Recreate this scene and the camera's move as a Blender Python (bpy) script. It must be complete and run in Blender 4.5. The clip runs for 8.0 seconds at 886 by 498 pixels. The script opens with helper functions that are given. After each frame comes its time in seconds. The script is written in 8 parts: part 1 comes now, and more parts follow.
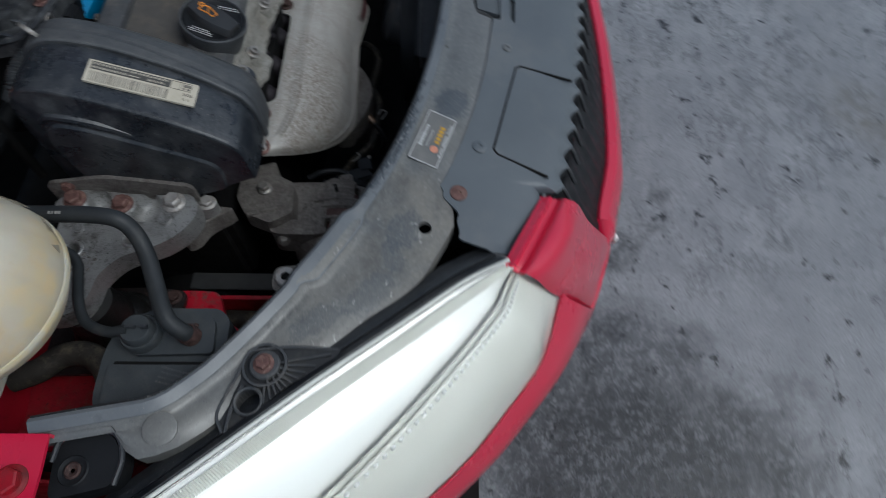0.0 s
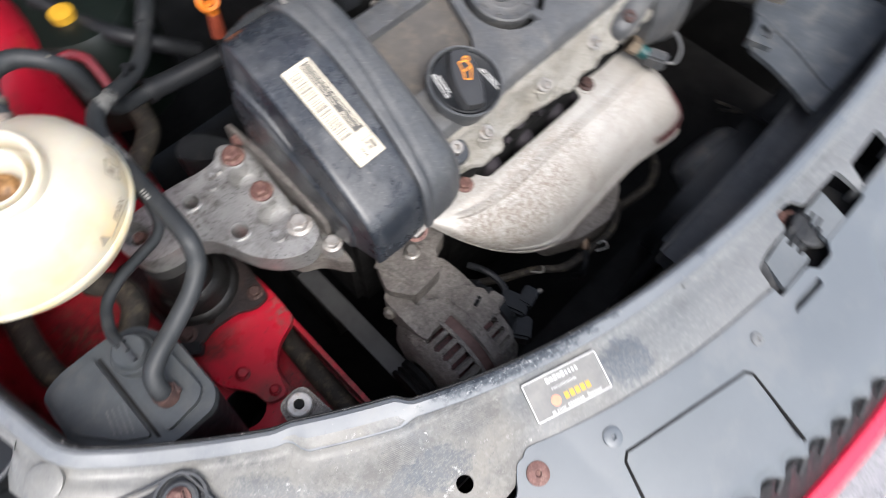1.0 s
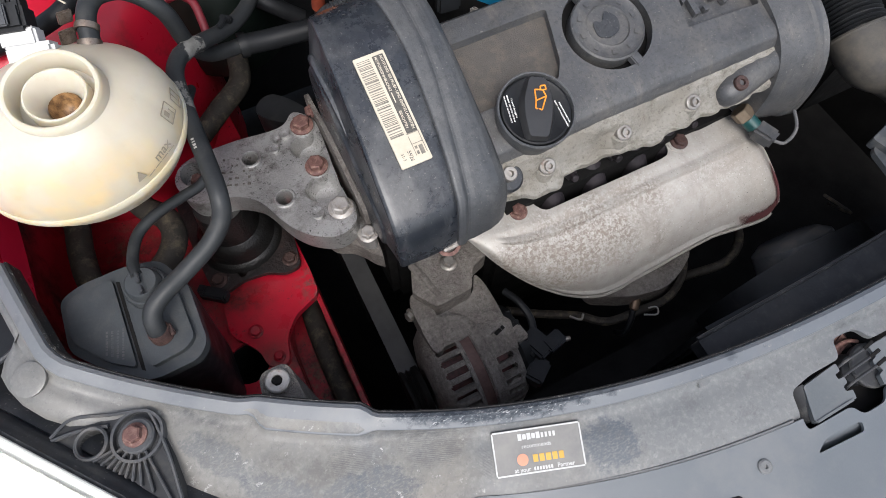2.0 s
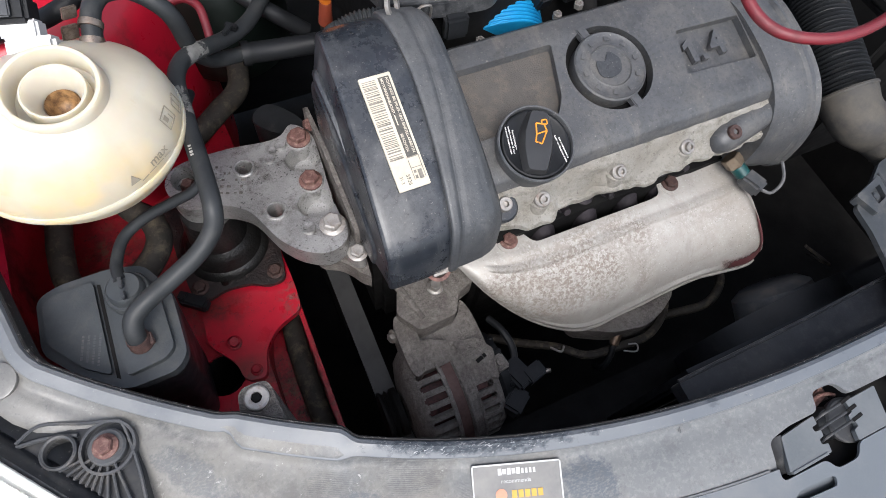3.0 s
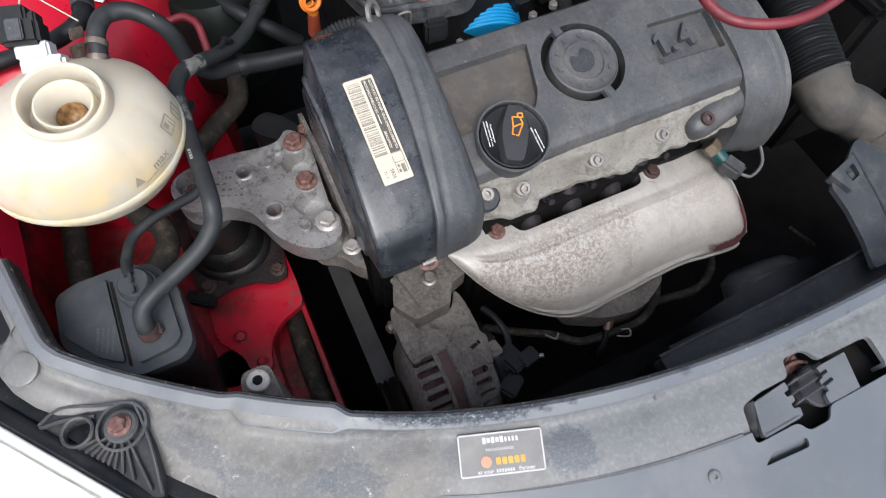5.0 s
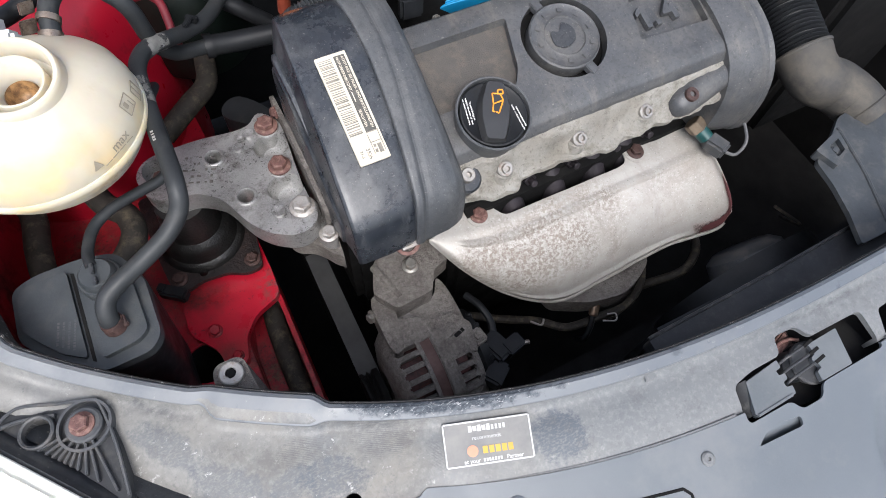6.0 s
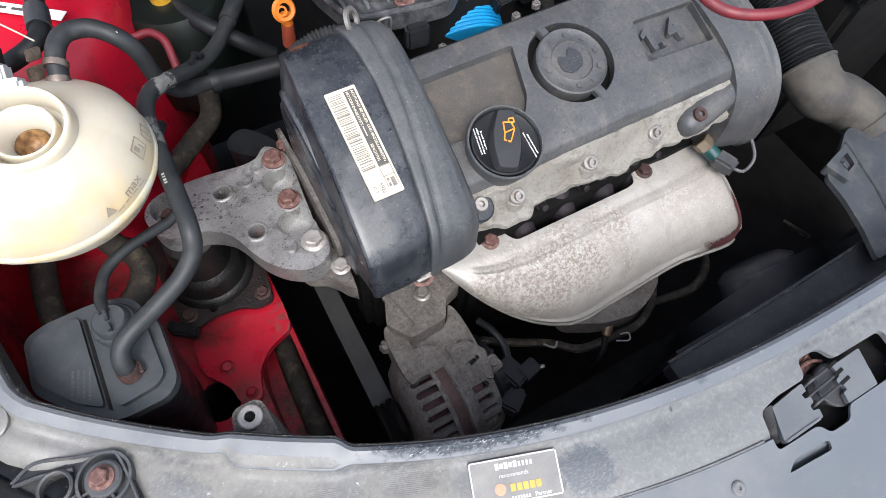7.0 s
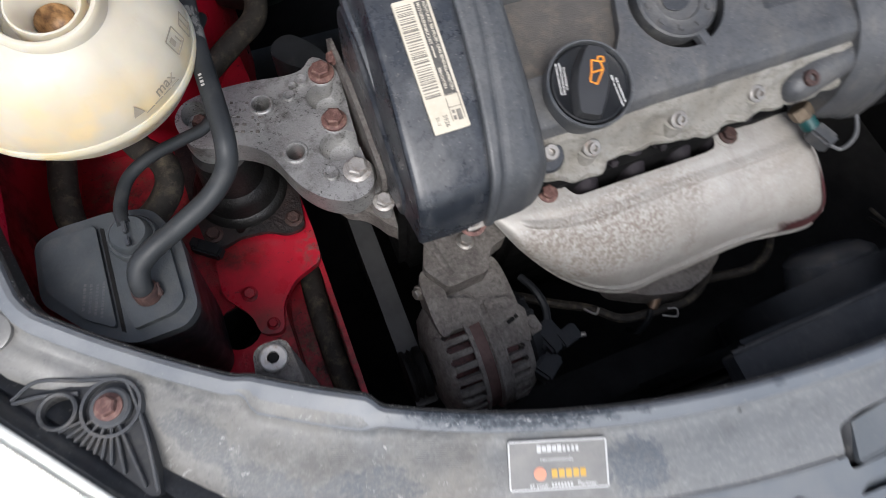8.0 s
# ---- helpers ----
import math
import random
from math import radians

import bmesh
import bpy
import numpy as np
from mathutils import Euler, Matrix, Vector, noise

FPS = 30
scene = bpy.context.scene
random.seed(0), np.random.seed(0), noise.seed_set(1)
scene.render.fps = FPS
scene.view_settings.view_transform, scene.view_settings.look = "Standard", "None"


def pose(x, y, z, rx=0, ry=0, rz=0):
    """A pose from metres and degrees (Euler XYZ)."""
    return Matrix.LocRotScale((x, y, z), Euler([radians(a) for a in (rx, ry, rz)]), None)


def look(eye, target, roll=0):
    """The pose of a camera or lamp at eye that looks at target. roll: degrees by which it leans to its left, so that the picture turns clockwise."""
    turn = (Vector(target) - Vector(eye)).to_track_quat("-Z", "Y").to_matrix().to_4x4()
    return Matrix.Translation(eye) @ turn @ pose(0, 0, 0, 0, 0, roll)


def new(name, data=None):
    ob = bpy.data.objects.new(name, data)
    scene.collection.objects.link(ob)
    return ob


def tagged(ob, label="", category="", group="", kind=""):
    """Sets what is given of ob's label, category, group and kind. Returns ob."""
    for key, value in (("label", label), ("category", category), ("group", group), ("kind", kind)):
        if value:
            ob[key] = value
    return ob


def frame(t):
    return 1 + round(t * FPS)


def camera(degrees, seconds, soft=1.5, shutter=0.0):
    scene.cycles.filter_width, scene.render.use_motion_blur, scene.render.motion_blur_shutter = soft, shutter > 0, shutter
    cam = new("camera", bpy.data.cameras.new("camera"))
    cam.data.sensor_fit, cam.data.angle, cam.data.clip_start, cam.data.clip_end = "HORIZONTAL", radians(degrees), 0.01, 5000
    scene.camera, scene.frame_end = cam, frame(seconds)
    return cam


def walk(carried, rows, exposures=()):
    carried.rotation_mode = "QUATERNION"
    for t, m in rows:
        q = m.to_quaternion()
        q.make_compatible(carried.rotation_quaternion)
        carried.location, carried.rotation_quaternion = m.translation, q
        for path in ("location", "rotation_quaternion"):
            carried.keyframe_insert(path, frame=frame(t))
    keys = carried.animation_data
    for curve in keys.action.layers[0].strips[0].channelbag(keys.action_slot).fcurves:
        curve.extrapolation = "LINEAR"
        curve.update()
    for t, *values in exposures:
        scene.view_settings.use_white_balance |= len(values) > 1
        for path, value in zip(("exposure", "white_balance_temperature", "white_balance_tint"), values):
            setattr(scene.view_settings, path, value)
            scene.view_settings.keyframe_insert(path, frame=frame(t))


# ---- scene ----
cam = camera(72.4, 8.0, soft=0.8, shutter=0.3)
PATH = [
    (0, (-0.629, -0.032, 1.289), (0.338, -0.041, -0.461), 0.9),
    (0.3, (-0.544, -0.057, 1.291), (0.44, 0.201, -0.431), -0.8),
    (0.5, (-0.481, -0.052, 1.28), (0.524, 0.284, -0.416), 3.3),
    (0.7, (-0.445, -0.033, 1.271), (0.466, 0.38, -0.461), 6.8),
    (1, (-0.372, -0.022, 1.254), (0.27, 0.554, -0.55), 3.5),
    (1.2, (-0.341, -0.047, 1.253), (0.091, 0.689, -0.556), -0.8),
    (2.3, (-0.31, -0.025, 1.25), (0.074, 0.72, -0.565), 1.5),
    (2.5, (-0.318, -0.013, 1.247), (0.126, 0.718, -0.562), 6.6),
    (3, (-0.319, -0.025, 1.253), (0.162, 0.732, -0.535), 9.5),
    (3.5, (-0.326, -0.038, 1.267), (0.102, 0.746, -0.523), 7.5),
    (4, (-0.316, -0.051, 1.264), (0.158, 0.713, -0.522), 8.0),
    (4.5, (-0.315, -0.054, 1.273), (0.145, 0.778, -0.486), 3.9),
    (5, (-0.308, -0.065, 1.276), (0.133, 0.741, -0.501), 4.0),
    (5.2, (-0.294, -0.078, 1.264), (0.155, 0.697, -0.524), 5.1),
    (6.3, (-0.308, -0.055, 1.252), (0.186, 0.718, -0.526), 5.5),
    (6.5, (-0.308, -0.047, 1.255), (0.189, 0.741, -0.514), 4.5),
    (7, (-0.312, -0.041, 1.255), (0.2, 0.748, -0.51), 4.7),
    (7.5, (-0.32, -0.037, 1.252), (0.192, 0.728, -0.523), 6.9),
    (7.8, (-0.326, -0.036, 1.237), (0.089, 0.649, -0.596), 6.7),
    (8, (-0.322, 0.001, 1.206), (0.06, 0.639, -0.651), 9.9),
]
EXPOSURES = [(0.0, -0.33, 5700, 3), (0.3, 0.12, 5900, 5), (0.7, 1.42, 6200, 8), (1.0, 1.6, 6300, 10), (1.2, 1.45, 6300, 10), (2.3, 0.99, 6250, 10), (3.0, 1.21, 6200, 10), (3.5, 1.12, 6200, 10), (4.0, 1.06, 6150, 10), (4.5, 1.18, 6150, 10), (5.0, 1.1, 6150, 10), (6.5, 1.43, 6150, 10), (7.5, 1.36, 6150, 10), (8.0, 0.98, 6150, 10)]
walk(cam, [(t, look(eye, target, roll)) for t, eye, target, roll in PATH], EXPOSURES)

# ---- world and sun ----
world = bpy.data.worlds.new("overcast_sky")
scene.world = world
world.use_nodes = True
wn = world.node_tree.nodes
wl = world.node_tree.links
sky = wn.new("ShaderNodeTexSky")
sky.sky_type = "NISHITA"
sky.sun_disc = False
sky.sun_elevation = radians(55)
sky.sun_rotation = radians(200)
sky.dust_density = 4.0
sky.air_density = 1.0
grey = wn.new("ShaderNodeHueSaturation")
grey.inputs["Saturation"].default_value = 0.6
wl.new(sky.outputs[0], grey.inputs["Color"])
wl.new(grey.outputs[0], wn["Background"].inputs["Color"])
wn["Background"].inputs["Strength"].default_value = 0.15
sun = new("sun", bpy.data.lights.new("sun", "SUN"))
sun.data.energy = 0.9
sun.data.angle = radians(25)
sun.data.color = (1.0, 0.97, 0.93)
sun.rotation_euler = (radians(38), 0, radians(-25))

# ---- helpers of the scene ----
def V(*a):
    return Vector(a)


def thing(name, at, label, category, group="", kind=""):
    ob = new(name)
    ob.empty_display_size = 0.02
    ob.location = at
    bpy.context.view_layer.update()
    return tagged(ob, label, category, group, kind)


def finish(me, angle=35):
    for p in me.polygons:
        p.use_smooth = True
    me.set_sharp_from_angle(angle=radians(angle))


def part(name, bm, material, parent=None, label="", angle=35):
    """Links a bmesh in world coordinates as one mesh, under a thing or a part."""
    bmesh.ops.recalc_face_normals(bm, faces=bm.faces)
    me = bpy.data.meshes.new(name)
    bm.to_mesh(me)
    bm.free()
    finish(me, angle)
    me.materials.append(material)
    ob = new(name, me)
    under(ob, parent)
    if label:
        ob["label"] = label
    return ob


def under(ob, parent):
    if parent is not None:
        chain = []
        p = parent
        while p is not None:
            chain.append(p)
            p = p.parent
        m = Matrix.Identity(4)
        for p in reversed(chain):
            m = m @ p.matrix_parent_inverse @ p.matrix_basis
        ob.parent = parent
        ob.matrix_parent_inverse = m.inverted()
    return ob


def place(name, me, m, parent=None, label=""):
    """One more object on a shared mesh at the pose m in the world."""
    ob = new(name, me)
    ob.matrix_basis = m
    under(ob, parent)
    if label:
        ob["label"] = label
    return ob


def mesh_of(name, bm, material, angle=35):
    bmesh.ops.recalc_face_normals(bm, faces=bm.faces)
    me = bpy.data.meshes.new(name)
    bm.to_mesh(me)
    bm.free()
    finish(me, angle)
    me.materials.append(material)
    return me


def bevel(bm, width, seg=2, angle=30):
    es = [e for e in bm.edges if len(e.link_faces) == 2 and e.calc_face_angle(0) > radians(angle)]
    if es and width > 0:
        bmesh.ops.bevel(bm, geom=es, offset=width, segments=seg, affect="EDGES", clamp_overlap=True)
    return bm


def merged(*bms):
    out = bmesh.new()
    for b in bms:
        me = bpy.data.meshes.new("tmp")
        b.to_mesh(me)
        b.free()
        out.from_mesh(me)
        bpy.data.meshes.remove(me)
    return out


def box(c, size, rot=(0, 0, 0), r=0.0, seg=2):
    bm = bmesh.new()
    bmesh.ops.create_cube(bm, size=1)
    bmesh.ops.scale(bm, vec=size, verts=bm.verts)
    bevel(bm, r, seg)
    bmesh.ops.transform(bm, matrix=pose(*c, *rot), verts=bm.verts)
    return bm


def aim(p0, p1):
    d = Vector(p1) - Vector(p0)
    return Matrix.Translation(p0) @ d.to_track_quat("Z", "Y").to_matrix().to_4x4()


def lathe(profile, m=None, seg=32, closed=False):
    """Turns (radius, height) pairs round z."""
    bm = bmesh.new()
    rings = []
    for r, z in profile:
        if r < 1e-6:
            rings.append([bm.verts.new((0, 0, z))])
        else:
            rings.append([bm.verts.new((r * math.cos(2 * math.pi * i / seg), r * math.sin(2 * math.pi * i / seg), z)) for i in range(seg)])
    pairs = list(zip(rings, rings[1:])) + ([(rings[-1], rings[0])] if closed else [])
    for a, b in pairs:
        for i in range(seg):
            j = (i + 1) % seg
            q = [a[i % len(a)], a[j % len(a)], b[j % len(b)], b[i % len(b)]]
            q = list(dict.fromkeys(q))
            if len(q) > 2:
                try:
                    bm.faces.new(q)
                except ValueError:
                    pass
    if m is not None:
        bmesh.ops.transform(bm, matrix=m, verts=bm.verts)
    return bm


def rod(p0, p1, r, r1=None, seg=20, edge=0.001):
    h = (Vector(p1) - Vector(p0)).length
    r1 = r if r1 is None else r1
    e = min(edge, r * 0.4, h * 0.3)
    return lathe([(0, 0), (r - e, 0), (r, e), (r1, h - e), (r1 - e, h), (0, h)], aim(p0, p1), seg)


def spline(points, per=10):
    """A smooth line through the points."""
    p = [Vector(q) for q in points]
    p = [p[0] * 2 - p[1]] + p + [p[-1] * 2 - p[-2]]
    out = []
    for i in range(1, len(p) - 2):
        for k in range(per):
            t = k / per
            a, b, c, d = p[i - 1], p[i], p[i + 1], p[i + 2]
            out.append(0.5 * (2 * b + (c - a) * t + (2 * a - 5 * b + 4 * c - d) * t * t + (3 * b - a - 3 * c + d) * t ** 3))
    out.append(p[-2])
    return out


def tube(points, r, seg=16, per=10, ring=None):
    """A hose along a smooth line; r: a radius or a function of the way (0 to 1) along it."""
    line = spline(points, per)
    bm = bmesh.new()
    n = len(line)
    up = Vector((0, 0, 1))
    prev = None
    rings = []
    for i, c in enumerate(line):
        d = (line[min(i + 1, n - 1)] - line[max(i - 1, 0)]).normalized()
        if prev is None:
            side = d.cross(up)
            if side.length < 0.05:
                side = d.cross(Vector((1, 0, 0)))
            side.normalize()
        else:
            side = (prev - d * prev.dot(d)).normalized()
        prev = side
        o = d.cross(side)
        rr = r(i / (n - 1)) if callable(r) else r
        rings.append([bm.verts.new(c + (side * math.cos(a) + o * math.sin(a)) * rr) for a in (2 * math.pi * k / seg for k in range(seg))])
    for a, b in zip(rings, rings[1:]):
        for k in range(seg):
            bm.faces.new((a[k], a[(k + 1) % seg], b[(k + 1) % seg], b[k]))
    bm.faces.new(rings[0])
    bm.faces.new(rings[-1][::-1])
    return bm


def slab(pts, z0, z1, m=None, r=0.0, seg=2):
    """A plate: a plan outline raised from z0 to z1."""
    bm = bmesh.new()
    a = [bm.verts.new((x, y, z0)) for x, y in pts]
    b = [bm.verts.new((x, y, z1)) for x, y in pts]
    bm.faces.new(a[::-1])
    bm.faces.new(b)
    n = len(pts)
    for i in range(n):
        bm.faces.new((a[i], a[(i + 1) % n], b[(i + 1) % n], b[i]))
    bevel(bm, r, seg, 40)
    if m is not None:
        bmesh.ops.transform(bm, matrix=m, verts=bm.verts)
    return bm


def round_poly(pts, r, seg=5):
    """Rounds the corners of a plan outline."""
    out = []
    n = len(pts)
    for i in range(n):
        p, a, b = V(*pts[i]), V(*pts[i - 1]), V(*pts[(i + 1) % n])
        da, db = a - p, b - p
        k = min(r, da.length * 0.45, db.length * 0.45)
        s, e = p + da.normalized() * k, p + db.normalized() * k
        for j in range(seg + 1):
            t = j / seg
            q = s * (1 - t) ** 2 + p * 2 * t * (1 - t) + e * t * t
            out.append((q.x, q.y))
    return out


def smooth_poly(pts, per=6):
    p = [V(*q, 0) for q in pts]
    n = len(p)
    out = []
    for i in range(n):
        a, b, c, d = p[i - 1], p[i], p[(i + 1) % n], p[(i + 2) % n]
        for k in range(per):
            t = k / per
            q = 0.5 * (2 * b + (c - a) * t + (2 * a - 5 * b + 4 * c - d) * t * t + (3 * b - a - 3 * c + d) * t ** 3)
            out.append((q.x, q.y))
    return out


def sheet(fn, nu, nv, thick=0.0):
    """A surface fn(u, v), with u and v from 0 to 1, with a thickness."""
    bm = bmesh.new()
    g = [[Vector(fn(i / nu, j / nv)) for j in range(nv + 1)] for i in range(nu + 1)]
    top = [[bm.verts.new(p) for p in row] for row in g]
    for i in range(nu):
        for j in range(nv):
            bm.faces.new((top[i][j], top[i + 1][j], top[i + 1][j + 1], top[i][j + 1]))
    if thick:
        bm.normal_update()
        low = [[bm.verts.new(v.co - v.normal * thick) for v in row] for row in top]
        for i in range(nu):
            for j in range(nv):
                bm.faces.new((low[i][j], low[i][j + 1], low[i + 1][j + 1], low[i + 1][j]))
        rim = [(i, 0) for i in range(nu)] + [(nu, j) for j in range(nv)] + [(i, nv) for i in range(nu, 0, -1)] + [(0, j) for j in range(nv, 0, -1)]
        for (i, j), (k, l) in zip(rim, rim[1:] + rim[:1]):
            bm.faces.new((top[i][j], top[k][l], low[k][l], low[i][j]))
    return bm


def smear(name, fn, nu, nv, material, parent, label):
    """A film of dirt laid on a surface fn(u, v)."""
    bm = bmesh.new()
    uv = bm.loops.layers.uv.new("uv")
    g = [[bm.verts.new(fn(i / nu, j / nv)) for j in range(nv + 1)] for i in range(nu + 1)]
    for i in range(nu):
        for j in range(nv):
            f = bm.faces.new((g[i][j], g[i + 1][j], g[i + 1][j + 1], g[i][j + 1]))
            for l, (a, b) in zip(f.loops, ((i, j), (i + 1, j), (i + 1, j + 1), (i, j + 1))):
                l[uv].uv = (a / nu, b / nv)
    return part(name, bm, material, parent, label)


def ring_sweep(line, profile, closed_profile=True):
    """Sweeps profile(i) = [(offset outward, height)] along the plan line of (point, outward)."""
    bm = bmesh.new()
    rings = []
    for i, (p, o) in enumerate(line):
        rings.append([bm.verts.new((p.x + o.x * a, p.y + o.y * a, h)) for a, h in profile(i)])
    k = len(rings[0])
    for a, b in zip(rings, rings[1:]):
        for j in range(k if closed_profile else k - 1):
            bm.faces.new((a[j], b[j], b[(j + 1) % k], a[(j + 1) % k]))
    if closed_profile:
        bm.faces.new(rings[0])
        bm.faces.new(rings[-1][::-1])
    return bm


def plan_line(points, per=8):
    """A smooth plan line with its outward side (to the left of its way)."""
    line = spline([(x, y, 0) for x, y in points], per)
    out = []
    for i, p in enumerate(line):
        d = (line[min(i + 1, len(line) - 1)] - line[max(i - 1, 0)]).normalized()
        out.append((p, Vector((-d.y, d.x, 0))))
    return out


def carve(ob, *cutters):
    """Cuts real holes into a mesh."""
    tools = []
    for bm in cutters:
        bmesh.ops.recalc_face_normals(bm, faces=bm.faces)
        me = bpy.data.meshes.new("cutter")
        bm.to_mesh(me)
        bm.free()
        tools.append(new("cutter", me))
        mod = ob.modifiers.new("cut", "BOOLEAN")
        mod.operation, mod.solver, mod.object = "DIFFERENCE", "EXACT", tools[-1]
    bpy.context.view_layer.update()
    dg = bpy.context.evaluated_depsgraph_get()
    me = bpy.data.meshes.new_from_object(ob.evaluated_get(dg))
    ob.modifiers.clear()
    old = ob.data
    mats = list(old.materials)
    ob.data = me
    me.materials.clear()
    me.materials.append(mats[0])
    finish(me)
    for t in tools:
        bpy.data.objects.remove(t)
    return ob


def lettering(name, body, size, m, material, parent, depth=0.0005, align="CENTER", label="", bold=0.0):
    cu = bpy.data.curves.new(name, "FONT")
    cu.body, cu.size, cu.extrude, cu.offset = body, size, depth, bold
    cu.align_x, cu.align_y = align, "CENTER"
    tmp = bpy.data.objects.new(name, cu)
    scene.collection.objects.link(tmp)
    bpy.context.view_layer.update()
    me = bpy.data.meshes.new_from_object(tmp.evaluated_get(bpy.context.evaluated_depsgraph_get()))
    bpy.data.objects.remove(tmp)
    me.transform(m)
    me.materials.clear()
    me.materials.append(material)
    ob = new(name, me)
    under(ob, parent)
    if label:
        ob["label"] = label
    return ob


def bars(name, m, rows, material, parent, depth=0.0003):
    """Plain bars (x, y, width, height) in the plane of m, for writing that cannot be read."""
    bm = bmesh.new()
    for x, y, w, h in rows:
        b = box((x, y, 0), (w, h, depth))
        me = bpy.data.meshes.new("tmp")
        b.to_mesh(me)
        b.free()
        bm.from_mesh(me)
        bpy.data.meshes.remove(me)
    bmesh.ops.transform(bm, matrix=m, verts=bm.verts)
    ob = part(name, bm, material, parent)
    if len(rows) > 8:
        ob["kind"] = "stuff"
    return ob


def basis(origin, along, up):
    """A pose whose x goes along and whose z goes up from a surface."""
    z = Vector(up).normalized()
    x = Vector(along)
    x = (x - z * x.dot(z)).normalized()
    y = z.cross(x)
    m = Matrix((x, y, z)).transposed().to_4x4()
    m.translation = origin
    return m


# ---- materials ----
class Nodes:
    def __init__(self, name):
        self.m = bpy.data.materials.new(name)
        self.m.use_nodes = True
        self.t = self.m.node_tree
        self.b = self.t.nodes["Principled BSDF"]
        self.co = self.t.nodes.new("ShaderNodeTexCoord").outputs["Object"]

    def link(self, a, b):
        self.t.links.new(a, b)

    def noise(self, scale, detail=5, rough=0.6, stretch=None):
        n = self.t.nodes.new("ShaderNodeTexNoise")
        n.inputs["Scale"].default_value = scale
        n.inputs["Detail"].default_value = detail
        n.inputs["Roughness"].default_value = rough
        if stretch:
            mp = self.t.nodes.new("ShaderNodeMapping")
            mp.inputs["Scale"].default_value = stretch
            self.link(self.co, mp.inputs["Vector"])
            self.link(mp.outputs[0], n.inputs["Vector"])
        else:
            self.link(self.co, n.inputs["Vector"])
        return n.outputs["Fac"]

    def cells(self, scale, feature="F1"):
        n = self.t.nodes.new("ShaderNodeTexVoronoi")
        n.feature = feature
        n.inputs["Scale"].default_value = scale
        self.link(self.co, n.inputs["Vector"])
        return n.outputs["Distance"]

    def wave(self, scale, turn=0.0, distort=2.0, detail=3):
        """Fine parallel lines across the plan."""
        mp = self.t.nodes.new("ShaderNodeMapping")
        mp.inputs["Rotation"].default_value = (0, 0, radians(turn))
        self.link(self.co, mp.inputs["Vector"])
        n = self.t.nodes.new("ShaderNodeTexWave")
        n.bands_direction = "Y"
        n.inputs["Scale"].default_value = scale
        n.inputs["Distortion"].default_value = distort
        n.inputs["Detail"].default_value = detail
        n.inputs["Detail Scale"].default_value = 2.0
        self.link(mp.outputs[0], n.inputs["Vector"])
        return n.outputs["Fac"]

    def blob(self, at, size, turn=0.0, core=0.2, ragged=0.6, scale=60):
        """A stain: 1 in its middle, 0 outside, with a ragged edge."""
        mp = self.t.nodes.new("ShaderNodeMapping")
        mp.vector_type = "TEXTURE"
        mp.inputs["Location"].default_value = (at[0], at[1], at[2] if len(at) > 2 else 0.8)
        mp.inputs["Rotation"].default_value = (0, 0, radians(turn))
        mp.inputs["Scale"].default_value = (size[0], size[1], size[2] if len(size) > 2 else 5.0)
        self.link(self.co, mp.inputs["Vector"])
        ln = self.t.nodes.new("ShaderNodeVectorMath")
        ln.operation = "LENGTH"
        self.link(mp.outputs[0], ln.inputs[0])
        ad = self.t.nodes.new("ShaderNodeMath")
        ad.operation = "MULTIPLY_ADD"
        self.link(self.noise(scale, 7, 0.7), ad.inputs[0])
        ad.inputs[1].default_value = ragged * 2
        ad.inputs[2].default_value = -ragged
        sm = self.t.nodes.new("ShaderNodeMath")
        self.link(ln.outputs["Value"], sm.inputs[0])
        self.link(ad.outputs[0], sm.inputs[1])
        return self.ramp(sm.outputs[0], (core, 1.0), (1.0, 0.0))

    def times(self, a, b):
        return self.mix(1.0, a, b, "MULTIPLY")

    def ramp(self, fac, *stops):
        n = self.t.nodes.new("ShaderNodeValToRGB")
        e = n.color_ramp.elements
        while len(e) < len(stops):
            e.new(0.5)
        for k, (pos, col) in zip(e, stops):
            k.position = pos
            k.color = (*col, 1) if not isinstance(col, (int, float)) else (col, col, col, 1)
        self.link(fac, n.inputs["Fac"])
        return n.outputs["Color"]

    def mix(self, fac, a, b, mode="MIX"):
        n = self.t.nodes.new("ShaderNodeMix")
        n.data_type, n.blend_type = "RGBA", mode
        for sock, val in ((n.inputs[0], fac), (n.inputs[6], a), (n.inputs[7], b)):
            if hasattr(val, "links"):
                self.link(val, sock)
            elif isinstance(val, (int, float)):
                sock.default_value = val
            else:
                sock.default_value = (*val, 1)
        return n.outputs[2]

    def set(self, name, val):
        s = self.b.inputs[name]
        if hasattr(val, "links"):
            self.link(val, s)
        elif isinstance(val, tuple) and s.type == "RGBA":
            s.default_value = (*val, 1)
        else:
            s.default_value = val
        return self

    def bump(self, height, strength=0.3, dist=0.001, normal=None):
        n = self.t.nodes.new("ShaderNodeBump")
        n.inputs["Strength"].default_value = strength
        n.inputs["Distance"].default_value = dist
        self.link(height, n.inputs["Height"])
        if normal is not None:
            self.link(normal, n.inputs["Normal"])
        self.link(n.outputs[0], self.b.inputs["Normal"])
        return n.outputs[0]


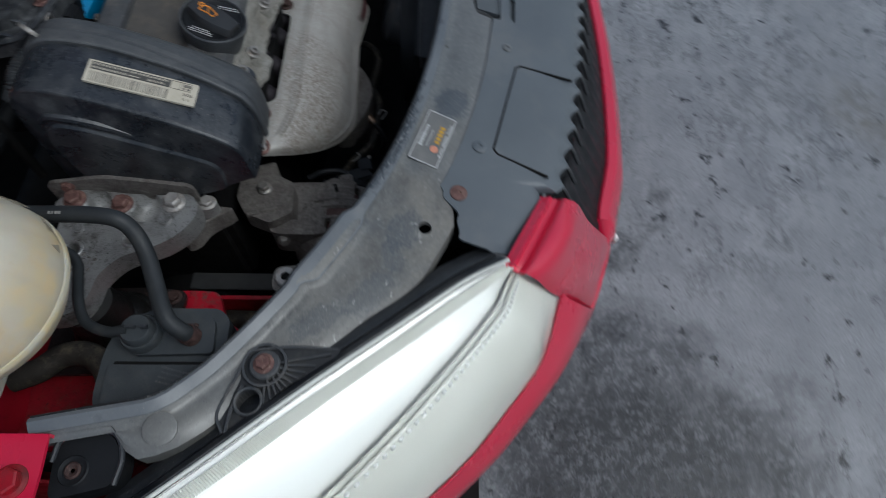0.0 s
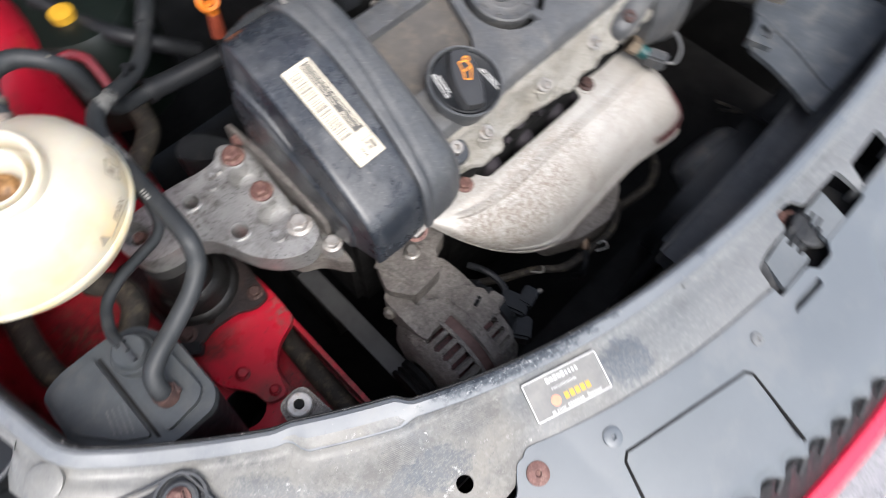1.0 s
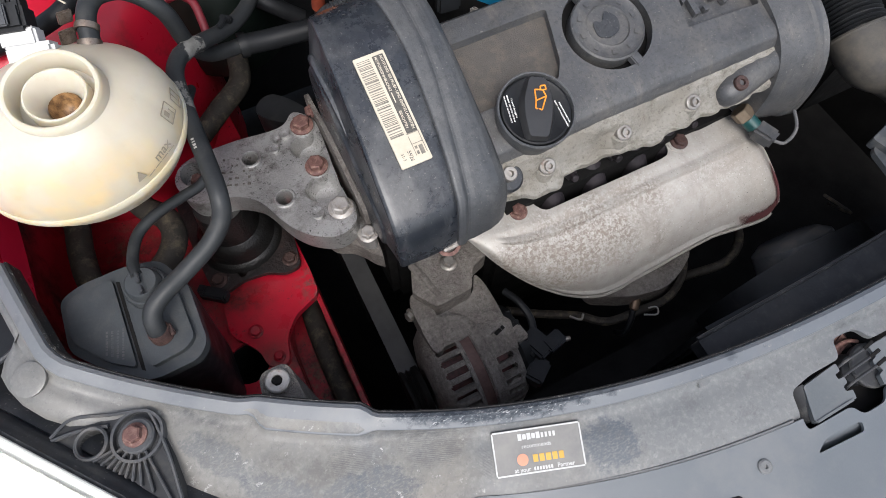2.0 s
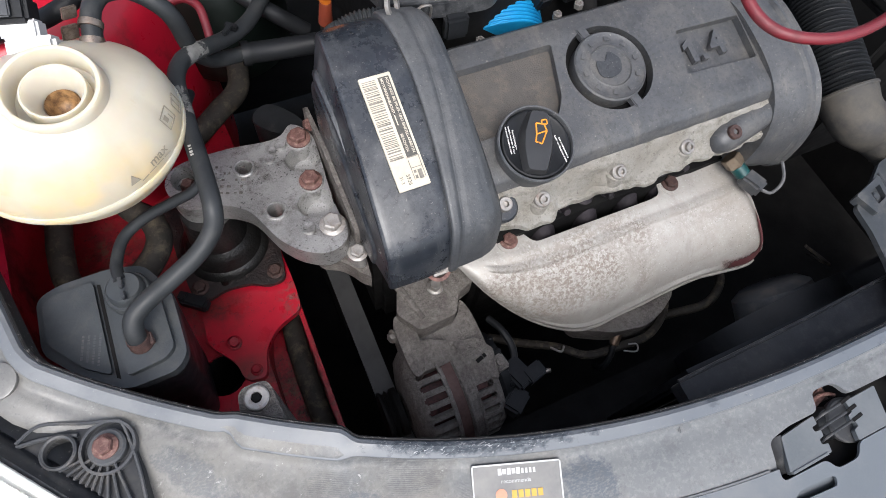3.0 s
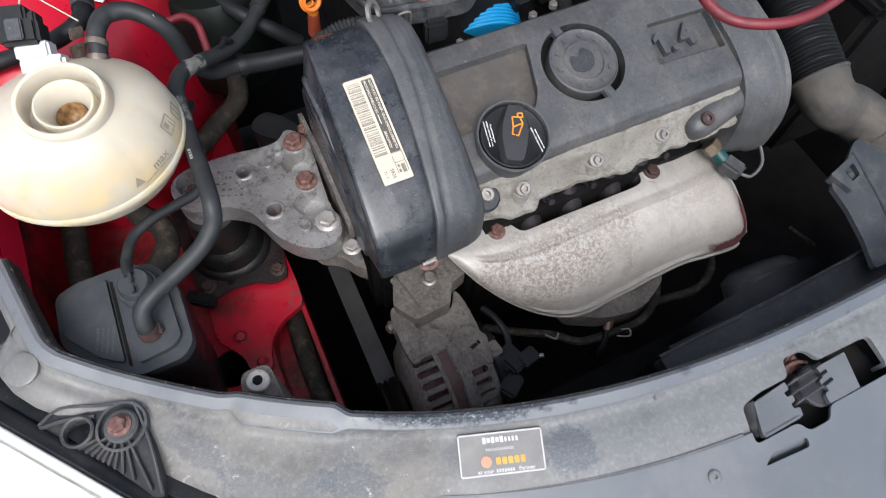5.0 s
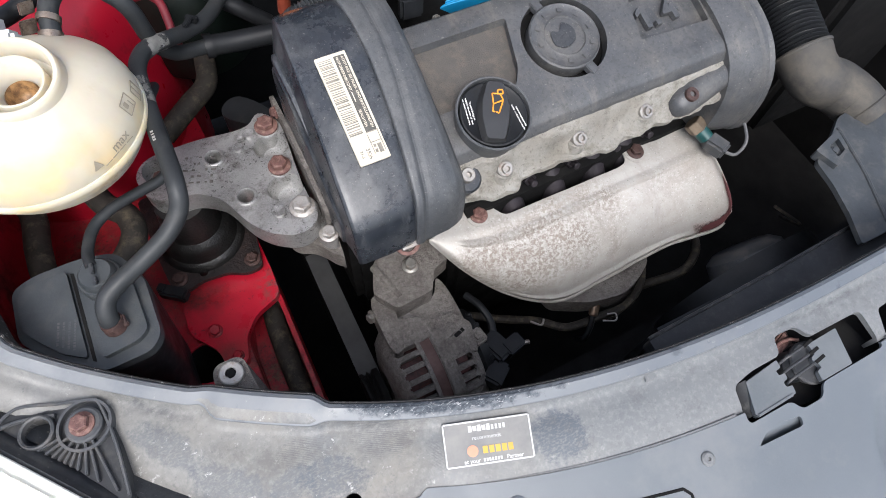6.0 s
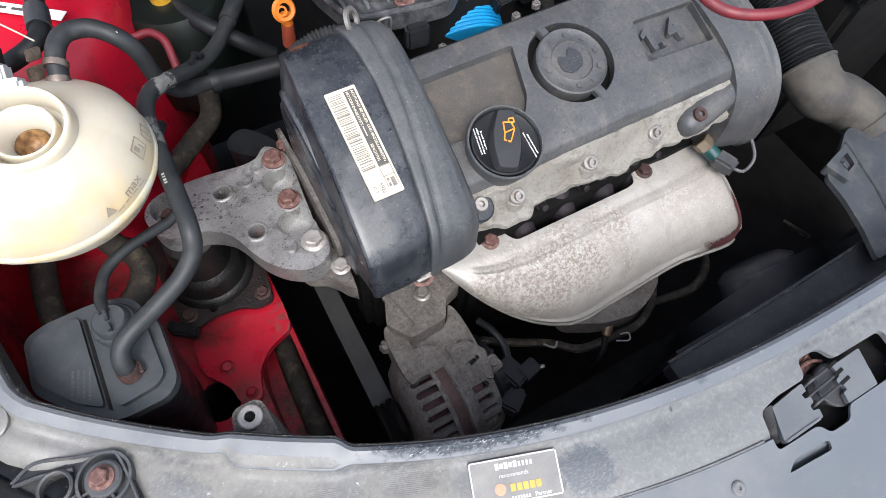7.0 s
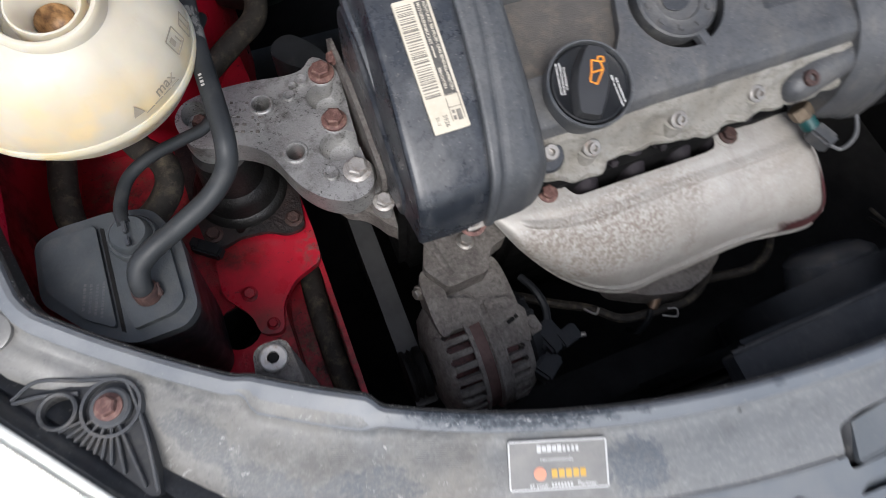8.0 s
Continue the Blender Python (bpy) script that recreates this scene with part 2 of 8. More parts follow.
def surface(name, c1, c2, rough=(0.4, 0.6), metal=0.0, big=12, fine=300, bump=0.2, dist=0.0005, dirt=None, dirt_at=(0.5, 0.7), coat=0.0, spec=0.5, grain=0.35):
    n = Nodes(name)
    col = n.ramp(n.noise(big), (0.35, c1), (0.65, c2))
    g = n.noise(fine, 3)
    col = n.mix(n.ramp(g, (0.3, 0.0), (0.7, grain)), col, c2)
    r = n.ramp(n.noise(big * 2.3), (0.3, rough[0]), (0.7, rough[1]))
    if dirt:
        d = n.ramp(n.noise(big * 1.7, 8, 0.7), (dirt_at[0], 0.0), (dirt_at[1], 1.0))
        col = n.mix(d, col, dirt)
        r = n.mix(d, r, (0.8, 0.8, 0.8))
    n.set("Base Color", col).set("Roughness", r).set("Metallic", metal).set("Specular IOR Level", spec)
    if coat:
        n.set("Coat Weight", coat).set("Coat Roughness", 0.08)
    n.bump(g, bump, dist)
    return n.m



COVER = surface("grey_plastic_cover", (0.077, 0.087, 0.097), (0.099, 0.11, 0.12), (0.32, 0.46), 0, 7, 700, 0.15, 0.0003, (0.15, 0.15, 0.148), (0.52, 0.88))
BLACK = surface("black_plastic", (0.0055, 0.006, 0.0068), (0.012, 0.013, 0.0145), (0.36, 0.58), 0, 25, 400, 0.25, 0.0005, (0.034, 0.031, 0.028), (0.58, 0.85), spec=0.22)


DUSTY = surface("brown_dusty_plastic", (0.042, 0.038, 0.034), (0.064, 0.057, 0.049), (0.6, 0.75), 0, 40, 900, 0.6, 0.0008, (0.1, 0.084, 0.066), (0.5, 0.74))
# Near-black for black parts and for depths whose shade is put in the colour
DARK = surface("shade_black", (0.0045, 0.0045, 0.0048), (0.0105, 0.0102, 0.01), (0.6, 0.85), 0, 15, 200, 0.3, 0.001, spec=0.1)
RUBBER = surface("black_rubber_hose", (0.0125, 0.0142, 0.0155), (0.022, 0.024, 0.0255), (0.46, 0.62), 0, 24, 500, 0.25, 0.0005, (0.05, 0.049, 0.046), (0.52, 0.82), spec=0.35)
OLDRUBBER = surface("dirty_rubber_hose", (0.018, 0.016, 0.014), (0.035, 0.031, 0.026), (0.6, 0.8), 0, 45, 400, 0.3, 0.0006, (0.11, 0.09, 0.062), (0.5, 0.75), spec=0.2)
RED = surface("red_car_paint", (0.46, 0.005, 0.035), (0.51, 0.008, 0.041), (0.25, 0.32), 0, 4, 900, 0.03, 0.0002, coat=0.5, spec=0.4)
# Darker red for the strut tower, its shade put into the paint
SHADERED = surface("shaded_red_paint", (0.34, 0.005, 0.018), (0.4, 0.007, 0.022), (0.26, 0.4), 0, 16, 400, 0.2, 0.0006, (0.09, 0.012, 0.012), (0.55, 0.8), coat=0.15, spec=0.35)
REDDIRT = surface("grimy_red_paint", (0.2, 0.004, 0.011), (0.33, 0.006, 0.017), (0.35, 0.55), 0, 13, 500, 0.4, 0.001, (0.03, 0.014, 0.011), (0.45, 0.66), coat=0.1, spec=0.3)
RUST = surface("rusty_steel", (0.07, 0.03, 0.026), (0.15, 0.075, 0.062), (0.6, 0.8), 0.15, 160, 700, 0.6, 0.0007, (0.25, 0.17, 0.135), (0.5, 0.75))
DARKRUST = surface("dark_rust", (0.022, 0.011, 0.0095), (0.055, 0.027, 0.022), (0.6, 0.8), 0.1, 180, 700, 0.7, 0.0009, (0.12, 0.066, 0.048), (0.54, 0.78))
DUSTGREY = surface("dusty_grey_plastic", (0.04, 0.042, 0.045), (0.065, 0.067, 0.07), (0.45, 0.6), 0, 30, 500, 0.2, 0.0005, (0.12, 0.11, 0.098), (0.5, 0.75), spec=0.35)
FAINT = surface("faint_grey_print", (0.2, 0.17, 0.125), (0.3, 0.265, 0.205), (0.5, 0.6), 0, 60, 300, 0.02, 0.0001)
PRINT = surface("worn_black_print", (0.09, 0.083, 0.07), (0.2, 0.18, 0.15), (0.5, 0.6), 0, 160, 500, 0.02, 0.0001)
PLATE = surface("clean_bolt_steel", (0.27, 0.26, 0.245), (0.38, 0.36, 0.34), (0.4, 0.6), 0.5, 120, 500, 0.3, 0.0005, (0.2, 0.15, 0.12), (0.5, 0.75))
STEEL = surface("dull_zinc_steel", (0.2, 0.187, 0.17), (0.31, 0.295, 0.275), (0.35, 0.6), 0.7, 90, 500, 0.3, 0.0005, (0.2, 0.14, 0.1), (0.52, 0.75))
WHITE = surface("white_print", (0.72, 0.71, 0.68), (0.8, 0.79, 0.76), (0.5, 0.6), 0, 30, 200, 0.05, 0.0002)
STICKER = surface("yellowed_paper_label", (0.4, 0.355, 0.27), (0.49, 0.445, 0.355), (0.45, 0.6), 0, 40, 300, 0.05, 0.0002)
INK = surface("faded_black_ink", (0.03, 0.03, 0.03), (0.06, 0.055, 0.05), (0.6, 0.7), 0, 60, 300, 0.02, 0.0001)
ORANGE = surface("orange_plastic", (0.42, 0.1, 0.01), (0.54, 0.15, 0.014), (0.3, 0.45), 0, 40, 300, 0.05, 0.0002)
YELLOW = surface("yellow_print", (0.36, 0.2, 0.012), (0.46, 0.26, 0.02), (0.4, 0.5), 0, 40, 300, 0.02, 0.0001)
BLUE = surface("bright_blue_plastic", (0.008, 0.17, 0.38), (0.014, 0.24, 0.47), (0.3, 0.4), 0, 40, 300, 0.05, 0.0002)
CABLE = surface("red_rubber_cable", (0.1, 0.006, 0.011), (0.14, 0.009, 0.015), (0.4, 0.55), 0, 30, 500, 0.15, 0.0003, (0.06, 0.016, 0.018), (0.5, 0.8))
TEAL = surface("teal_plastic", (0.004, 0.035, 0.035), (0.006, 0.055, 0.052), (0.35, 0.5), 0, 40, 300, 0.05, 0.0002)
PRIMER = surface("scuffed_grey_rubber", (0.2, 0.19, 0.175), (0.28, 0.27, 0.25), (0.7, 0.8), 0, 60, 400, 0.2, 0.0004)
REFLECTOR = surface("silver_reflector", (0.8, 0.8, 0.77), (0.86, 0.86, 0.83), (0.28, 0.34), 0.15, 6, 200, 0.0, 0.0001, grain=0.0)
HAZE = surface("milky_lens_plastic", (0.54, 0.54, 0.49), (0.61, 0.61, 0.56), (0.3, 0.45), 0.0, 12, 300, 0.03, 0.0002)
AMBER = surface("amber_bulb_plastic", (0.6, 0.22, 0.12), (0.65, 0.26, 0.15), (0.3, 0.4), 0, 40, 300, 0.02, 0.0001)


def worn_panel():
    """Grey plastic under tan dust, with bluish rubbed patches, hatched scuffs, stains and pale chips; sky sheen painted
    paler at one end.
    """
    n = Nodes("weathered_grey_plastic")
    col = n.ramp(n.noise(7, 6), (0.35, (0.082, 0.088, 0.093)), (0.65, (0.118, 0.122, 0.124)))
    dust = n.ramp(n.noise(13, 9, 0.68), (0.36, 0.0), (0.64, 0.85))
    left = n.ramp(n.blob((-0.36, 0.02), (0.24, 0.12), -30, 0.3, 0.5, 25), (0.0, 0.12), (1.0, 1.0))
    dust = n.times(dust, left)
    col = n.mix(dust, col, (0.165, 0.152, 0.13))
    # paler left end: the sky's reflection put into the colour
    film = n.times(n.blob((-0.5, 0.12), (0.17, 0.15), -30, 0.35, 0.5, 18), n.ramp(n.noise(17, 6, 0.65), (0.35, 0.4), (0.6, 1.0)))
    col = n.mix(film, col, (0.148, 0.143, 0.13))
    stain = n.ramp(n.noise(21, 9, 0.72), (0.52, 0.0), (0.62, 0.55))
    col = n.mix(n.times(stain, left), col, (0.075, 0.07, 0.063))
    speck = n.ramp(n.noise(260, 4, 0.7), (0.48, 0.0), (0.72, 0.35))
    col = n.mix(speck, col, (0.23, 0.224, 0.21))
    # rubbed bluish patches beside the sticker and by the lip
    for at, size, turn, amount in (((-0.171, -0.043), (0.024, 0.02), -30, 0.95), ((-0.334, 0.004), (0.026, 0.016), -20, 0.7), ((-0.15, -0.004), (0.03, 0.007), -12, 0.8), ((-0.36, 0.012), (0.02, 0.012), 10, 0.55), ((-0.4, 0.03), (0.03, 0.014), -40, 0.5), ((-0.43, 0.075), (0.03, 0.012), -50, 0.5)):
        m = n.times(n.blob(at, size, turn, 0.75, 0.9, 130), n.ramp(n.noise(330, 4, 0.75, (1.0, 2.2, 1.0)), (0.4, 0.25), (0.52, 1.0)))
        col = n.mix(n.times(m, n.ramp(n.noise(9), (0.0, amount), (1.0, amount))), col, (0.05, 0.06, 0.073))
    # hatched scuffs
    for at, size, turn, sc in (((-0.285, 0.026), (0.034, 0.009), -22, 210), ((-0.29, 0.01), (0.026, 0.013), -22, 240), ((-0.259, -0.015), (0.007, 0.014), -10, 330), ((-0.155, 0.006), (0.03, 0.009), -14, 260), ((-0.345, 0.03), (0.02, 0.012), -20, 260)):
        lines = n.ramp(n.wave(sc, -turn, 3.0), (0.45, 0.0), (0.6, 0.45))
        m = n.times(n.times(n.blob(at, size, turn, 0.5, 0.9, 160), lines), n.ramp(n.noise(140, 3), (0.35, 0.3), (0.5, 1.0)))
        col = n.mix(m, col, (0.03, 0.034, 0.042))
    # water marks and pale chips
    ring = n.ramp(n.noise(10, 5, 0.6), (0.485, 0.0), (0.5, 0.2), (0.515, 0.0))
    col = n.mix(n.times(ring, left), col, (0.08, 0.074, 0.066))
    chips = n.times(n.ramp(n.noise(95, 6, 0.78), (0.62, 0.0), (0.66, 0.85)), left)
    col = n.mix(chips, col, (0.32, 0.315, 0.3))
    # broken near-black streaks along the foot of the lip
    for at, size, turn in (((-0.165, -0.003), (0.12, 0.006), -16), ((0.07, -0.052), (0.1, 0.004), -3), ((-0.43, 0.105), (0.05, 0.008), -41), ((-0.3, 0.027), (0.06, 0.006), -26)):
        m = n.times(n.blob(at, size, turn, 0.2, 0.8, 90), n.ramp(n.noise(60, 7, 0.75, (1.0, 2.0, 1.0)), (0.42, 0.1), (0.6, 0.75)))
        col = n.mix(m, col, (0.022, 0.023, 0.025))
    grub = n.ramp(n.noise(46, 9, 0.78), (0.36, 0.35), (0.48, 0.0))
    col = n.mix(grub, col, (0.058, 0.058, 0.058))
    drip = n.ramp(n.noise(340, 4, 0.75), (0.33, 0.4), (0.42, 0.0))
    col = n.mix(drip, col, (0.06, 0.062, 0.065))
    n.set("Base Color", col).set("Roughness", n.mix(film, n.mix(dust, n.ramp(n.noise(30), (0.3, 0.36), (0.7, 0.5)), (0.7, 0.7, 0.7)), (0.34, 0.34, 0.34)))
    h = n.bump(n.noise(40, 3), 0.1, 0.002)
    n.bump(n.noise(600, 3), 0.2, 0.0004, h)
    return n.m


def grimy_rail():
    """Red paint under brown road dirt: near-black in the hollow and far back, rust along the edge, dust higher up."""
    n = Nodes("road_grimed_red_paint")
    col = n.ramp(n.noise(16, 6), (0.35, (0.27, 0.005, 0.014)), (0.65, (0.37, 0.007, 0.02)))
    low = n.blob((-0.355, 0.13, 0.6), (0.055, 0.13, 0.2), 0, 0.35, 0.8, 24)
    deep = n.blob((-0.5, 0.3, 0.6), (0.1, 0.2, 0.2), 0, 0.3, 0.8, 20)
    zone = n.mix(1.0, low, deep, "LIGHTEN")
    darkening = n.times(zone, n.ramp(n.noise(40, 8, 0.75), (0.42, 0.25), (0.56, 1.0)))
    col = n.mix(darkening, col, (0.028, 0.014, 0.011))
    mud = n.times(zone, n.ramp(n.noise(90, 6, 0.75), (0.5, 0.0), (0.62, 0.7)))
    col = n.mix(mud, col, (0.085, 0.06, 0.036))
    flecks = n.ramp(n.noise(170, 5, 0.75), (0.36, 0.85), (0.4, 0.0))
    col = n.mix(flecks, col, (0.03, 0.012, 0.01))
    n.set("Base Color", col).set("Roughness", n.mix(darkening, (0.36, 0.36, 0.36), (0.7, 0.7, 0.7))).set("Specular IOR Level", 0.35)
    h = n.bump(n.noise(60, 5, 0.7), 0.4, 0.003)
    n.bump(n.noise(500, 3), 0.3, 0.0006, h)
    return n.m


def stained_gusset():
    """Crimson paint with oily brown stains below the mount and scattered dark nicks."""
    n = Nodes("oil_stained_red_paint")
    col = n.ramp(n.noise(14, 6), (0.35, (0.33, 0.005, 0.018)), (0.65, (0.41, 0.007, 0.023)))
    oil = n.mix(1.0, n.blob((-0.41, 0.27, 0.62), (0.05, 0.03, 0.1), -20, 0.2, 0.8, 45), n.blob((-0.395, 0.185, 0.62), (0.025, 0.03, 0.1), 0, 0.1, 0.8, 60), "LIGHTEN")
    col = n.mix(n.times(oil, n.ramp(n.noise(60, 7, 0.75), (0.4, 0.4), (0.58, 1.0))), col, (0.045, 0.015, 0.011))
    rim = n.times(n.blob((-0.325, 0.245, 0.62), (0.02, 0.04, 0.1), 0, 0.2, 0.8, 70), n.ramp(n.noise(130, 6, 0.75), (0.48, 0.0), (0.56, 0.9)))
    col = n.mix(rim, col, (0.14, 0.07, 0.06))
    nick = n.ramp(n.noise(150, 6, 0.78), (0.35, 0.85), (0.39, 0.0))
    col = n.mix(nick, col, (0.04, 0.012, 0.01))
    n.set("Base Color", col).set("Roughness", n.ramp(n.noise(40), (0.3, 0.24), (0.7, 0.4))).set("Coat Weight", 0.2).set("Coat Roughness", 0.1).set("Specular IOR Level", 0.4)
    n.bump(n.noise(50, 5, 0.7), 0.25, 0.002)
    return n.m


def rubbed_lip():
    """Smooth bluish grey plastic edge, rubbed dark and chipped pale along one stretch."""
    n = Nodes("satin_grey_edge")
    col = n.ramp(n.noise(9, 6), (0.35, (0.082, 0.091, 0.103)), (0.65, (0.112, 0.121, 0.131)))
    cloud = n.ramp(n.noise(35, 7, 0.7), (0.5, 0.0), (0.72, 0.6))
    col = n.mix(cloud, col, (0.135, 0.135, 0.132))
    spot = n.ramp(n.noise(55, 5, 0.65), (0.33, 0.6), (0.42, 0.0))
    col = n.mix(spot, col, (0.03, 0.035, 0.043))
    wear = n.blob((-0.235, 0.018), (0.085, 0.014), -20, 0.7, 0.7, 110)
    col = n.mix(n.times(wear, n.ramp(n.noise(160, 5, 0.75, (1.0, 2.5, 1.0)), (0.38, 0.35), (0.55, 1.0))), col, (0.022, 0.029, 0.038))
    flecks = n.times(wear, n.ramp(n.noise(620, 4, 0.8, (0.5, 1.0, 1.0)), (0.57, 0.0), (0.63, 0.8)))
    col = n.mix(flecks, col, (0.34, 0.34, 0.34))
    # sky reflection on the lip's left end, painted in as a paler tone
    film = n.times(n.blob((-0.5, 0.13), (0.16, 0.16), 0, 0.4, 0.5, 20), n.ramp(n.noise(30, 6, 0.7), (0.35, 0.35), (0.6, 0.9)))
    col = n.mix(film, col, (0.145, 0.15, 0.154))
    end = n.ramp(n.noise(170, 5, 0.8), (0.63, 0.0), (0.69, 0.6))
    col = n.mix(end, col, (0.25, 0.24, 0.225))
    n.set("Base Color", col).set("Roughness", n.mix(wear, n.ramp(n.noise(30, 5), (0.3, 0.3), (0.7, 0.46)), (0.75, 0.75, 0.75))).set("Specular IOR Level", 0.42)
    n.bump(n.noise(500, 3), 0.12, 0.0003)
    return n.m


def grubby_plastic(name, c1, c2, dust, rough, fine_bump, amount=0.6):
    """Black moulded plastic: cloudy dust, drip streaks, pale specks and fine scratches."""
    n = Nodes(name)
    col = n.ramp(n.noise(18, 6), (0.35, c1), (0.65, c2))
    cloud = n.ramp(n.noise(28, 9, 0.75), (0.45, 0.0), (0.72, amount))
    col = n.mix(cloud, col, dust)
    drip = n.ramp(n.noise(60, 5, 0.65, (1.0, 0.22, 0.22)), (0.56, 0.0), (0.66, amount * 0.7))
    col = n.mix(drip, col, dust)
    wet = n.ramp(n.noise(30, 7, 0.7), (0.3, 0.45), (0.44, 0.0))
    col = n.mix(wet, col, (0.006, 0.0065, 0.008))
    speck = n.ramp(n.noise(420, 3), (0.64, 0.0), (0.72, 0.6))
    col = n.mix(speck, col, (0.2, 0.19, 0.17))
    grain = n.ramp(n.noise(260, 5, 0.8), (0.35, 0.55), (0.5, 0.0))
    col = n.mix(grain, col, tuple(c * 0.5 for c in c1))
    r = n.mix(cloud, n.ramp(n.noise(35, 6), (0.3, rough[0]), (0.7, rough[1])), (0.62, 0.62, 0.62))
    r = n.mix(wet, r, (0.22, 0.22, 0.22))
    n.set("Base Color", col).set("Roughness", r).set("Specular IOR Level", 0.48)
    h = n.bump(n.noise(35, 3), 0.12, 0.003)
    n.bump(n.noise(700, 3), fine_bump, 0.0005, h)
    return n.m


def stained_head():
    """Grey-beige cast aluminium with a gritty skin, oily brown films and dark crevice dirt."""
    n = Nodes("corroded_cast_aluminium")
    col = n.ramp(n.noise(60, 8, 0.78), (0.34, (0.17, 0.154, 0.124)), (0.5, (0.29, 0.272, 0.236)), (0.66, (0.4, 0.384, 0.35)))
    grit = n.noise(520, 5, 0.8)
    col = n.mix(n.ramp(grit, (0.52, 0.0), (0.68, 0.6)), col, (0.38, 0.365, 0.335))
    rusty = n.ramp(n.noise(30, 7, 0.72), (0.48, 0.0), (0.68, 0.65))
    col = n.mix(rusty, col, (0.15, 0.125, 0.09))
    darkening = n.ramp(n.noise(300, 6, 0.8), (0.36, 0.6), (0.44, 0.0))
    col = n.mix(darkening, col, (0.085, 0.072, 0.056))
    n.set("Base Color", col).set("Metallic", 0.25).set("Roughness", 0.6)
    h = n.bump(n.noise(110, 6, 0.75), 0.8, 0.005)
    n.bump(grit, 0.9, 0.0015, h)
    return n.m


def pitted_casting():
    """Grey cast metal with dark pits, oily stains and a fine sandy skin."""
    n = Nodes("pitted_cast_aluminium")
    col = n.ramp(n.noise(24, 6), (0.35, (0.255, 0.252, 0.245)), (0.68, (0.4, 0.396, 0.384)))
    skin = n.noise(900, 3, 0.6)
    col = n.mix(n.ramp(skin, (0.4, 0.0), (0.7, 0.4)), col, (0.5, 0.495, 0.48))
    pits = n.ramp(n.noise(330, 4, 0.8), (0.37, 1.0), (0.43, 0.0))
    zone = n.ramp(n.noise(32, 5, 0.7), (0.42, 0.0), (0.56, 1.0))
    pm = n.mix(1.0, pits, zone, "MULTIPLY")
    col = n.mix(pm, col, (0.05, 0.047, 0.044))
    oil = n.ramp(n.noise(30, 9, 0.8), (0.5, 0.0), (0.66, 0.85))
    col = n.mix(oil, col, (0.075, 0.066, 0.057))
    n.set("Base Color", col).set("Metallic", 0.65).set("Roughness", n.ramp(n.noise(50), (0.3, 0.28), (0.7, 0.5)))
    h = n.bump(pm, -0.6, 0.0012)
    n.bump(skin, 0.5, 0.0006, h)
    return n.m


def crusty_casting():
    """Cast metal under a gritty brown-grey crust, dustier in patches."""
    n = Nodes("crusty_cast_aluminium")
    col = n.ramp(n.noise(210, 8, 0.78), (0.33, (0.075, 0.065, 0.058)), (0.5, (0.16, 0.145, 0.131)), (0.68, (0.255, 0.237, 0.217)))
    cloud = n.ramp(n.noise(26, 7, 0.7), (0.42, 0.0), (0.66, 0.7))
    col = n.mix(cloud, col, (0.06, 0.049, 0.043))
    pale = n.ramp(n.noise(17, 8, 0.75), (0.48, 0.0), (0.66, 0.6))
    col = n.mix(pale, col, (0.235, 0.22, 0.203))
    grit = n.noise(800, 3, 0.7)
    col = n.mix(n.ramp(grit, (0.6, 0.0), (0.72, 0.5)), col, (0.33, 0.31, 0.29))
    n.set("Base Color", col).set("Metallic", 0.15).set("Roughness", 0.68)
    h = n.bump(n.noise(140, 5, 0.75), 0.9, 0.005)
    n.bump(grit, 0.8, 0.001, h)
    return n.m


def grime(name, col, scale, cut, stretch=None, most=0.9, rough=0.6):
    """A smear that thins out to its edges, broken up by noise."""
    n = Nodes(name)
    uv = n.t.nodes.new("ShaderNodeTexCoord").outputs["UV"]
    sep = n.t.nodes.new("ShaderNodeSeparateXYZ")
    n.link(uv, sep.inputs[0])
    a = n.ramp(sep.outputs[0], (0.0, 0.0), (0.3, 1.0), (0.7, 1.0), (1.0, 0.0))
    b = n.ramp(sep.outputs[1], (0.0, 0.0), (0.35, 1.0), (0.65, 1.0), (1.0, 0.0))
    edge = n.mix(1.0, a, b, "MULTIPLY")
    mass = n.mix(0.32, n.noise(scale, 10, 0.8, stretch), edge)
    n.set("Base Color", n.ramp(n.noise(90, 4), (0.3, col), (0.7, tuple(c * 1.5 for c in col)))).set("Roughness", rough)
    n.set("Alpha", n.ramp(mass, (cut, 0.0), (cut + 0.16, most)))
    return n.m


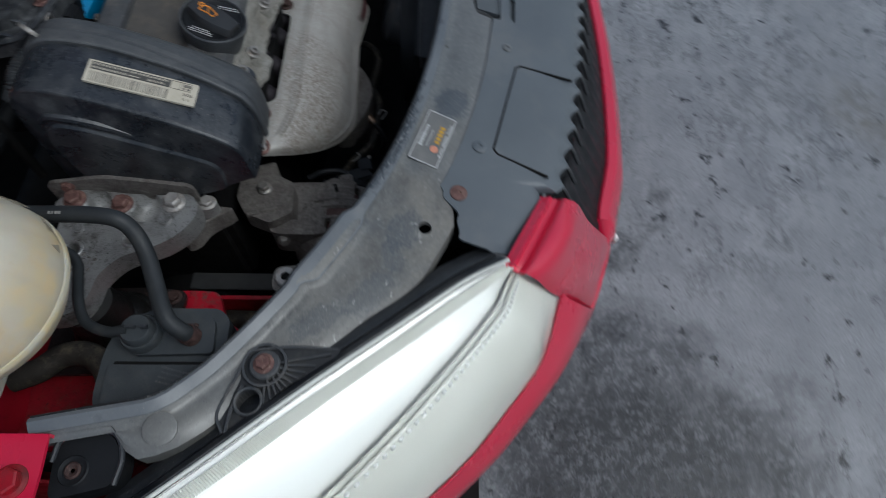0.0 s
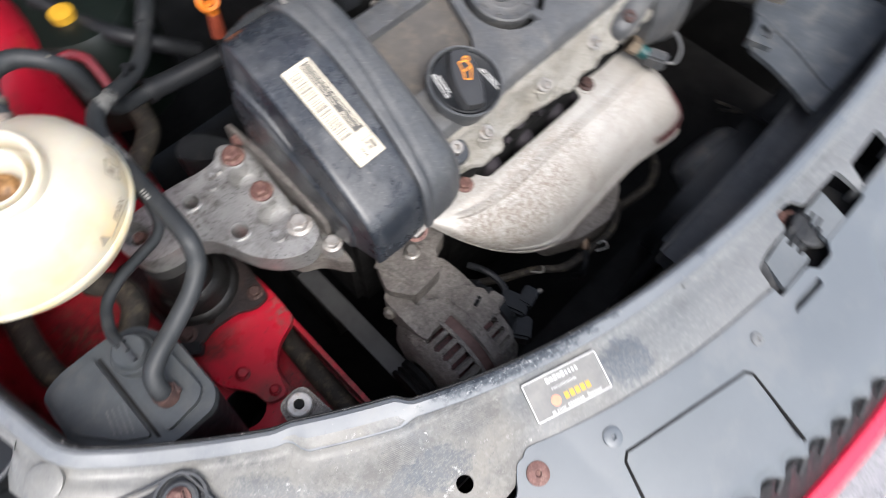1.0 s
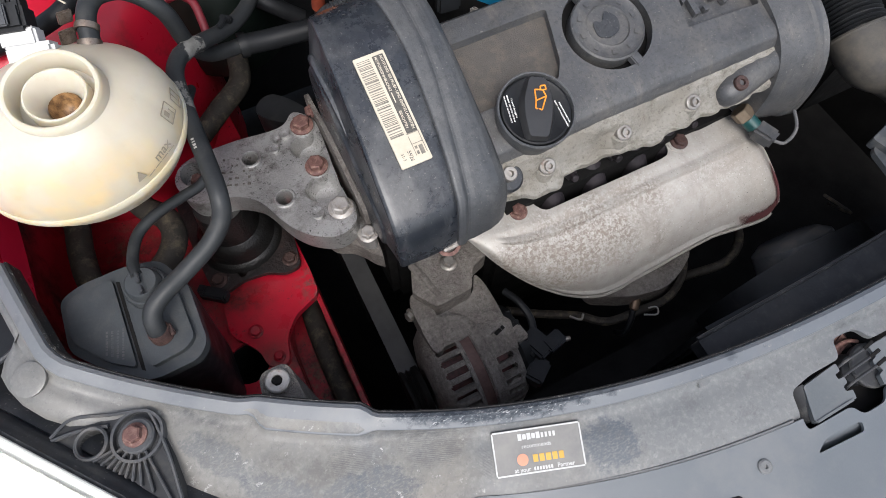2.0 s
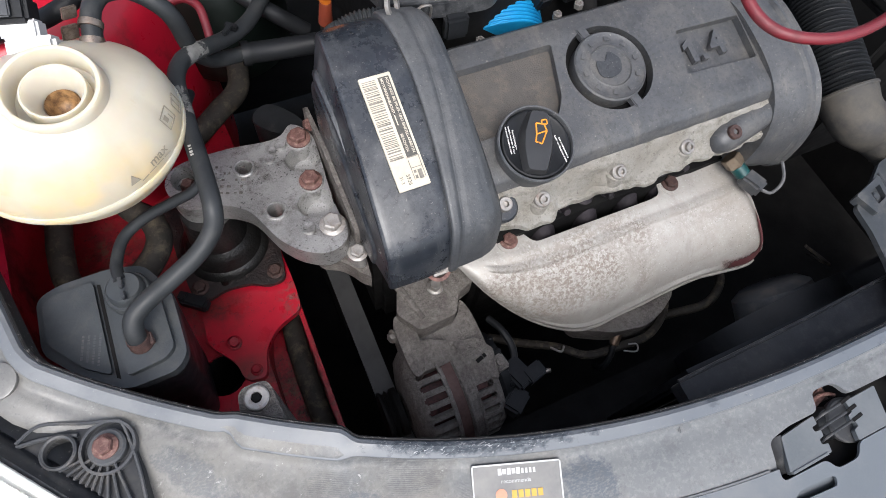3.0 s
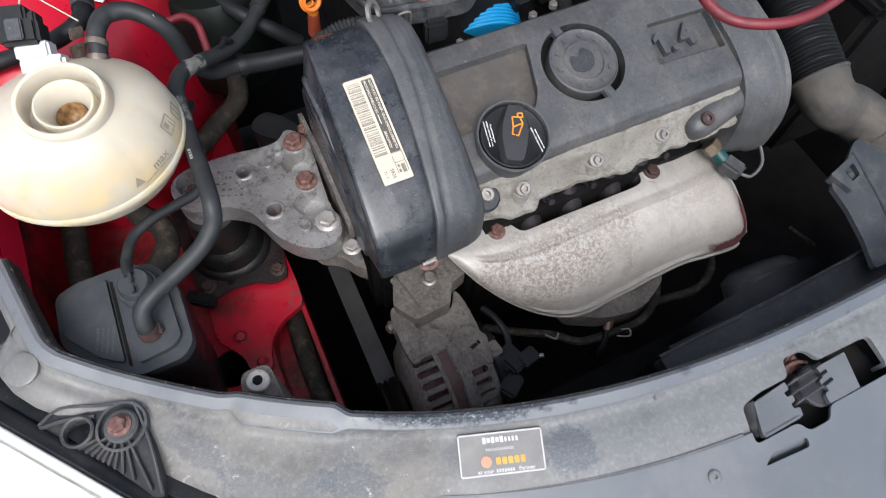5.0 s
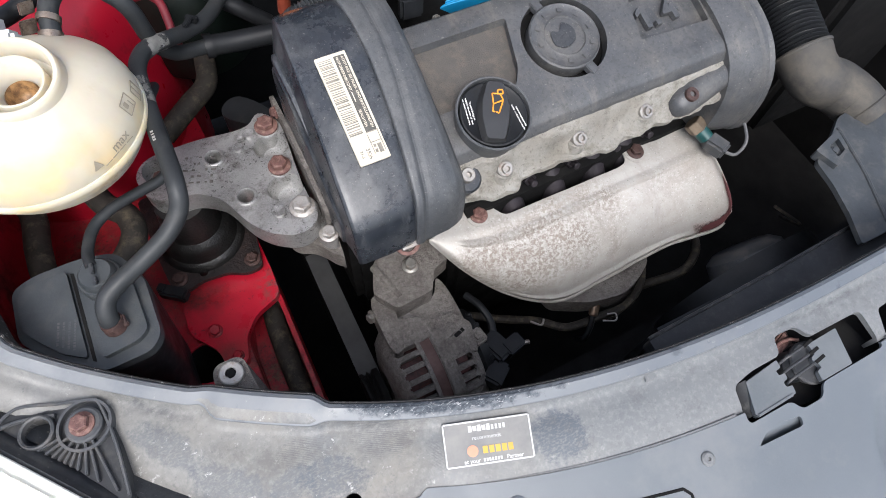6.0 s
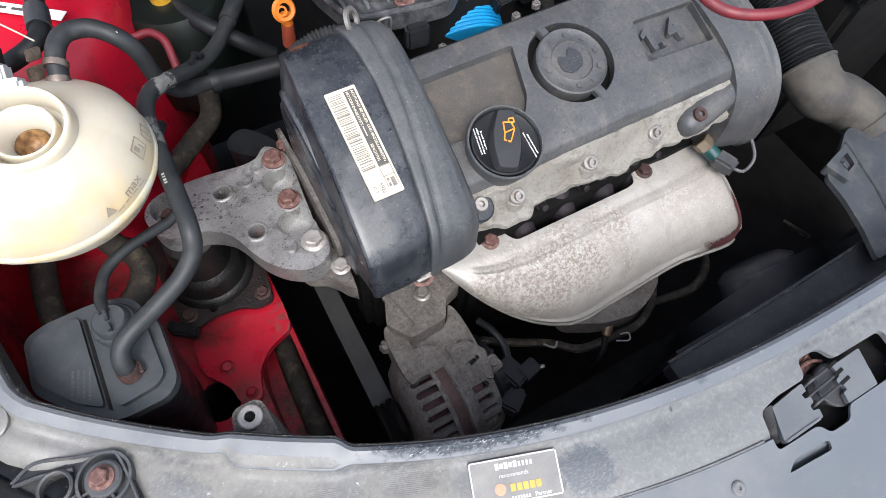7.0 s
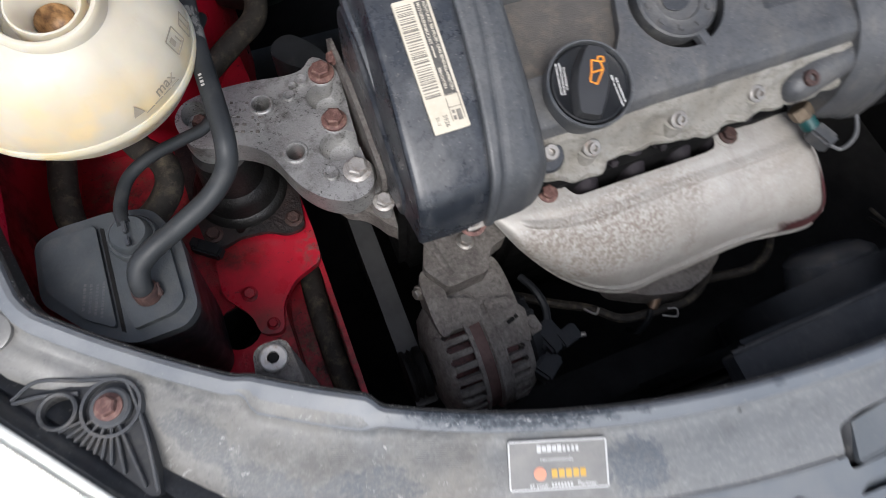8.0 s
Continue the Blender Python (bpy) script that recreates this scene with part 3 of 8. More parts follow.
def flaky_aluminium():
    """Dull aluminium sheet: flaking brown patches towards one end, smooth beige at the other, drip stains."""
    n = Nodes("heat_stained_aluminium")
    base = n.ramp(n.noise(11, 5), (0.3, (0.32, 0.305, 0.28)), (0.7, (0.41, 0.395, 0.37)))
    film = n.ramp(n.noise(48, 8, 0.75), (0.44, 0.0), (0.7, 0.55))
    base = n.mix(film, base, (0.3, 0.272, 0.24))
    flaking = n.blob((-0.045, 0.15, 0.65), (0.15, 0.055, 0.06), 0, 0.45, 0.9, 26)
    flaking2 = n.blob((0.14, 0.155, 0.66), (0.07, 0.03, 0.04), 0, 0.1, 0.9, 40)
    zone = n.mix(1.0, flaking, n.ramp(flaking2, (0.0, 0.0), (1.0, 0.55)), "LIGHTEN")
    spots = n.ramp(n.noise(230, 8, 0.8), (0.47, 0.0), (0.52, 1.0))
    m = n.times(spots, zone)
    col = n.mix(m, base, (0.205, 0.175, 0.15))
    pale = n.times(zone, n.ramp(n.noise(190, 6, 0.75), (0.38, 0.75), (0.45, 0.0)))
    col = n.mix(pale, col, (0.46, 0.445, 0.42))
    brown = n.times(n.blob((0.19, 0.15, 0.65), (0.1, 0.07, 0.06), 0, 0.2, 0.8, 30), n.ramp(n.noise(45, 7, 0.72), (0.38, 0.25), (0.62, 0.8)))
    col = n.mix(brown, col, (0.255, 0.228, 0.195))
    drip = n.ramp(n.noise(36, 6, 0.7, (1.0, 0.3, 0.3)), (0.54, 0.0), (0.68, 0.45))
    col = n.mix(drip, col, (0.24, 0.215, 0.19))
    dots = n.ramp(n.noise(420, 4, 0.75), (0.6, 0.0), (0.68, 0.6))
    col = n.mix(dots, col, (0.6, 0.59, 0.57))
    dark = n.ramp(n.noise(650, 2), (0.27, 0.8), (0.33, 0.0))
    col = n.mix(dark, col, (0.07, 0.06, 0.055))
    n.set("Base Color", col).set("Metallic", n.ramp(m, (0.0, 0.3), (1.0, 0.1))).set("Roughness", n.ramp(m, (0.0, 0.54), (1.0, 0.75)))
    h = n.bump(n.noise(45, 4), 0.3, 0.003)
    n.bump(m, 0.35, 0.0006, h)
    return n.m


def cream_plastic():
    """Cloudy cream plastic, warmer in patches on its lower flank, brown along the lower seam."""
    n = Nodes("translucent_cream_plastic")
    col = n.ramp(n.noise(14), (0.35, (0.465, 0.418, 0.325)), (0.7, (0.545, 0.507, 0.414)))
    low = n.blob((-0.435, 0.30, 0.862), (0.12, 0.1, 0.036), 0, 0.5, 0.5, 18)
    low = n.mix(1.0, low, n.blob((-0.45, 0.265, 0.88), (0.085, 0.05, 0.035), 0, 0.4, 0.5, 26), "LIGHTEN")
    warm = n.times(low, n.ramp(n.noise(30, 4, 0.5), (0.42, 0.1), (0.56, 1.0)))
    col = n.mix(warm, col, (0.55, 0.435, 0.255))
    ribs = n.times(low, n.ramp(n.cells(34, "DISTANCE_TO_EDGE"), (0.03, 0.5), (0.22, 0.0)))
    col = n.mix(ribs, col, (0.47, 0.41, 0.3))
    dirt = n.times(n.blob((-0.385, 0.31, 0.845), (0.06, 0.07, 0.014), 0, 0.4, 0.6, 40), n.ramp(n.noise(110, 6, 0.75), (0.46, 0.0), (0.6, 0.85)))
    col = n.mix(dirt, col, (0.12, 0.08, 0.045))
    st = n.ramp(n.noise(60, 7, 0.7), (0.6, 0.0), (0.82, 0.5))
    col = n.mix(st, col, (0.42, 0.33, 0.2))
    n.set("Base Color", col).set("Roughness", 0.4).set("Subsurface Weight", 0.4).set("Subsurface Radius", (0.02, 0.014, 0.007)).set("Subsurface Scale", 1.0)
    n.bump(n.noise(300, 3), 0.08, 0.0003)
    return n.m


def clear_lens():
    n = Nodes("clear_lens_plastic")
    n.set("Base Color", (0.97, 0.97, 0.95)).set("Roughness", n.ramp(n.noise(8), (0.3, 0.06), (0.7, 0.14))).set("Transmission Weight", 1.0).set("IOR", 1.05)
    n.set("Coat Weight", 0.35).set("Coat Roughness", 0.12)
    return n.m


def wet_asphalt():
    """Old damp asphalt: smooth grey sheets, short dark nicks and cracks, rough torn patches, a little brown moss."""
    n = Nodes("wet_asphalt")
    big = n.noise(1.3, 6, 0.6)
    col = n.ramp(big, (0.38, (0.175, 0.176, 0.185)), (0.62, (0.24, 0.241, 0.25)))
    grit = n.noise(200, 4, 0.75)
    col = n.mix(n.ramp(grit, (0.4, 0.0), (0.66, 0.5)), col, (0.36, 0.36, 0.37))
    pore = n.ramp(n.noise(120, 5, 0.75), (0.36, 0.6), (0.44, 0.0))
    col = n.mix(pore, col, (0.06, 0.061, 0.068))
    mid = n.ramp(n.noise(9, 8, 0.72), (0.42, 0.3), (0.56, 0.0))
    col = n.mix(mid, col, (0.1, 0.103, 0.115))
    # short dark nicks, thick in some places and rare in others
    many = n.ramp(n.noise(1.6, 5, 0.7), (0.44, 0.3), (0.58, 1.0))
    nick = n.ramp(n.noise(15, 11, 0.86, (1.0, 2.2, 1.0)), (0.42, 1.0), (0.435, 0.0))
    col = n.mix(n.times(nick, many), col, (0.01, 0.01, 0.012))
    hole = n.ramp(n.noise(13, 9, 0.75), (0.38, 1.0), (0.4, 0.0))
    col = n.mix(hole, col, (0.012, 0.012, 0.014))
    crack = n.ramp(n.noise(3.6, 12, 0.82, (1.0, 1.8, 1.0)), (0.487, 0.0), (0.5, 1.0), (0.513, 0.0))
    some = n.ramp(n.noise(2.6, 4, 0.6), (0.46, 0.0), (0.54, 1.0))
    col = n.mix(n.times(crack, some), col, (0.012, 0.012, 0.014))
    # rough torn ground
    torn = n.mix(1.0, n.blob((-0.55, -0.5, 0.0), (0.6, 0.42), 40, 0.45, 0.7, 5), n.ramp(n.noise(1.1, 8, 0.7), (0.58, 0.0), (0.66, 0.8)), "LIGHTEN")
    lumps = n.noise(46, 11, 0.86)
    col = n.mix(n.times(torn, n.ramp(n.noise(7, 7, 0.7), (0.38, 1.0), (0.56, 0.6))), col, (0.045, 0.046, 0.052))
    col = n.mix(n.times(torn, n.ramp(lumps, (0.5, 1.0), (0.55, 0.0))), col, (0.012, 0.0125, 0.015))
    moss = n.mix(1.0, n.blob((0.35, -1.55, 0.0), (0.5, 0.22), 60, 0.25, 0.8, 4), n.blob((-0.1, -1.3, 0.0), (0.14, 0.1), 0, 0.25, 0.8, 8), "LIGHTEN")
    col = n.mix(n.times(moss, n.ramp(n.noise(30, 6, 0.7), (0.4, 0.2), (0.6, 0.9))), col, (0.075, 0.06, 0.03))
    n.set("Base Color", col).set("Roughness", n.ramp(n.noise(2.2, 7, 0.7), (0.42, 0.18), (0.6, 0.4)))
    h = n.bump(lumps, 0.35, 0.004)
    n.bump(grit, 0.35, 0.0015, h)
    return n.m


PANEL = worn_panel()
LIP = rubbed_lip()
RAIL = grimy_rail()
GUSSET = stained_gusset()
HEAD = stained_head()
SATIN = grubby_plastic("satin_black_plastic", (0.015, 0.017, 0.0205), (0.026, 0.029, 0.034), (0.075, 0.075, 0.073), (0.24, 0.42), 0.15, 0.5)
GLOSS = grubby_plastic("oily_black_plastic", (0.0135, 0.016, 0.0205), (0.0255, 0.0295, 0.036), (0.1, 0.102, 0.104), (0.2, 0.36), 0.12, 0.65)
MATT = grubby_plastic("matt_grey_black_plastic", (0.041, 0.0435, 0.047), (0.059, 0.062, 0.066), (0.11, 0.108, 0.104), (0.4, 0.54), 0.35, 0.5)
ROCKER = grubby_plastic("dusty_textured_plastic", (0.047, 0.0485, 0.0515), (0.065, 0.0665, 0.0695), (0.125, 0.115, 0.1), (0.42, 0.58), 0.6, 0.5)
SHIELD = flaky_aluminium()
ALU = pitted_casting()
ALUDIRT = crusty_casting()
CREAM = cream_plastic()
LENS = clear_lens()
ASPHALT = wet_asphalt()
PANELDARK = surface("dusty_dark_plastic", (0.02, 0.021, 0.023), (0.036, 0.037, 0.039), (0.4, 0.6), 0, 30, 500, 0.2, 0.0005, (0.13, 0.126, 0.118), (0.52, 0.78), spec=0.3)


# ---- shared small pieces ----
def hex_bolt(name, r, h, material, flange=1.45):
    a = lathe([(0, 0), (r * flange, 0), (r * flange, r * 0.25), (r * 1.1, r * 0.45), (0, r * 0.45)], None, 20)
    b = lathe([(0, r * 0.3), (r * 1.08, r * 0.3), (r * 1.08, h - r * 0.15), (r * 0.9, h), (r * 0.35, h), (0, h - r * 0.1)], None, 6)
    return mesh_of(name, merged(a, b), material, 30)


def socket_bolt(name, r, h, material):
    a = lathe([(0, 0), (r, 0), (r, h * 0.85), (r * 0.88, h), (r * 0.45, h), (r * 0.42, h * 0.45), (0, h * 0.4)], None, 20)
    return mesh_of(name, a, material, 30)


BOLT_RUST = hex_bolt("bolt", 0.0072, 0.009, RUST)
BOLT_STEEL = hex_bolt("bolt", 0.0072, 0.009, STEEL)
BOLT_DARK = hex_bolt("bolt", 0.005, 0.006, DARKRUST)
BOLT_PLATE = hex_bolt("bolt", 0.0072, 0.009, PLATE)
BOLT_SMALL = hex_bolt("bolt", 0.005, 0.006, RUST)
BOLT_RED = hex_bolt("bolt", 0.0055, 0.007, REDDIRT)
SOCKET = socket_bolt("bolt", 0.007, 0.008, STEEL)
SOCKET_PLATE = socket_bolt("bolt", 0.0085, 0.007, PLATE)
SOCKET_RUST = socket_bolt("bolt", 0.0075, 0.006, DARKRUST)

# ---- ground ----
def ground():
    bm = bmesh.new()
    ring = [0.0, 3.0, 8.0, 30.0, 150.0, 900.0, 4000.0]
    c = bm.verts.new((0, 0, 0))
    last = None
    for r in ring[1:]:
        cur = [bm.verts.new((r * math.cos(a), r * math.sin(a), 0)) for a in (2 * math.pi * k / 48 for k in range(48))]
        for k in range(48):
            j = (k + 1) % 48
            bm.faces.new((c, cur[k], cur[j]) if last is None else (last[k], cur[k], cur[j], last[j]))
        last = cur
    ob = part("ground", bm, ASPHALT)
    tagged(ob, "wet dark asphalt ground with pits and mossy patches", "ground", kind="structure")


ground()

# ---- front panel over the radiator ----
XC = 0.13


def y_in(x):
    return -0.03 + 0.715 * abs(x - XC) ** 2.6


def y_teeth(x):
    return -0.228 + 0.32 * (x - 0.18) ** 2


PITCH = 0.0275


def scallop(x):
    f = (x / PITCH) % 1.0
    return 0.009 * (1 - abs(2 * f - 1) ** 2.0)


def y_grille(x):
    return -0.302 + 0.22 * (x - 0.18) ** 2 + 0.012 * blend(-x, 0.06, 0.18)


def slam_z(x, off):
    return 0.797 - 0.22 * off + 0.06 * max(0.0, -0.25 - x) + 0.015 * blend(-x, 0.465, 0.52)


def slam_line():
    pts = []
    x = 0.62
    while x > -0.498:
        pts.append(V(x, y_in(x), 0))
        x -= 0.012 if not -0.40 < x < -0.29 else 0.004
    d = V(-0.72, 0.69, 0).normalized()
    p = pts[-1].copy()
    a = math.atan2(d.y, d.x)
    while p.y < 0.272:
        a = max(math.pi / 2 + 0.2, a - 0.2)
        p = p + V(math.cos(a), math.sin(a), 0) * 0.008
        pts.append(p.copy())
    out = []
    for i, q in enumerate(pts):
        d = (pts[min(i + 1, len(pts) - 1)] - pts[max(i - 1, 0)]).normalized()
        out.append((q, V(-d.y, d.x, 0)))
    return out


def blend(x, a, b):
    t = min(1.0, max(0.0, (x - a) / (b - a)))
    return t * t * (3 - 2 * t)


def front_panel():
    line = slam_line()
    top = thing("front_panel", (-0.1, -0.03, 0.74), "weathered grey plastic panel across the nose, dusty and scuffed", "car panel")

    def prof(i):
        p, o = line[i]
        x = p.x
        w = 0.0115 + 0.010 * blend(x, -0.392, -0.38) * (1 - blend(x, -0.325, -0.312))
        s = 0.006 * blend(x, -0.325, -0.312) + 0.003 * (1 - blend(x, -0.4, -0.386))
        vm = 0.069 + 0.025 * blend(-x, 0.25, 0.278) - 0.024 * blend(-x, 0.33, 0.405) - 0.026 * blend(-x, 0.405, 0.49)
        vm -= 0.025 * blend(p.y, 0.205, 0.222) * blend(-x, 0.4, 0.49)
        b = slam_z(x, 0)
        k = -0.22

        def at(off, dz):
            return (off, b + k * off + dz)
        t = [at(s + 0.0, -0.014), at(s, 0.0), at(s + 0.0015, 0.004), at(s + 0.004, 0.006), at(s + w - 0.002, 0.0055), at(s + w, 0.004), at(s + w + 0.003, 0.0005), at(s + w + 0.008, -0.0005)]
        n = 5
        t += [at(s + w + 0.008 + (vm - s - w - 0.012) * j / n, 0.0015 * math.sin(math.pi * j / n)) for j in range(1, n + 1)]
        t += [at(vm, -0.002), at(vm, -0.02), at(vm - 0.003, -0.02), at(vm - 0.004, -0.0045)]
        t += [at(s + w + 0.004, -0.004), at(s + 0.003, 0.0), at(s + 0.003, -0.014)]
        return t
    ob = part("panel", ring_sweep(line, prof), PANEL, top)
    def lip(i):
        p, o = line[i]
        x = p.x
        w = 0.0115 + 0.010 * blend(x, -0.392, -0.38) * (1 - blend(x, -0.325, -0.312))
        s = 0.006 * blend(x, -0.325, -0.312) + 0.003 * (1 - blend(x, -0.4, -0.386))
        b = slam_z(x, 0)
        t = [(s - 0.0006, b - 0.012), (s - 0.0006, b + 0.0005), (s + 0.001, b + 0.0045), (s + 0.004, b + 0.0058), (s + w - 0.002, b + 0.0055 - 0.22 * w), (s + w + 0.0004, b + 0.004 - 0.22 * w)]
        return t + [(a + 0.0003, h - 0.0009) for a, h in reversed(t)]
    part("edge_lip", ring_sweep(line, lip), LIP, top, "smooth bluish grey edge lip")
    seal = Nodes("black_sooty_seal")
    seal.set("Base Color", seal.mix(seal.ramp(seal.noise(330, 4, 0.8), (0.6, 0.0), (0.64, 1.0)), (0.008, 0.008, 0.009), (0.22, 0.21, 0.2))).set("Roughness", 0.6)

    def seal_profile(i):
        x = line[i][0].x
        o = 0.006 * blend(x, -0.325, -0.312) + 0.003 * (1 - blend(x, -0.4, -0.386)) - 0.0022
        z = slam_z(x, 0)
        return [(o, z - 0.016), (o, z + 0.001), (o + 0.001, z + 0.0022), (o + 0.0035, z + 0.001), (o + 0.0035, z - 0.016)]
    part("edge_seal", ring_sweep(line, seal_profile), seal.m, top, "thin sooty black seal")
    hole = rod((-0.327, -0.017, 0.72), (-0.327, -0.017, 0.84), 0.0065)
    opening = round_poly([(-0.026, -0.074), (-0.006, -0.0705), (0.024, -0.0705), (0.028, -0.056), (0.05, -0.057), (0.058, -0.0695), (0.112, -0.0705), (0.115, -0.104), (0.046, -0.104), (0.04, -0.1135), (0.018, -0.1135), (0.012, -0.104), (-0.03, -0.1035)], 0.005)
    latch = slab(opening, 0.70, 0.86)
    window = slab(round_poly([(0.129, -0.0765), (0.185, -0.074), (0.183, -0.1), (0.124, -0.0975)], 0.004), 0.70, 0.86)
    carve(ob, hole, latch, window.copy(), rod((-0.503, 0.12, 0.76), (-0.503, 0.12, 0.83), 0.0125))

    def cover(u, v):
        x = -0.345 + 0.93 * u
        x0 = x
        ya = y_in(x) - 0.0697
        ya -= 0.007 * blend(-x, 0.275, 0.285) + 0.027 * blend(-x, 0.285, 0.31) + 0.012 * blend(-x, 0.31, 0.333) + 0.04 * blend(-x, 0.333, 0.345)
        yb = y_teeth(x) + 0.003
        if x < -0.258:
            yb = min(ya - 0.002, max(yb, -0.141 + (-0.268 - x) * 0.48))
        y = ya + (yb - ya) * v + scallop(x) * blend(x, -0.275, -0.26) * blend(v, 0.84, 1.0)
        z = slam_z(x, y_in(x) - y) - 0.002 - 0.012 * v ** 6
        d = ((x - 0.112) / (0.05 + 0.25 * max(0.0, -0.15 - y))) ** 2 + ((y + 0.168) / 0.042) ** 2
        z -= 0.011 * max(0.0, 1 - d) ** 0.7
        z -= 0.0025 * blend(x - 0.226 - 0.593 * (y + 0.113), 0.0, 0.006) * blend(-y, 0.105, 0.12)
        z += 0.0025 * blend(x - 0.342 - 0.833 * (y + 0.132), 0.0, 0.006) * blend(-y, 0.105, 0.12)
        return (x0, y, z)
    ob = part("grille_cover", sheet(cover, 300, 26, 0.003), COVER, top, "smooth grey plastic grille cover")
    slot = slab(round_poly([(-0.032, -0.1205), (0.011, -0.1235), (0.013, -0.1165), (-0.004, -0.1135), (-0.022, -0.1145)], 0.003), 0.72, 0.82)
    part("hood", sheet(lambda u, v: (-0.034 + 0.05 * u, -0.1115 - 0.011 * v - 0.003 * u, 0.7735 - 0.012 * v ** 1.6), 8, 8, 0.0015), COVER, top)
    carve(ob, slot, slab(opening, 0.70, 0.86), window)
    for x0, x1 in ((-0.255, -0.036), (0.122, 0.5)):
        part("seam_bead", tube([(x, y_in(x) - 0.0692, slam_z(x, 0.0692) - 0.0006) for x in [x0 + (x1 - x0) * k / 24 for k in range(25)]], 0.0014, 6, 1), PANEL, top)

    # embossed access outline, studs and rivets
    frame_pts = [(-0.108, -0.186), (-0.1, -0.124), (-0.104, -0.118), (-0.222, -0.088), (-0.228, -0.092), (-0.25, -0.155)]
    line3 = [(x, y, slam_z(x, y_in(x) - y) - 0.0005) for x, y in frame_pts]
    pts = []
    for a, b in zip(line3, line3[1:]):
        a, b = Vector(a), Vector(b)
        for k in range(8):
            q = a.lerp(b, k / 8)
            pts.append((q.x, q.y, slam_z(q.x, y_in(q.x) - q.y) + 0.0002))
    bm = tube(pts, 0.0017, 6, 1)
    part("panel_gap", bm, DARK, top, "dark gap round a flap")
    for x, y, r, m in ((-0.075, -0.109, 0.0055, PANEL), (-0.222, -0.073, 0.008, COVER), (-0.283, -0.05, 0.009, RUST)):
        z = slam_z(x, y_in(x) - y) + 0.0008
        part("rivet", lathe([(r, 0), (r, 0.0015), (r * 0.75, 0.0025), (r * 0.3, 0.0025), (r * 0.2, 0.001), (0, 0.001)], pose(x, y, z, 10, 0, 0), 24), m, top, "rusty rivet" if m is RUST else "round plastic stud")
    z = slam_z(-0.545, 0.03)
    part("round_cap", lathe([(0.0125, -0.002), (0.0128, 0.0008), (0.0115, 0.0014), (0, 0.0016)], pose(-0.5275, 0.1795, 0.8199, 8, -6, 0), 28), PANEL, top)
    x = -0.085
    part("clip", box((x, y_in(x) - 0.021, slam_z(x, 0.021) + 0.0005), (0.011, 0.006, 0.003), (12, 0, -8), 0.001), PANEL, top)

    return top


front_panel()


FLAP = surface("smooth_dusty_plastic", (0.085, 0.094, 0.1), (0.115, 0.122, 0.126), (0.4, 0.5), 0, 40, 500, 0.1, 0.0003, (0.15, 0.146, 0.138), (0.56, 0.85))


def latch():
    top = thing("bonnet_latch", (0.04, -0.085, 0.74), "grey and rusty steel bonnet latch in its opening", "latch")
    tilt = (-12, -2, 0)
    # near-black housing: the opening's shade put into its colour
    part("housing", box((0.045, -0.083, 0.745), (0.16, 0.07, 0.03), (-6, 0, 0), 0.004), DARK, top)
    # curved side wall at the left end
    part("guide", sheet(lambda u, v: (-0.027 + 0.016 * u, -0.1 + 0.026 * v, 0.766 + 0.016 * math.sin(u * math.pi / 2)), 8, 4, 0.002), PANELDARK, top)
    for pts, lab in (([(-0.012, -0.0755), (0.023, -0.0725), (0.022, -0.079), (0.0165, -0.0795), (0.0165, -0.0835), (0.022, -0.084), (0.021, -0.0885), (0.016, -0.0895), (0.0155, -0.0935), (0.021, -0.0945), (0.019, -0.101), (-0.022, -0.1)], "grey plastic latch flap with fingers"), ([(0.056, -0.074), (0.088, -0.0735), (0.079, -0.103), (0.046, -0.103), (0.048, -0.095), (0.053, -0.094), (0.053, -0.09), (0.0495, -0.089), (0.051, -0.084), (0.056, -0.083)], "grey plastic latch flap")):
        part("cover_plate", slab(round_poly(pts, 0.0012, 3), 0.7775, 0.7825, None, 0.0008), FLAP, top, lab)
    part("flap_lip", box((-0.002, -0.1005, 0.779), (0.038, 0.003, 0.009), (0, 0, 1), 0.001), FLAP, top)
    for y in (-0.0755, -0.083, -0.0905):
        part("finger", tube([(0.019, y - 0.002, 0.777), (0.026, y, 0.782), (0.036, y + 0.001, 0.7825), (0.05, y + 0.002, 0.784)], 0.0011, 8, 5), PANELDARK, top, "worn steel finger")
        part("dark_slot", box((0.057, y + 0.0025, 0.7826), (0.011, 0.0028, 0.001), (0, 0, 8), 0.0003), DARK, top, "dark slot in the flap")
    part("half_disc", lathe([(0, -0.006), (0.017, -0.006), (0.018, -0.003), (0.018, 0.0), (0.0165, 0.0015), (0, 0.002)], basis((0.052, -0.087, 0.776), (1, 0, 0), (0, -0.12, 1)), 32), PANELDARK, top, "dusty dark rounded plate")
    part("hook", lathe([(0, -0.02), (0.012, -0.02), (0.013, -0.016), (0.013, 0.0), (0.011, 0.003), (0, 0.004)], basis((0.038, -0.083, 0.772), (1, 0, 0), (0.05, -0.2, 1)), 28), BLACK, top, "dark round hook")
    part("pivot", merged(box((0.044, -0.0635, 0.768), (0.026, 0.011, 0.004), (14, 4, 16), 0.0015), tube([(0.034, -0.066, 0.77), (0.042, -0.0625, 0.773), (0.052, -0.0635, 0.773), (0.06, -0.0675, 0.771)], 0.0016, 8, 5)), RUST, top, "rusty steel tongue")
    part("pivot_plate", box((0.044, -0.061, 0.758), (0.04, 0.02, 0.004), (10, 0, 0), 0.001), DARKRUST, top)
    # added near-black sheet for the shade behind opening and window
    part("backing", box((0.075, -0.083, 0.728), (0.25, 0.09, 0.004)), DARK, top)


latch()


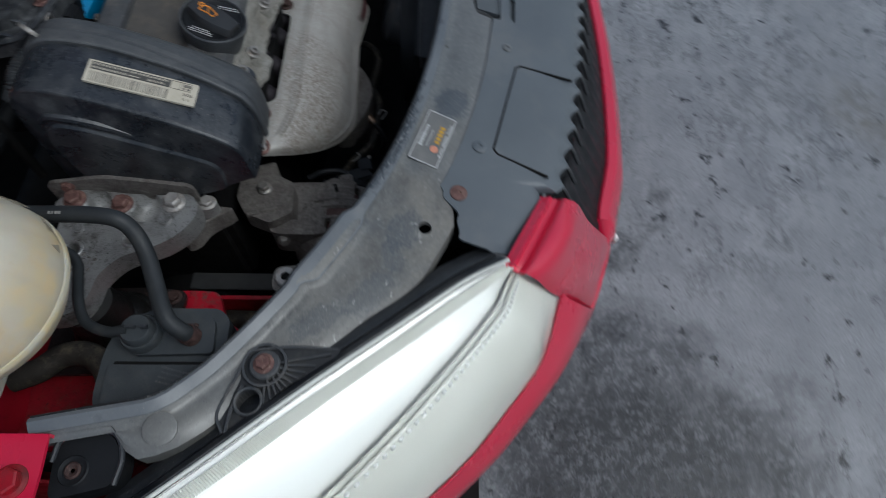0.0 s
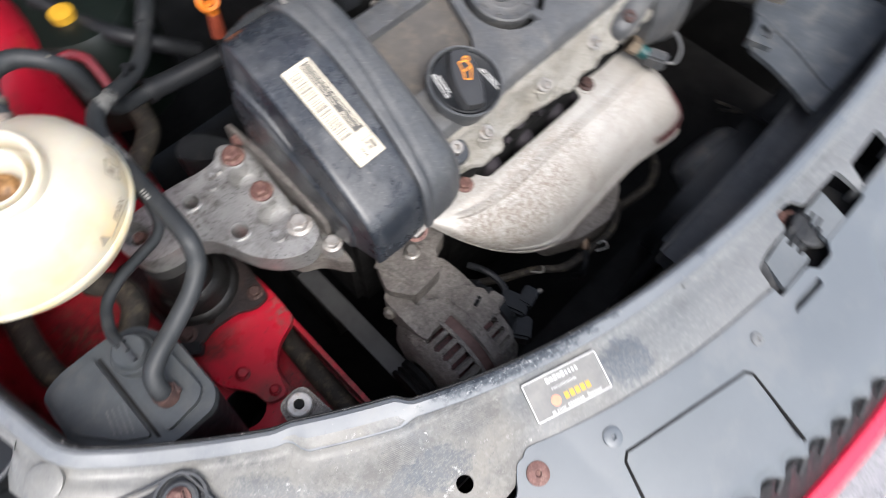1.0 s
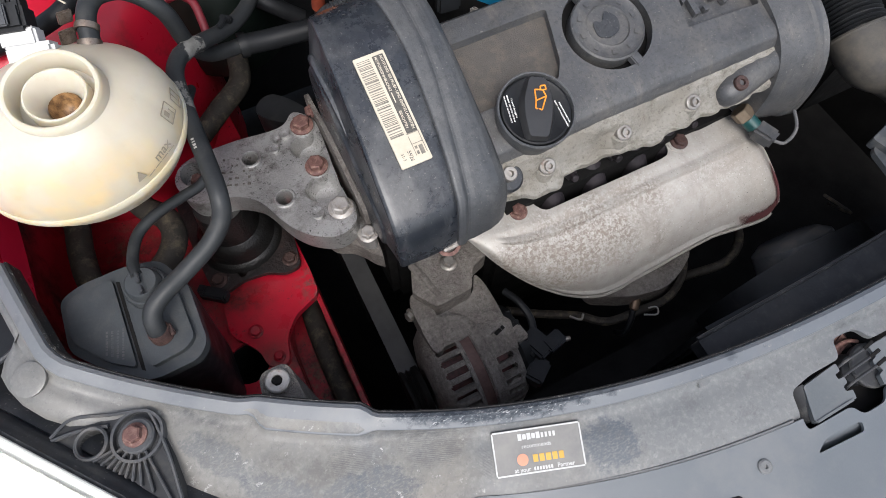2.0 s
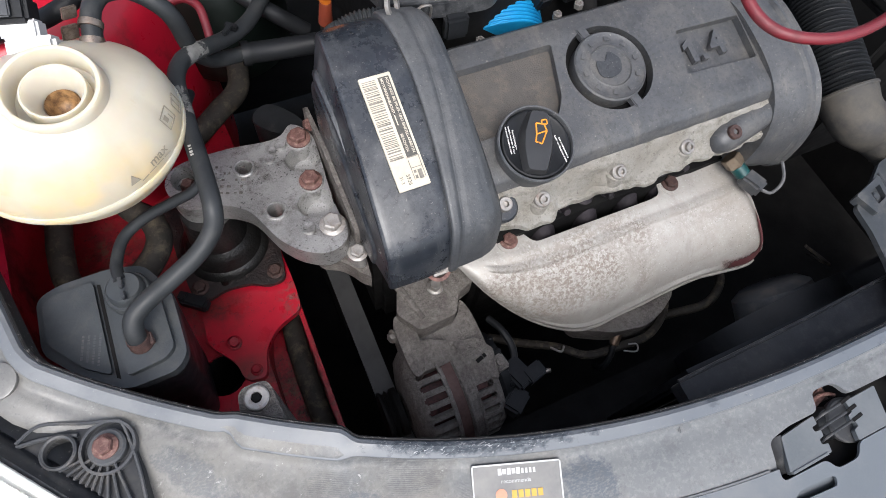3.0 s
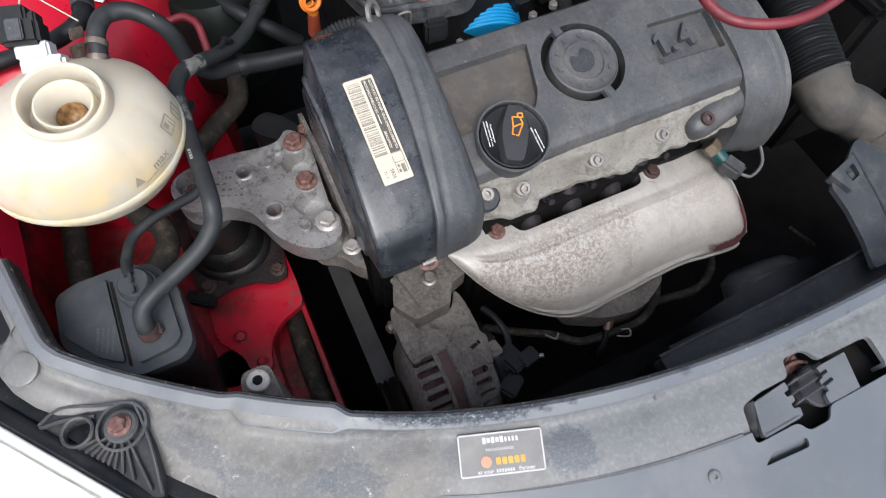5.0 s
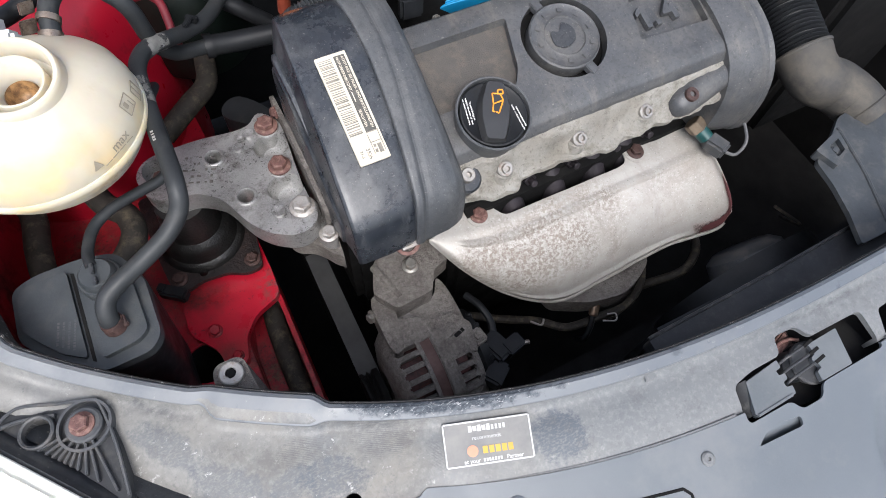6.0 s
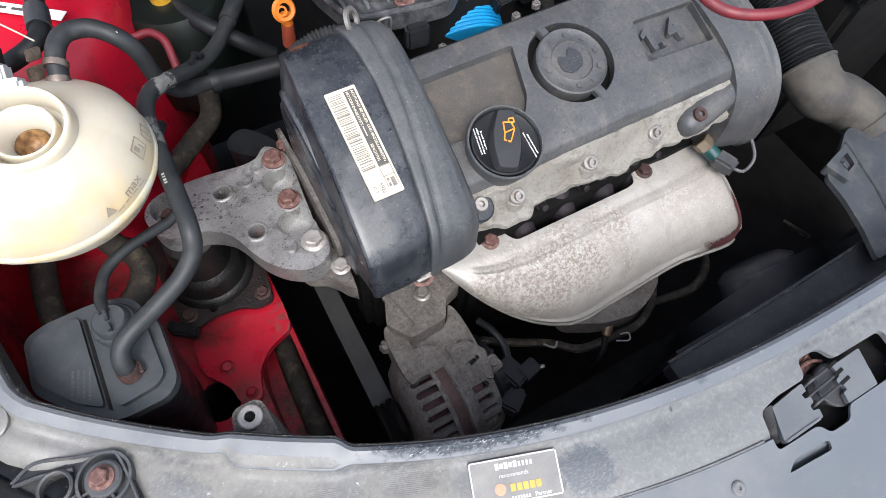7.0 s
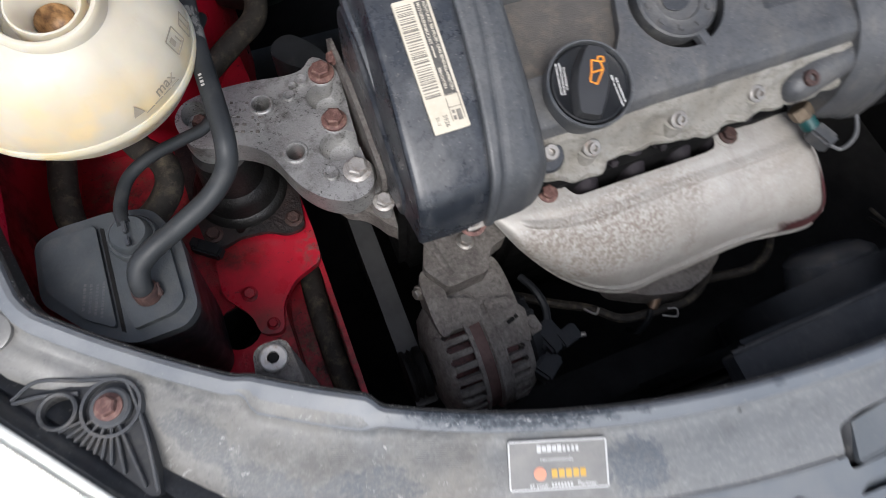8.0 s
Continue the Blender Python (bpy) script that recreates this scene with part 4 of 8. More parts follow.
def advice_label():
    x, y = -0.2215, -0.0235
    z = slam_z(x, y_in(x) - y) + 0.0024
    m = basis((x, y, z), (0.065, -0.0215, -0.002), (-0.077, -0.22, 1))
    top = thing("sticker", (x, y, z), "grey film sticker with a white border on the front panel", "sticker")
    w, h = 0.0665, 0.0318
    part("backing", slab(round_poly([(-w / 2, -h / 2), (w / 2, -h / 2), (w / 2, h / 2), (-w / 2, h / 2)], 0.002), -0.0004, 0.0003, m), surface("grey_sticker_film", (0.105, 0.105, 0.103), (0.155, 0.15, 0.14), (0.35, 0.5), 0, 60, 400, 0.05, 0.0002), top)
    b = [(0, h / 2 - 0.0007, w - 0.0022, 0.0011), (0, -h / 2 + 0.0007, w - 0.0022, 0.0011), (-w / 2 + 0.0007, 0, 0.0011, h - 0.0022), (w / 2 - 0.0007, 0, 0.0011, h - 0.0022)]
    up = m @ Matrix.Translation((0, 0, 0.0005))
    worn = surface("worn_white_print", (0.36, 0.36, 0.35), (0.47, 0.47, 0.46), (0.5, 0.6), 0, 90, 300, 0.05, 0.0002)
    bars("border", up, b, worn, top)
    bars("printed_bar", up, [(-0.0125 + 0.0034 * k, 0.0102, 0.0027, 0.0046 - 0.001 * (k % 2)) for k in range(5)], worn, top)
    bars("printed_bar", up, [(0.0043 + 0.0029 * k, 0.0099, 0.0017, 0.0035) for k in range(4)], worn, top)
    lettering("printed_word", "recommends", 0.0042, up @ Matrix.Translation((-0.001, 0.0035, 0)), worn, top, 0.0001)
    bars("printed_bar", up, [(-0.003 + 0.0048 * k, -0.0055, 0.0036, 0.0052) for k in range(5)], YELLOW, top)
    bars("printed_bar", up, [(-0.0045 + 0.0021 * k, -0.0126, 0.0014, 0.0024) for k in range(7)], worn, top)
    lettering("printed_word", "at your", 0.0042, up @ Matrix.Translation((-0.0135, -0.0126, 0)), worn, top, 0.0001, bold=0.00008)
    lettering("printed_word", "Partner", 0.0042, up @ Matrix.Translation((0.0185, -0.0126, 0)), worn, top, 0.0001, bold=0.00008)
    part("printed_disc", lathe([(0, 0), (0.0042, 0), (0.0042, 0.0003), (0, 0.0003)], up @ Matrix.Translation((-0.0125, -0.0055, -0.0001)), 20), surface("salmon_print", (0.5, 0.2, 0.12), (0.58, 0.25, 0.16), (0.5, 0.6), 0, 60, 300, 0.02, 0.0001), top)


advice_label()


# ---- headlight and red body ----
HL_IN = [(-0.362, -0.098, 0.781), (-0.392, -0.056, 0.797), (-0.438, 0.0, 0.807), (-0.498, 0.076, 0.815), (-0.558, 0.15, 0.818), (-0.625, 0.235, 0.82)]
HL_OUT = [(-0.345, -0.17, 0.668), (-0.414, -0.147, 0.645), (-0.47, -0.106, 0.645), (-0.54, -0.045, 0.652), (-0.63, 0.07, 0.675), (-0.70, 0.24, 0.74)]


def on(points, u):
    line = spline(points, 12)
    k = min(max(u, 0.0), 1.0) * (len(line) - 1)
    i = min(int(k), len(line) - 2)
    return line[i].lerp(line[i + 1], k - i)


BRACKET = surface("dusty_black_moulding", (0.022, 0.023, 0.025), (0.034, 0.035, 0.037), (0.5, 0.65), 0, 30, 500, 0.3, 0.0005, (0.07, 0.067, 0.06), (0.5, 0.78), spec=0.3)


def headlight():
    top = thing("headlight", (-0.48, 0.0, 0.66), "large milky clear headlight with ribbed silver trim", "headlight")

    def lens(u, v):
        a, b = on(HL_IN, u), on(HL_OUT, u)
        p = a.lerp(b, v)
        bulge = 0.036 * math.sin(math.pi * v ** 0.85) * (0.2 + 0.8 * min(1, u * 5))
        return p + V(-0.45, -0.55, 0.75) * bulge
    part("lens", sheet(lens, 60, 24, 0.0025), LENS, top, "clear plastic lens").visible_shadow = False

    def part_at(u):
        return 0.17 + 0.40 * u

    def inner(u, v):
        u = 0.01 + 0.98 * u
        p = Vector(lens(u, 0.005 + (part_at(u) - 0.01) * v))
        return p + V(0.2, 0.25, -0.9) * (0.006 + 0.02 * v)
    part("reflector", sheet(inner, 50, 10, 0.002), REFLECTOR, top, "bright silver reflector")

    def outer(u, v):
        u = 0.004 + 0.986 * u
        p = Vector(lens(u, part_at(u) - 0.05 + (1.04 - part_at(u)) * v))
        return p + V(0.2, 0.3, -0.9) * (0.011 - 0.003 * min(1.0, v * 4))
    part("inner_shell", sheet(outer, 50, 10, 0.002), HAZE, top, "milky grey inner shell")
    # the ribbed trim under the inner edge and the toothed dividing strip
    bm = bmesh.new()
    for k in range(230):
        me = bpy.data.meshes.new("tmp")
        b = rod(Vector(lens(0.01 + 0.95 * k / 230, 0.02)) - V(0, 0, 0.0032), Vector(lens(0.01 + 0.95 * k / 230, 0.07)) - V(0, 0, 0.0048), 0.0009, None, 4)
        b.to_mesh(me)
        b.free()
        bm.from_mesh(me)
        bpy.data.meshes.remove(me)
    part("ribbed_trim", bm, HAZE, top, "finely ribbed silver trim")
    bms = []
    for k in range(44):
        u = 0.06 + 0.84 * k / 44
        a = Vector(lens(u, part_at(u) - 0.012)) - V(0, 0, 0.006)
        b = Vector(lens(u + 0.006, part_at(u) + 0.01)) - V(0, 0, 0.006)
        bms.append(rod(a, b, 0.0027, 0.0021, 8))
    part("toothed_strip", merged(*bms), REFLECTOR, top)
    part("divider", tube([Vector(lens(0.02 + 0.95 * k / 20, part_at(0.02 + 0.95 * k / 20) - 0.028)) - V(0, 0, 0.0085) for k in range(21)], 0.0024, 8, 4), HAZE, top)
    part("amber_bulb", rod(Vector(lens(0.78, 0.28)) - V(0, 0, 0.03), Vector(lens(0.84, 0.3)) - V(0, 0, 0.03), 0.009), AMBER, top, "amber indicator bulb")

    def back(u, v):
        a, b = on(HL_IN, u), on(HL_OUT, u)
        p = a.lerp(b, v)
        return p + V(0.02, 0.03, -0.05) * (1 + math.sin(math.pi * v))
    part("housing", sheet(back, 30, 8, 0.003), BLACK, top, "black plastic housing")

    # black flange between lens and panel
    def flange(u, v):
        a = on(HL_IN, u)
        w = 0.036 - 0.008 * u
        p = a + V(0.77, 0.63, 0) * w * v
        z = 0.003 * math.sin(math.pi * v) - 0.002 - 0.03 * v ** 0.7 - 0.006 * (1 if 0.3 < v < 0.5 else 0)
        return p + V(0.002, 0.002, z)
    part("flange", sheet(flange, 50, 12, 0.004), SATIN, top, "black plastic flange")
    part("seal", tube([on(HL_IN, k / 20) + V(0.002, 0.001, 0.001) for k in range(21)], 0.0018, 8, 3), HAZE, top, "silver edge of the lens")

    # mounting bracket with its radial ribs
    c = V(-0.473, 0.111, 0.797)
    # near-black plug standing for the shade inside the bracket's hole
    part("socket_floor", rod((-0.503, 0.12, 0.772), (-0.503, 0.12, 0.786), 0.0125), DARK, top)
    plan = [(-0.53, 0.137), (-0.512, 0.1445), (-0.487, 0.1355), (-0.466, 0.1285), (-0.459, 0.122), (-0.4555, 0.089), (-0.4565, 0.05), (-0.463, 0.052), (-0.472, 0.063), (-0.484, 0.083), (-0.496, 0.099), (-0.512, 0.114)]
    br = part("mounting_bracket", slab(round_poly(plan, 0.004), 0.793, 0.8045, None, 0.001), BRACKET, top, "ribbed black plastic bracket")
    carve(br, rod((-0.503, 0.12, 0.77), (-0.503, 0.12, 0.84), 0.0095))
    part("ring", lathe([(0.0095, 0.785), (0.012, 0.785), (0.012, 0.8095), (0.0108, 0.8105), (0.0095, 0.8095)], pose(-0.503, 0.12, 0), 28, True), DUSTGREY, br)
    part("boss", lathe([(0.0, 0.8), (0.0125, 0.8), (0.0125, 0.8095), (0.0112, 0.811), (0, 0.811)], pose(c.x, c.y, 0), 28), DUSTGREY, br)
    part("arc", lathe([(0.0165, 0.8), (0.0185, 0.8), (0.0185, 0.809), (0.0165, 0.809)], pose(c.x, c.y, 0), 32, True), DUSTGREY, br)
    part("rim", tube([(-0.528, 0.1365, 0.808), (-0.512, 0.143, 0.808), (-0.487, 0.134, 0.808), (-0.466, 0.127, 0.808), (-0.4605, 0.121, 0.808), (-0.457, 0.089, 0.807), (-0.458, 0.053, 0.804)], 0.0013, 6, 4), DUSTGREY, br)
    part("arm", tube([(-0.528, 0.1345, 0.807), (-0.514, 0.1335, 0.807), (-0.503, 0.131, 0.807), (-0.49, 0.127, 0.807)], 0.0016, 6, 4), DUSTGREY, br)
    edge, run = V(-0.512, 0.114, 0), V(0.054, -0.063, 0)
    for k in range(10):
        a = radians(186 + k * 10.5)
        d = V(math.cos(a), math.sin(a), 0)
        far = ((edge.x - c.x) * run.y - (edge.y - c.y) * run.x) / (d.x * run.y - d.y * run.x)
        p0, e = c + d * (0.012 if k % 2 else 0.0175), c + d * min(0.056, max(0.021, far - 0.001))
        mid = (p0 + e) / 2
        part("rib", box((mid.x, mid.y, 0.8055), ((e - p0).length, 0.0017, 0.006), (0, 0, math.degrees(a)), 0.0005), DUSTGREY, br)
    place("bolt", BOLT_RUST, pose(c.x, c.y, 0.811, 0, 0, 12), br, "rusty flanged bolt").scale = (0.82, 0.82, 0.85)
    return top


headlight()

BUMPER = [(0.62, -0.289), (0.42, -0.319), (0.2, -0.332), (0.0, -0.325), (-0.1, -0.311), (-0.176, -0.29), (-0.228, -0.273), (-0.286, -0.249), (-0.358, -0.203), (-0.431, -0.145), (-0.494, -0.084), (-0.6, 0.04), (-0.69, 0.18), (-0.745, 0.36), (-0.77, 0.8)]
BULGE = [(-0.286, -0.249, 0.5), (-0.358, -0.203, 0.5), (-0.431, -0.145, 0.5), (-0.494, -0.084, 0.5), (-0.6, 0.04, 0.5), (-0.69, 0.18, 0.5)]


def car_body():
    top = thing("car_body", (0.13, 0.4, 0.2), "bright red painted car front end, glossy outside and grimy inside", "car body")
    line = plan_line(BUMPER, 8)

    def prof(i):
        t = [(-0.02, 0.506), (0.0, 0.5), (0.004, 0.47), (0.006, 0.42), (0.0, 0.3), (-0.03, 0.22)]
        return t + [(a - 0.004, b - 0.002) for a, b in reversed(t)]
    part("bumper", ring_sweep(line, prof), RED, top)

    # painted skin under the headlight and the corner piece beside the grille
    def strip(u, v):
        p = on(HL_OUT, u).lerp(on(BULGE, u), v)
        return p + V(-0.6, -0.78, 0.2) * (0.016 * math.sin(math.pi * v ** 0.8)) + V(0, 0, 0.006 * math.exp(-(v / 0.05) ** 2))
    part("headlight_surround", sheet(strip, 50, 16, 0.003), RED, top)
    inner_edge = [(-0.268, -0.139, 0.752), (-0.257, -0.178, 0.722), (-0.231, -0.226, 0.632), (-0.178, -0.29, 0.5)]
    outer_edge = [(-0.363, -0.092, 0.778), (-0.366, -0.124, 0.752), (-0.352, -0.165, 0.682), (-0.286, -0.249, 0.5)]

    def corner(u, v):
        p = on(inner_edge, v).lerp(on(outer_edge, v), u)
        lift = 0.012 * math.sin(math.pi * u) * blend(v, 0.1, 0.4) * (1 - blend(v, 0.8, 1.0))
        lift += 0.008 * math.exp(-((v - 0.06) / 0.035) ** 2) + 0.009 * blend(v, 0.17, 0.21) * (1 - blend(v, 0.3, 0.6)) - 0.0035 * blend(u, 0.9, 1.0)
        return p + V(-0.35, -0.45, 0.82) * lift
    part("corner_piece", sheet(corner, 24, 80, 0.003), RED, top)

    # upper frame of the grille with a thin bright strip
    def bar(u, v):
        x = 0.56 - 0.765 * u
        y, z = [(0.048, 0.548), (0.045, 0.561), (0.036, 0.568), (0.022, 0.564), (0.01, 0.545), (0.002, 0.52), (0.0, 0.5), (0.001, 0.49)][round(v * 7)]
        k = blend(u, 0.965, 1.0)
        return (x, y_grille(x) - 0.03 + y + (0.016 - y) * k, z + (0.52 - z) * k)
    part("grille_frame", sheet(bar, 60, 7, 0.003), RED, top)
    part("bright_strip", tube([(x, y_grille(x) - 0.0325, 0.492) for x in [0.56 - 0.735 * k / 30 for k in range(31)]], 0.0028, 6, 2), STEEL, top, "thin dull silver strip")
    part("clip", box((-0.168, -0.297, 0.493), (0.008, 0.007, 0.014), (0, 0, 20), 0.001), WHITE, top, "small white plastic clip")
    # scooped pockets below the cover's edge, with a finger between each two
    def pockets(u, v):
        x = -0.262 + 0.80 * u
        y = (y_teeth(x) + 0.003 + scallop(x)) * (1 - v) + (y_grille(x) + 0.006) * v
        top_z = slam_z(x, y_in(x) - y_teeth(x)) - 0.0145
        return (x, y, top_z - 0.03 * blend(v, 0.0, 0.15) + (0.556 - top_z + 0.03) * v ** 0.8)
    part("grille_pocket", sheet(pockets, 260, 6, 0.002), BLACK, top, "dark scooped grille edge")
    finger = mesh_of("finger", tube([(0, 0.002, 0.0), (0, -0.003, -0.006), (0, -0.012, -0.026), (0, -0.016, -0.034)], 0.0026, 8, 4), PANELDARK)
    for k in range(-9, 20):
        x = k * PITCH
        y = y_teeth(x) + 0.004
        place("finger", finger, pose(x, y, slam_z(x, y_in(x) - y) - 0.013, 0, 0, -30 * (x - 0.1)), top)
    part("grille_back", sheet(lambda u, v: (-0.28 + 0.84 * u, y_teeth(-0.28 + 0.84 * u) + 0.004 - 0.004 * v, 0.73 - 0.3 * v), 30, 4, 0.003), BLACK, top, "black plastic grille back")

    # added near-black sheet so the cover's openings read as shade
    part("under_tray", sheet(lambda u, v: (-0.30 + 0.86 * u, y_in(-0.30 + 0.86 * u) - 0.05 - 0.12 * v, 0.715 - 0.04 * v), 30, 4, 0.003), DARK, top, "near-black sheet added as shade behind the cover's openings")
    # the wing beside the engine bay
    def wing(u, v):
        y = 0.254 + 0.72 * v
        top_z = 0.83 + 0.038 * blend(y, 0.3, 0.6)
        if u < 0.1:
            return (-0.536, y, top_z - 0.06 + 0.06 * u / 0.1)
        if u < 0.3:
            s = (u - 0.1) / 0.2
            return (-0.536 - 0.075 * s, y, top_z - 0.004 * math.sin(math.pi * s) + 0.012 * blend(s, 0.75, 0.95))
        s = (u - 0.3) / 0.7
        return (-0.611 - 0.155 * math.sin(s * math.pi / 2), y + 0.02 * s, top_z + 0.012 - 0.55 * (1 - math.cos(s * math.pi / 2)) ** 1.6)
    part("wing", sheet(wing, 40, 30, 0.003), RED, top)
    place("bolt", BOLT_RED, pose(-0.567, 0.273, 0.828, 0, 0, 10), top, "overpainted bolt").scale = (1.6, 1.6, 1.4)

    part("wing_edge", box((-0.606, 0.205, 0.79), (0.02, 0.11, 0.016), (0, 0, -3), 0.004), RED, top)

    # grimy inner wing, its tower and the chassis rail
    def inner(u, v):
        y = 0.12 + 0.85 * u
        z = 0.74 + 0.1 * blend(y, 0.27, 0.42) - 0.36 * v
        x = -0.560 + 0.05 * blend(v, 0.3, 1.0) + 0.05 * blend(y, 0.45, 0.6) * (1 - v) + 0.006 * math.sin(9 * y + 5 * v)
        return (x, y, z)
    part("inner_wing", sheet(inner, 40, 24, 0.003), REDDIRT, top, "grimy red inner wing")

    def tower(u, v):
        a = 2 * math.pi * u
        r = [0.20, 0.19, 0.17, 0.15, 0.05, 0.0][min(5, int(v * 5.001))]
        z = [0.50, 0.80, 0.838, 0.85, 0.852, 0.853][min(5, int(v * 5.001))]
        return (-0.47 + r * 0.75 * math.cos(a), 0.62 + r * math.sin(a), z)
    part("strut_tower", sheet(tower, 40, 5, 0.003), SHADERED, top, "red painted strut tower")
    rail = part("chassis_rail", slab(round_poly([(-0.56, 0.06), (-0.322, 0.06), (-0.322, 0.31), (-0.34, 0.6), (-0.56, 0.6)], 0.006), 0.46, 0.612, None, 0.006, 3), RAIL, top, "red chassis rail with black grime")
    carve(rail, slab(round_poly([(-0.372, 0.07), (-0.327, 0.07), (-0.327, 0.25), (-0.36, 0.25), (-0.372, 0.2)], 0.012), 0.57, 0.7), rod((-0.419, 0.197, 0.5), (-0.419, 0.197, 0.7), 0.022))
    # added liner: the rail hole's shade put in as near-black
    part("hole_liner", lathe([(0.0, 0.5), (0.0222, 0.5), (0.0222, 0.609), (0.0212, 0.609), (0.0212, 0.503), (0, 0.503)], pose(-0.419, 0.197, 0), 32), DARK, top, "near-black liner for the rail hole's shade")
    part("rail_gusset", slab(round_poly([(-0.428, 0.33), (-0.421, 0.282), (-0.424, 0.23), (-0.402, 0.2), (-0.4, 0.18), (-0.378, 0.174), (-0.371, 0.203), (-0.354, 0.222), (-0.322, 0.234), (-0.3205, 0.264), (-0.3225, 0.33)], 0.009), 0.612, 0.622, None, 0.005, 3), GUSSET, top, "dull red gusset plate")
    place("bolt", BOLT_RED, pose(-0.399, 0.223, 0.622, 8, 4, 20), top, "overpainted bolt")
    place("bolt", BOLT_RED, pose(-0.3855, 0.186, 0.6225, 0, 0, 40), top, "overpainted bolt").scale = (0.8, 0.8, 0.8)
    place("bolt", BOLT_RED, pose(-0.434, 0.14, 0.612, 0, 0, 20), top, "overpainted bolt")
    part("rail_hose", tube([(-0.338, 0.245, 0.575), (-0.341, 0.21, 0.58), (-0.342, 0.15, 0.578), (-0.34, 0.09, 0.57)], 0.012, 12, 6), OLDRUBBER, top, "brown hose in the rail")
    # plain bay walls kept near-black: the depth's shade is put into their colour
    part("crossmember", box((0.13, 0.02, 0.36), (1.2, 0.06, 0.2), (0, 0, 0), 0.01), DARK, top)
    part("bay_floor", box((0.13, 0.45, 0.2), (1.4, 1.1, 0.02), (0, 0, 0), 0.004), DARK, top, "near-black undertray, bay shade put in its colour")
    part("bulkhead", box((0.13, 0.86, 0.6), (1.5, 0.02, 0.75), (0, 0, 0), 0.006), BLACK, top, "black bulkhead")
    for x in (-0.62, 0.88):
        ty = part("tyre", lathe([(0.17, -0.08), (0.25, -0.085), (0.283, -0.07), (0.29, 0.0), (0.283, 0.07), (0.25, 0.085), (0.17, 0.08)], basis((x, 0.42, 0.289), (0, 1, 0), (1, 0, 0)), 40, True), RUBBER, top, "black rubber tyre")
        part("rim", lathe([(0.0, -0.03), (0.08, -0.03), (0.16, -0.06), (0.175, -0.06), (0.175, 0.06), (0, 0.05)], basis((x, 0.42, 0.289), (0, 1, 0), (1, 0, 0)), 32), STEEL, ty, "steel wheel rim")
    # red wing given near-black so the bay's far side reads as shade
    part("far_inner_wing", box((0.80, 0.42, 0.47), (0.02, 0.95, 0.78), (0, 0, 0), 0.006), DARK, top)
    return top


car_body()


def wing_sticker():
    m = basis((-0.435, 0.545, 0.8555), (0.109, -0.084, 0), (0, 0, 1))
    top = thing("paper_strip", (-0.435, 0.545, 0.853), "narrow white printed strip stuck on the red tower", "sticker")
    part("backing", slab([(-0.075, -0.006), (0.062, -0.006), (0.062, 0.006), (-0.075, 0.006)], 0, 0.0006, m), WHITE, top)
    bars("printed_bar", m @ Matrix.Translation((0, 0, 0.0008)), [(-0.06 + 0.02 * k, 0, 0.015, 0.003) for k in range(5)], INK, top)


wing_sticker()


def seat_cup():
    top = thing("rubber_buffer", (-0.555, 0.245, 0.78), "worn black rubber buffer seat beside the red wing", "buffer")
    part("plate", slab(round_poly([(-0.578, 0.253), (-0.55, 0.2565), (-0.532, 0.252), (-0.529, 0.218), (-0.5457, 0.206), (-0.567, 0.207)], 0.008), 0.79, 0.814, None, 0.002), BLACK, top)
    part("rim", tube([(-0.551, 0.2575, 0.8135), (-0.532, 0.252, 0.8145), (-0.5285, 0.218, 0.8145), (-0.5457, 0.2055, 0.8145), (-0.567, 0.207, 0.8135)], 0.0022, 8, 6), SATIN, top)
    part("socket", lathe([(0.0, 0.79), (0.005, 0.79), (0.0065, 0.7955), (0.0105, 0.797), (0.0125, 0.795), (0.013, 0.79)], pose(-0.557, 0.2395, 0.018), 24), BLACK, top)
    part("screw", lathe([(0.0, 0.79), (0.0062, 0.79), (0.0062, 0.797), (0.005, 0.798), (0.003, 0.7975), (0.0015, 0.796), (0, 0.796)], pose(-0.557, 0.2395, 0.018), 16), DARKRUST, top, "dark rusty screw")


seat_cup()


def bonnet():
    top = thing("bonnet", (0.13, 0.93, 0.93), "red bonnet standing open over the engine bay", "bonnet")

    def skin(u, v):
        x = 0.13 + (u - 0.5) * (1.36 - 0.12 * v)
        a = radians(64)
        d = 0.98 * v
        c = 0.05 * (1 - (2 * u - 1) ** 2) + 0.05 * math.sin(math.pi * v)
        return (x, 0.95 - d * math.cos(a) + c * math.sin(a), 0.95 + d * math.sin(a) + c * math.cos(a))
    part("skin", sheet(skin, 24, 20, 0.003), RED, top)
    part("lining", sheet(lambda u, v: Vector(skin(0.06 + 0.88 * u, 0.06 + 0.86 * v)) - V(0, 0.9, 0.44) * 0.022, 16, 14, 0.008), DARK, top, "black felt lining")
    for x in (-0.48, 0.74):
        part("hinge", box((x, 0.93, 0.92), (0.03, 0.06, 0.1), (0, 0, 0), 0.004), DARK, top)


bonnet()


